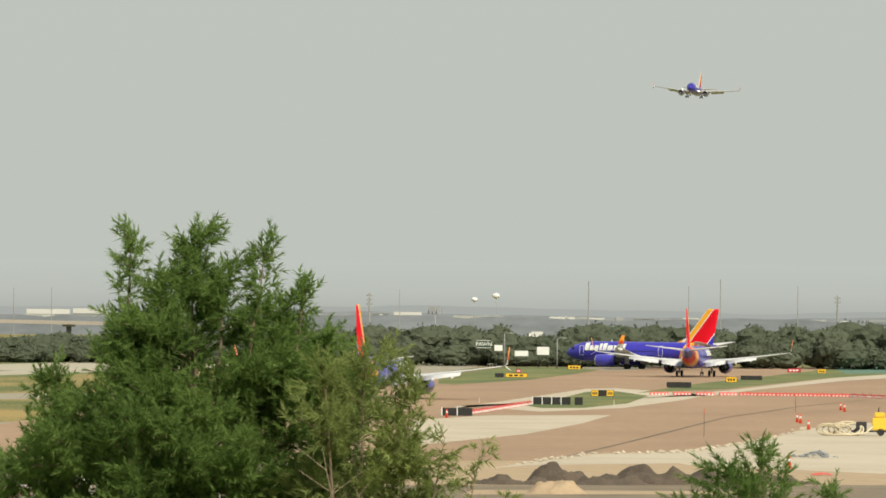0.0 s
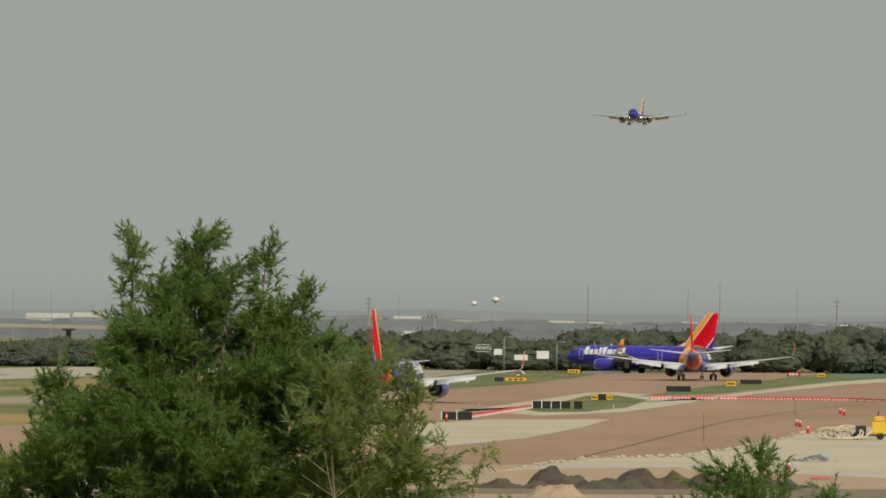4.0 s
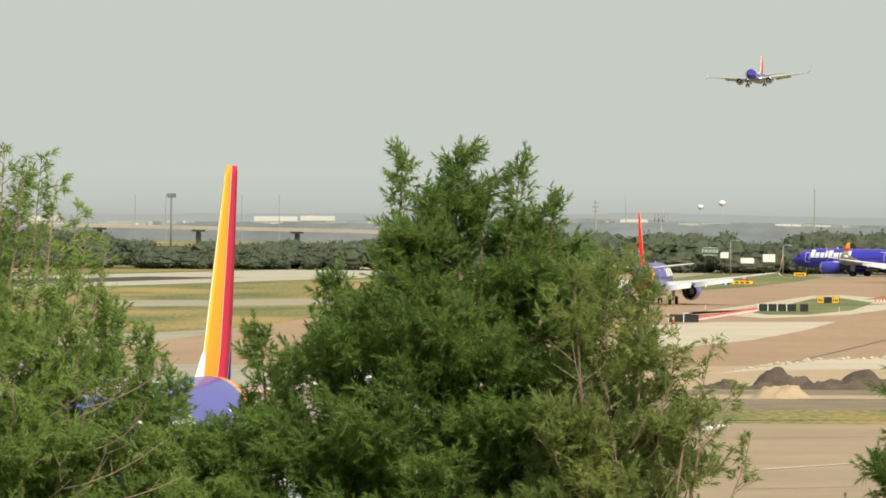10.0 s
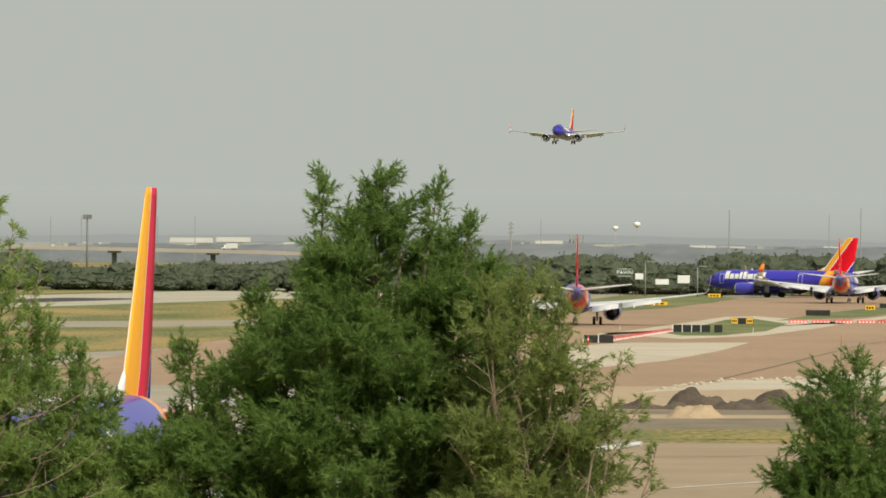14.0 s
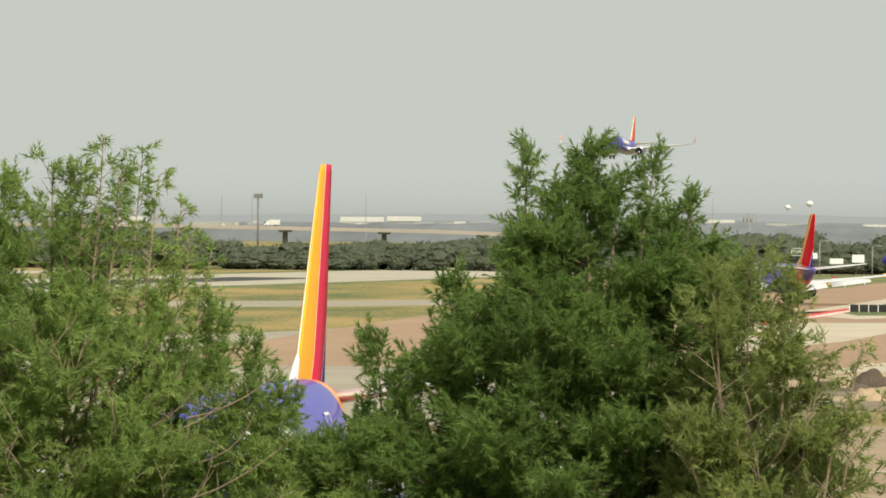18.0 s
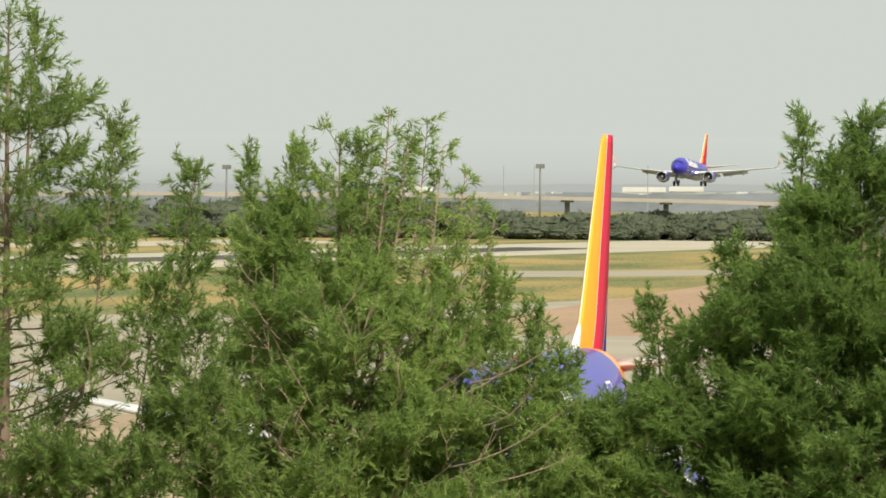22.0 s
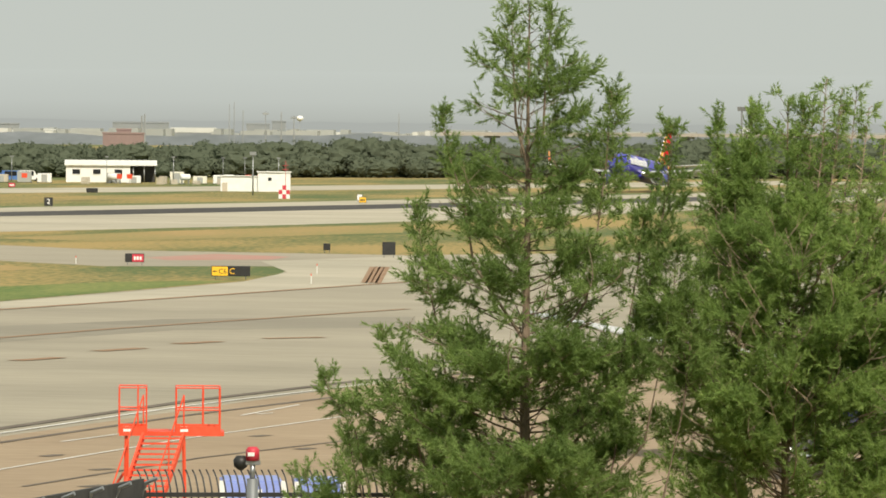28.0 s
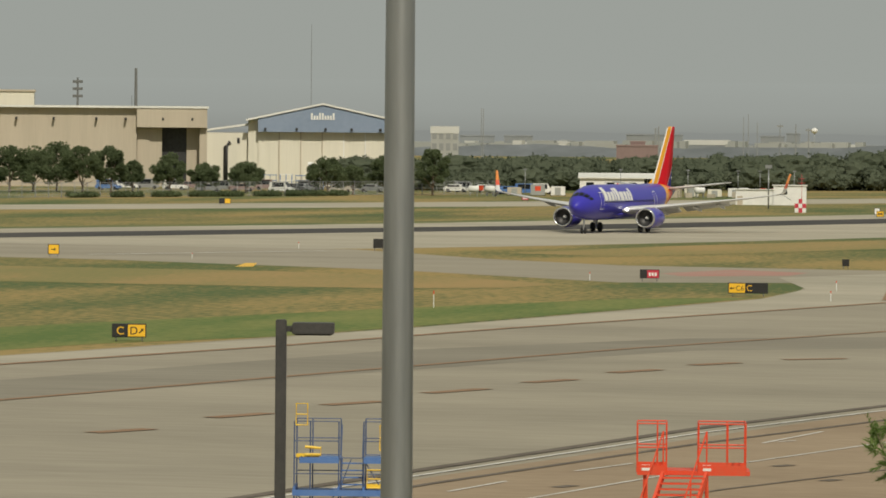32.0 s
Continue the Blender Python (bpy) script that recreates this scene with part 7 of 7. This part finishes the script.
def build_containers():
    for x, y, h, w, label in ((-25.3, 83.6, 5.34, 0.62, 'pale blue and white cargo container beside the stand'), (-24.35, 83.8, 5.36, 0.3, 'white and blue cargo container beside the stand'), (-18.66, 84.2, 5.34, 0.54, 'pale blue cargo container behind the railing'), (-17.6, 84.9, 5.3, 0.4, 'pale blue cargo container behind the railing')):
        h -= 0.08
        root = thing("cargo_container", label, "container", pose(x, y, 0.015, 0, 0, 14), "cargo containers")
        part("body", box(-w, w, -0.8, 0.8, 0.15, h, bev=0.04), "container_white" if "stand" in label else "container", root)
        for k in range(3):
            part("door", box(-w + 0.06 + k * 2 * w / 3, -w - 0.02 + (k + 1) * 2 * w / 3, -0.83, -0.8, 0.3, h - 0.15), "white" if k == 1 else "container", root)
        for s in (-1, 1):
            part("corner_post", box(s * w - 0.05, s * w + 0.05, -0.86, -0.78, 0.15, h), "white", root)
        for s in (-0.7, 0.7):
            part("skid", box(s * w - 0.1, s * w + 0.1, -0.7, 0.7, 0, 0.15), "dark", root)


build_containers()


def build_hose_cart():
    x, y = (50.5, 533.8)
    rng = random.Random(5)
    root = thing("pump_cart", "yellow pump cart with coiled pale hoses on the apron", "pump cart", pose(x, y, 0.015, 0, 0, -5))
    part("tank", box(1.4, 2.8, -0.6, 0.6, 0.5, 1.7, bev=0.08), "yellow", root)
    part("hood", box(1.6, 2.6, -0.55, 0.55, 1.7, 2.2, bev=0.1), "yellow", root)
    part("exhaust_pipe", tube([(2.0, 0, 2.15), (2.0, 0, 2.55), (2.1, -0.12, 2.62)], 0.05, 8), "dark", root)
    part("grille", box(1.55, 1.6, -0.4, 0.4, 0.8, 1.5), "dark", root)
    for k in range(7):
        r, cx, lean = rng.uniform(0.55, 1.0), -0.5 - 0.42 * k + rng.uniform(-0.15, 0.15), rng.uniform(-0.7, 0.7)
        loop = [(cx + math.cos(a) * r * 1.25, -0.65 + 0.09 * k + math.sin(a) * lean, 0.1 + r * 0.62 * (1 + math.sin(a))) for a in [j * math.pi / 9 for j in range(19)]]
        part("hose", tube(loop, 0.085, 7), "hose", root, "pale coiled hose")
    part("hose", tube([(-3.3, -0.5, 0.1), (-2.2, -1.1, 0.1), (-0.6, -1.2, 0.1), (0.8, -0.8, 0.25), (1.5, -0.5, 0.9)], 0.085, 7), "hose", root, "pale loose hose end")
    part("chassis", box(-0.6, 2.9, -0.5, 0.5, 0.35, 0.5), "dark", root)
    for xx in (0.0, 2.2):
        for yy in (-0.5, 0.5):
            part("wheel", tube([(xx, yy - 0.1, 0.35), (xx, yy + 0.1, 0.35)], 0.35, 14), "tyre", root)
    part("engine", box(-0.1, 0.9, -0.45, 0.45, 0.5, 1.3, bev=0.05), "dark", root)
    # a bright cover thrown down on the pale concrete
    bm = bmesh.new()
    grid = [[bm.verts.new((u * 0.16 - 0.8, v * 0.15 - 0.45, 0.03 + 0.22 * max(0.0, 1 - ((u - 5) / 5.5) ** 2 - ((v - 3) / 3.5) ** 2) * (0.7 + 0.6 * noise.noise((u * 0.6, v * 0.6, 3))))) for u in range(11)] for v in range(7)]
    for a, b in zip(grid, grid[1:]):
        for k in range(10):
            bm.faces.new((a[k], a[k + 1], b[k + 1], b[k]))
    ob = part("plastic_cover", bm, "barrier_red")
    ob.matrix_world = pose(35.6, 404.0, 0.02, 0, 0, 8)
    tagged(ob, "crumpled red plastic cover lying on pale concrete", "cover")


build_hose_cart()


# ---- markings and details of the pavements ----
def build_markings():
    for name, pts, w, mat, label in (('line_edge', [(-104.0, 196.0), (-91.7, 259.7), (-87.4, 281.8), (-82.8, 314.6), (-76.2, 349.8), (-70.7, 380.7), (-68.1, 397.7)], 0.7, 'line_brown', 'faded orange edge line on the taxiway'), ('line_centre', [(-87.0, 183.6), (-80.0, 225.8), (-74.4, 259.5), (-69.3, 288.2), (-60.0, 326.2)], 0.55, 'line_brown', 'faded orange centre line on the taxiway'), ('seam_dark', [(-54.1, 150.3), (-53.8, 153.8), (-51.3, 182.0), (-48.4, 211.6), (-45.0, 232.4), (-40.6, 243.1)], 0.6, 'line_dark', 'dark tarred seam along the apron edge'), ('line_white', [(-53.6, 148.8), (-53.3, 152.3), (-50.5, 179.2), (-47.6, 208.0), (-44.2, 228.6), (-39.9, 238.8)], 0.22, 'line_white', 'white line along the apron edge'), ('seam_second', [(-51.1, 145.9), (-49.1, 174.0), (-46.0, 201.1), (-42.7, 220.8)], 0.35, 'line_dark', 'thin dark joint on the apron'), ('line_white_inner', [(-45.4, 156.0), (-44.3, 167.6), (-42.5, 185.7), (-39.6, 205.0), (-35.7, 214.3)], 0.15, 'line_white', 'white line on the tan apron'), ('line_taxi_far', [(-227.0, 662.4), (-190.5, 725.6), (-169.7, 777.9)], 0.9, 'line_dark', 'dark joint along the far taxiway'), ('line_runway_edge', [(-163.6, 476.1), (-149.5, 503.4)], 0.6, 'line_white', 'white runway edge line'), ('seam_brown', [(18.6, 442.2), (27.2, 499.8), (44.1, 617.1), (58.9, 693.8), (72.5, 750.4)], 0.28, 'line_dark', 'dark crack line across the brown apron'), ('seam_faint', [(9.0, 292.5), (19.0, 299.0)], 0.16, 'line_dark', 'thin dark joint on the tan apron'), ('seam_faint', [(8.0, 238.5), (17.0, 244.0)], 0.14, 'line_dark', 'thin dark joint on the tan apron'), ('line_pale_strip', [(9.8, 257.6), (17.8, 270.3)], 0.3, 'line_white', 'faint white line on the tan apron'), ('dash_brown', [(-69.1, 198.6), (-67.9, 202.0)], 0.95, 'line_brown', 'faded brown dash on the taxiway'), ('dash_brown', [(-68.3, 211.0), (-67.2, 215.3)], 0.95, 'line_brown', 'faded brown dash on the taxiway'), ('dash_brown', [(-67.0, 222.7), (-65.7, 226.9)], 0.95, 'line_brown', 'faded brown dash on the taxiway'), ('dash_brown', [(-65.9, 234.8), (-64.6, 239.9)], 0.95, 'line_brown', 'faded brown dash on the taxiway'), ('dash_brown', [(-64.4, 246.7), (-63.2, 250.8)], 0.95, 'line_brown', 'faded brown dash on the taxiway'), ('dash_brown', [(-63.3, 258.7), (-62.0, 263.1)], 0.95, 'line_brown', 'faded brown dash on the taxiway'), ('dash_brown', [(-61.6, 268.9), (-60.2, 272.8)], 0.95, 'line_brown', 'faded brown dash on the taxiway'), ('dash_brown', [(-58.8, 277.6), (-56.2, 280.4)], 0.95, 'line_brown', 'faded brown dash on the taxiway'), ('dash_white', [(-47.5, 170.4), (-47.1, 176.2)], 0.16, 'line_white', 'short white dash on the apron'), ('dash_white', [(-46.3, 182.5), (-45.5, 187.6)], 0.16, 'line_white', 'short white dash on the apron'), ('dash_white', [(-43.9, 202.0), (-43.4, 210.8)], 0.16, 'line_white', 'short white dash on the apron'), ('dash_white', [(-43.5, 203.1), (-43.1, 204.2)], 0.16, 'line_white', 'short white dash on the apron'), ('seam_third', [(-41.6, 158.4), (-39.5, 174.8), (-35.3, 192.4)], 0.2, 'line_dark', 'thin dark joint beside the white line'), ('stain', [(-41.5, 167.1), (-41.0, 167.9)], 0.5, 'line_dark', 'dark oily stain on the tan apron'), ('stain', [(-39.8, 158.8), (-39.3, 159.9)], 0.5, 'line_dark', 'dark oily stain on the tan apron'), ('stain', [(-40.5, 187.9), (-40.1, 188.9)], 0.5, 'line_dark', 'dark oily stain on the tan apron'), ('stain', [(-44.8, 173.8), (-44.5, 175.0)], 0.5, 'line_dark', 'dark oily stain on the tan apron'), ('stain', [(-37.3, 180.5), (-37.0, 181.5)], 0.5, 'line_dark', 'dark oily stain on the tan apron'), ('hold_stripe', [(-72.8, 379.2), (-80.2, 421.6)], 0.45, 'line_brown', 'dark and yellow hold position stripe'), ('hold_stripe', [(-72.5, 379.2), (-79.8, 421.7)], 0.45, 'line_brown', 'dark and yellow hold position stripe'), ('hold_stripe', [(-72.1, 379.2), (-79.5, 421.8)], 0.45, 'line_brown', 'dark and yellow hold position stripe'), ('hold_stripe', [(-71.8, 379.2), (-79.1, 421.9)], 0.45, 'line_brown', 'dark and yellow hold position stripe')):
        ground_piece(name, ribbon(pts, w, 0.034), mat, label, "marking")
    for name, pts, mat, label, z in (('grass_island', [(22.1, 1033.7), (33.6, 1141.5), (49.6, 1154.3), (55.0, 1101.4), (45.6, 1018.6), (35.3, 939.4), (20.9, 868.3), (18.8, 878.6)], 'lawn', 'green grass island between taxiways', 0.1), ('grass_island', [(25.1, 685.0), (30.3, 729.1), (38.1, 804.1), (42.8, 811.7), (44.9, 770.6), (38.5, 706.0), (31.2, 670.4), (26.3, 668.2)], 'lawn', 'small green grass island on the apron', 0.1), ('grass_island', [(45.0, 798.3), (58.2, 891.0), (79.8, 1011.8), (114.4, 1217.1), (138.3, 1305.1), (116.8, 1102.9), (90.2, 996.7), (76.4, 926.7), (61.5, 848.0), (49.3, 810.3)], 'lawn', 'long green grass strip beside the apron', 0.1), ('pale_shoulder', [(16.0, 663.5), (24.7, 726.3), (39.6, 835.3), (44.5, 843.5), (54.0, 784.4), (47.5, 737.8), (36.1, 672.7), (25.4, 644.9), (17.0, 681.2)], 'patch', 'pale concrete shoulder round the grass', 0.08), ('pale_shoulder', [(45.7, 762.1), (60.3, 831.6), (95.3, 1022.5), (116.8, 1102.9), (109.2, 1032.0), (89.6, 961.3), (67.1, 851.2), (53.4, 775.0)], 'patch', 'pale concrete shoulder along the grass', 0.08), ('pale_lane', [(18.9, 1180.9), (52.9, 1231.9), (72.7, 1193.7), (61.9, 1097.6), (54.5, 1092.0), (50.5, 1175.5), (34.2, 1162.2), (21.8, 1017.4), (16.0, 997.7)], 'pale', 'pale taxiway lane behind the grass', 0.08), ('pale_patch', [(9.5, 589.1), (18.9, 620.8), (32.3, 626.6), (27.0, 580.5), (19.4, 528.9), (7.8, 480.6)], 'patch', 'new pale concrete patch on the brown apron', 0.07), ('pale_strip', [(12.6, 415.6), (16.7, 435.8), (22.1, 458.5), (30.0, 467.4), (35.4, 489.7), (41.3, 520.2), (48.4, 564.3), (54.9, 586.5), (65.1, 617.4), (42.7, 406.1), (27.8, 427.9), (27.4, 433.3), (15.9, 424.5)], 'patch', 'strip of broken pale concrete before the earth heaps', 0.07), ('sand_strip', [(4.0, 352.0), (4.0, 425.0), (12.0, 436.0), (30.0, 440.0), (46.0, 440.0), (48.0, 402.0), (40.0, 354.0)], 'sand', 'bare pale sandy ground behind the earth heaps', 0.055), ('sand_spill', [(9.0, 357.0), (10.0, 366.0), (24.0, 367.0), (31.0, 364.0), (24.0, 361.0)], 'sand', 'spilled pale sand before the dug earth', 0.095), ('earth_strip', [(4.0, 335.0), (4.0, 374.0), (44.0, 384.0), (41.0, 345.0)], 'trampled', 'strip of bare trampled earth', 0.085), ('verge_green', [(4.0, 318.0), (4.0, 335.0), (41.0, 345.0), (39.0, 328.0)], 'grass', 'green and straw-coloured verge beside the apron', 0.09), ('teal_cover', [(107.9, 1190.9), (119.4, 1231.9), (131.5, 1241.8), (116.8, 1102.9), (99.3, 1064.9)], 'teal', 'teal ground cover at the apron edge', 0.12), ('red_marking', [(-103.2, 441.7), (-100.6, 456.7), (-92.7, 450.7), (-92.1, 440.4), (-99.4, 433.7)], 'line_red', 'faded red painted runway marking on the taxiway', 0.07), ('yellow_mark', [(-139.4, 442.5), (-142.3, 454.7), (-141.4, 455.3), (-138.1, 443.3)], 'sign_yellow', 'yellow painted ground mark', 0.07), ('green_verge', [(-97.0, 280.6), (-91.5, 295.2), (-88.6, 317.1), (-84.6, 351.9), (-82.2, 381.1), (-89.8, 373.6), (-98.8, 345.2), (-107.5, 311.5), (-124.0, 240.0), (-121.0, 196.0), (-110.2, 196.0)], 'lush', 'green strip of grass along the taxiway', 0.05), ('straw_patch', [(-133.1, 506.4), (-125.8, 549.0), (-110.2, 599.9), (-102.2, 554.5), (-119.8, 498.7)], 'straw', 'dry yellow patch on the runway grass', 0.05), ('straw_patch', [(-178.0, 438.0), (-147.9, 433.0), (-133.1, 431.0), (-115.0, 421.0), (-102.3, 406.5), (-104.0, 396.0), (-110.7, 389.2), (-134.4, 390.3), (-172.0, 396.0)], 'straw', 'dry yellow patch on the taxiway grass', 0.05), ('dark_wear', [(-96.0, 188.0), (-88.1, 232.8), (-80.2, 279.9), (-69.7, 304.4), (-57.3, 313.8), (-54.2, 296.9), (-65.8, 287.2), (-74.7, 250.3), (-81.9, 216.0), (-89.0, 176.0)], 'worn', 'darker worn band of tyre marks on the taxiway', 0.045), ('pale_shoulder', [(-95.0, 269.0), (-90.7, 292.6), (-87.8, 314.2), (-83.7, 348.3), (-81.3, 377.0), (-83.3, 403.7), (-91.8, 434.4), (-83.8, 460.4), (-70.0, 385.1), (-76.5, 351.0), (-83.1, 315.6), (-87.6, 282.6), (-92.0, 260.4), (-104.0, 196.0), (-108.6, 196.0)], 'runway_pale', 'sunbleached concrete shoulder along the grass', 0.05), ('strip_far', [(-60.2, 729.5), (-33.8, 754.6), (-20.7, 775.7), (-19.4, 725.7), (-31.7, 707.4), (-56.2, 681.7)], 'pale', 'narrow pale taxiway between the grass strips', 0.06)):
        ground_piece(name, flat(pts, z * 0.22), mat, label, "ground")


build_markings()


def motions():
    walk(landing_jet, [(t, heading(*r)) for t, *r in (
        (0.0, 149.4, 2255.5, 96.47, 191.0, 2.5, -3.0),
        (1.0, 140.2, 2216.2, 92.95, 190.9, 2.5, -5.0),
        (2.0, 132.0, 2176.7, 88.65, 190.8, 2.5, -4.0),
        (2.5, 128.1, 2157.1, 86.76, 190.8, 2.5, -3.0),
        (4.5, 114.2, 2077.5, 80.17, 190.7, 2.5, 0.8),
        (5.0, 110.3, 2057.7, 78.54, 190.6, 2.5, 1.5),
        (5.5, 107.1, 2038.0, 77.06, 190.6, 2.5, 1.8),
        (6.0, 103.4, 2018.0, 75.58, 190.5, 2.5, 2.0),
        (6.5, 100.2, 2005.7, 72.21, 190.5, 2.5, 2.2),
        (7.0, 95.4, 1992.1, 67.92, 190.5, 2.5, 2.3),
        (7.5, 91.0, 1978.4, 63.53, 190.4, 2.5, 2.5),
        (8.0, 87.3, 1965.9, 60.62, 190.4, 2.5, 2.7),
        (8.5, 84.2, 1954.2, 59.21, 190.3, 2.5, 2.8),
        (9.0, 80.3, 1942.6, 57.63, 190.3, 2.5, 3.0),
        (9.5, 75.9, 1919.2, 56.22, 190.3, 2.5, 3.0),
        (10.0, 70.8, 1895.8, 55.29, 190.2, 2.5, 3.0),
        (10.5, 66.4, 1872.1, 53.87, 190.2, 2.5, 3.0),
        (11.0, 61.8, 1848.7, 52.34, 190.2, 2.5, 3.0),
        (11.5, 56.7, 1825.1, 50.08, 190.1, 2.5, 2.2),
        (12.0, 52.1, 1801.5, 48.31, 190.1, 2.5, 1.5),
        (12.5, 46.9, 1777.8, 46.40, 190.0, 2.5, 0.8),
        (13.0, 41.9, 1753.8, 44.69, 190.0, 2.5, 0.0),
        (13.5, 36.2, 1725.0, 42.03, 189.9, 2.5, 0.0),
        (14.0, 31.2, 1696.9, 39.65, 189.8, 2.5, 0.0),
        (14.5, 26.4, 1669.3, 37.75, 189.8, 2.5, 0.0),
        (15.0, 22.1, 1641.8, 36.30, 189.7, 2.5, 0.0),
        (15.5, 16.1, 1609.0, 34.63, 189.6, 2.5, 0.0),
        (17.5, 2.1, 1481.4, 27.75, 189.3, 2.5, 0.0),
        (18.0, -2.3, 1448.8, 26.01, 189.2, 2.5, 0.0),
        (19.0, -16.3, 1379.3, 22.67, 189.1, 2.5, 0.0),
        (20.0, -24.7, 1308.9, 18.48, 188.9, 2.5, 0.0),
        (21.0, -38.1, 1243.7, 14.80, 188.8, 2.8, 0.0),
        (22.0, -46.6, 1176.6, 11.14, 188.7, 3.0, 0.0),
        (23.0, -55.3, 1110.4, 7.58, 188.5, 3.2, 0.0),
        (24.0, -66.8, 1072.0, 5.84, 188.5, 3.5, 0.0),
        (24.5, -75.4, 1050.7, 5.14, 188.5, 3.6, 0.0),
        (25.0, -79.3, 1031.9, 3.49, 188.5, 3.8, 0.0),
        (25.5, -87.2, 1012.0, 2.74, 188.5, 3.9, 0.0),
        (26.0, -94.3, 991.2, 2.03, 188.5, 4.0, 0.0),
        (26.5, -103.2, 973.9, 2.10, 188.5, 4.2, 0.0),
        (28.5, -131.4, 875.0, 0.00, 188.5, 4.3, 0.0),
        (29.0, -136.0, 853.4, 0.00, 188.4, 3.6, 0.0),
        (29.5, -144.2, 831.4, 0.00, 188.2, 2.6, 0.0),
        (30.0, -147.6, 800.7, 0.00, 188.0, 1.6, 0.0),
        (30.5, -150.1, 752.0, 0.00, 187.9, 0.8, 0.0),
        (31.0, -149.4, 707.1, 0.00, 187.6, 0.2, 0.0),
        (31.5, -149.2, 661.5, 0.00, 186.7, 0.0, 0.0),
        (32.0, -148.5, 618.3, 0.00, 185.8, 0.0, 0.0),
    )])
    walk(taxiing_jet, [(t, heading(*r)) for t, *r in (
        (0.0, 8.3, 732.0, 0, 10.5),
        (6.0, 11.6, 737.0, 0, 9.4),
        (9.0, 13.7, 741.0, 0, 7.0),
        (13.0, 14.9, 746.0, 0, 3.2),
        (15.0, 16.4, 749.0, 0, -1.4),
        (17.5, 19.2, 753.0, 0, -8.6),
        (18.5, 18.6, 755.0, 0, -18.5),
        (22.0, 15.0, 762.0, 0, -38.2),
        (32.0, 11.2, 790.0, 0, -68.1),
    )])
    walk(waiting_jet, [(t, heading(70.0 + s * 0.1305, 1027.2 + s * 0.9914, 0, yaw)) for t, s, yaw in (
        (0.0, -24.0, 9.0), (1.0, -22.5, 8.8), (6.0, -15.0, 7.3), (9.0, -9.0, 7.3), (13.0, 0.0, 7.5), (15.0, 9.0, 7.5), (18.0, 14.0, 7.5), (32.0, 14.0, 7.5))])
    rows = []
    for k in range(17):
        t = 2.0 * k
        az = float(np.interp(t, [0, 13, 15, 19, 32], [2.2, -1.98, -2.68, -3.95, -8.2]))
        x, y = polar(az, 1480)
        z = float(np.interp(az, [-10, -7, -4.5, -1.9, 0, 2.5], [7.7, 7.9, 7.8, 6.9, 5.2, 3.4])) + 0.56
        rows.append((t, pose(x, y, z, 0, 0, -az)))
    walk(truck, rows)


motions()
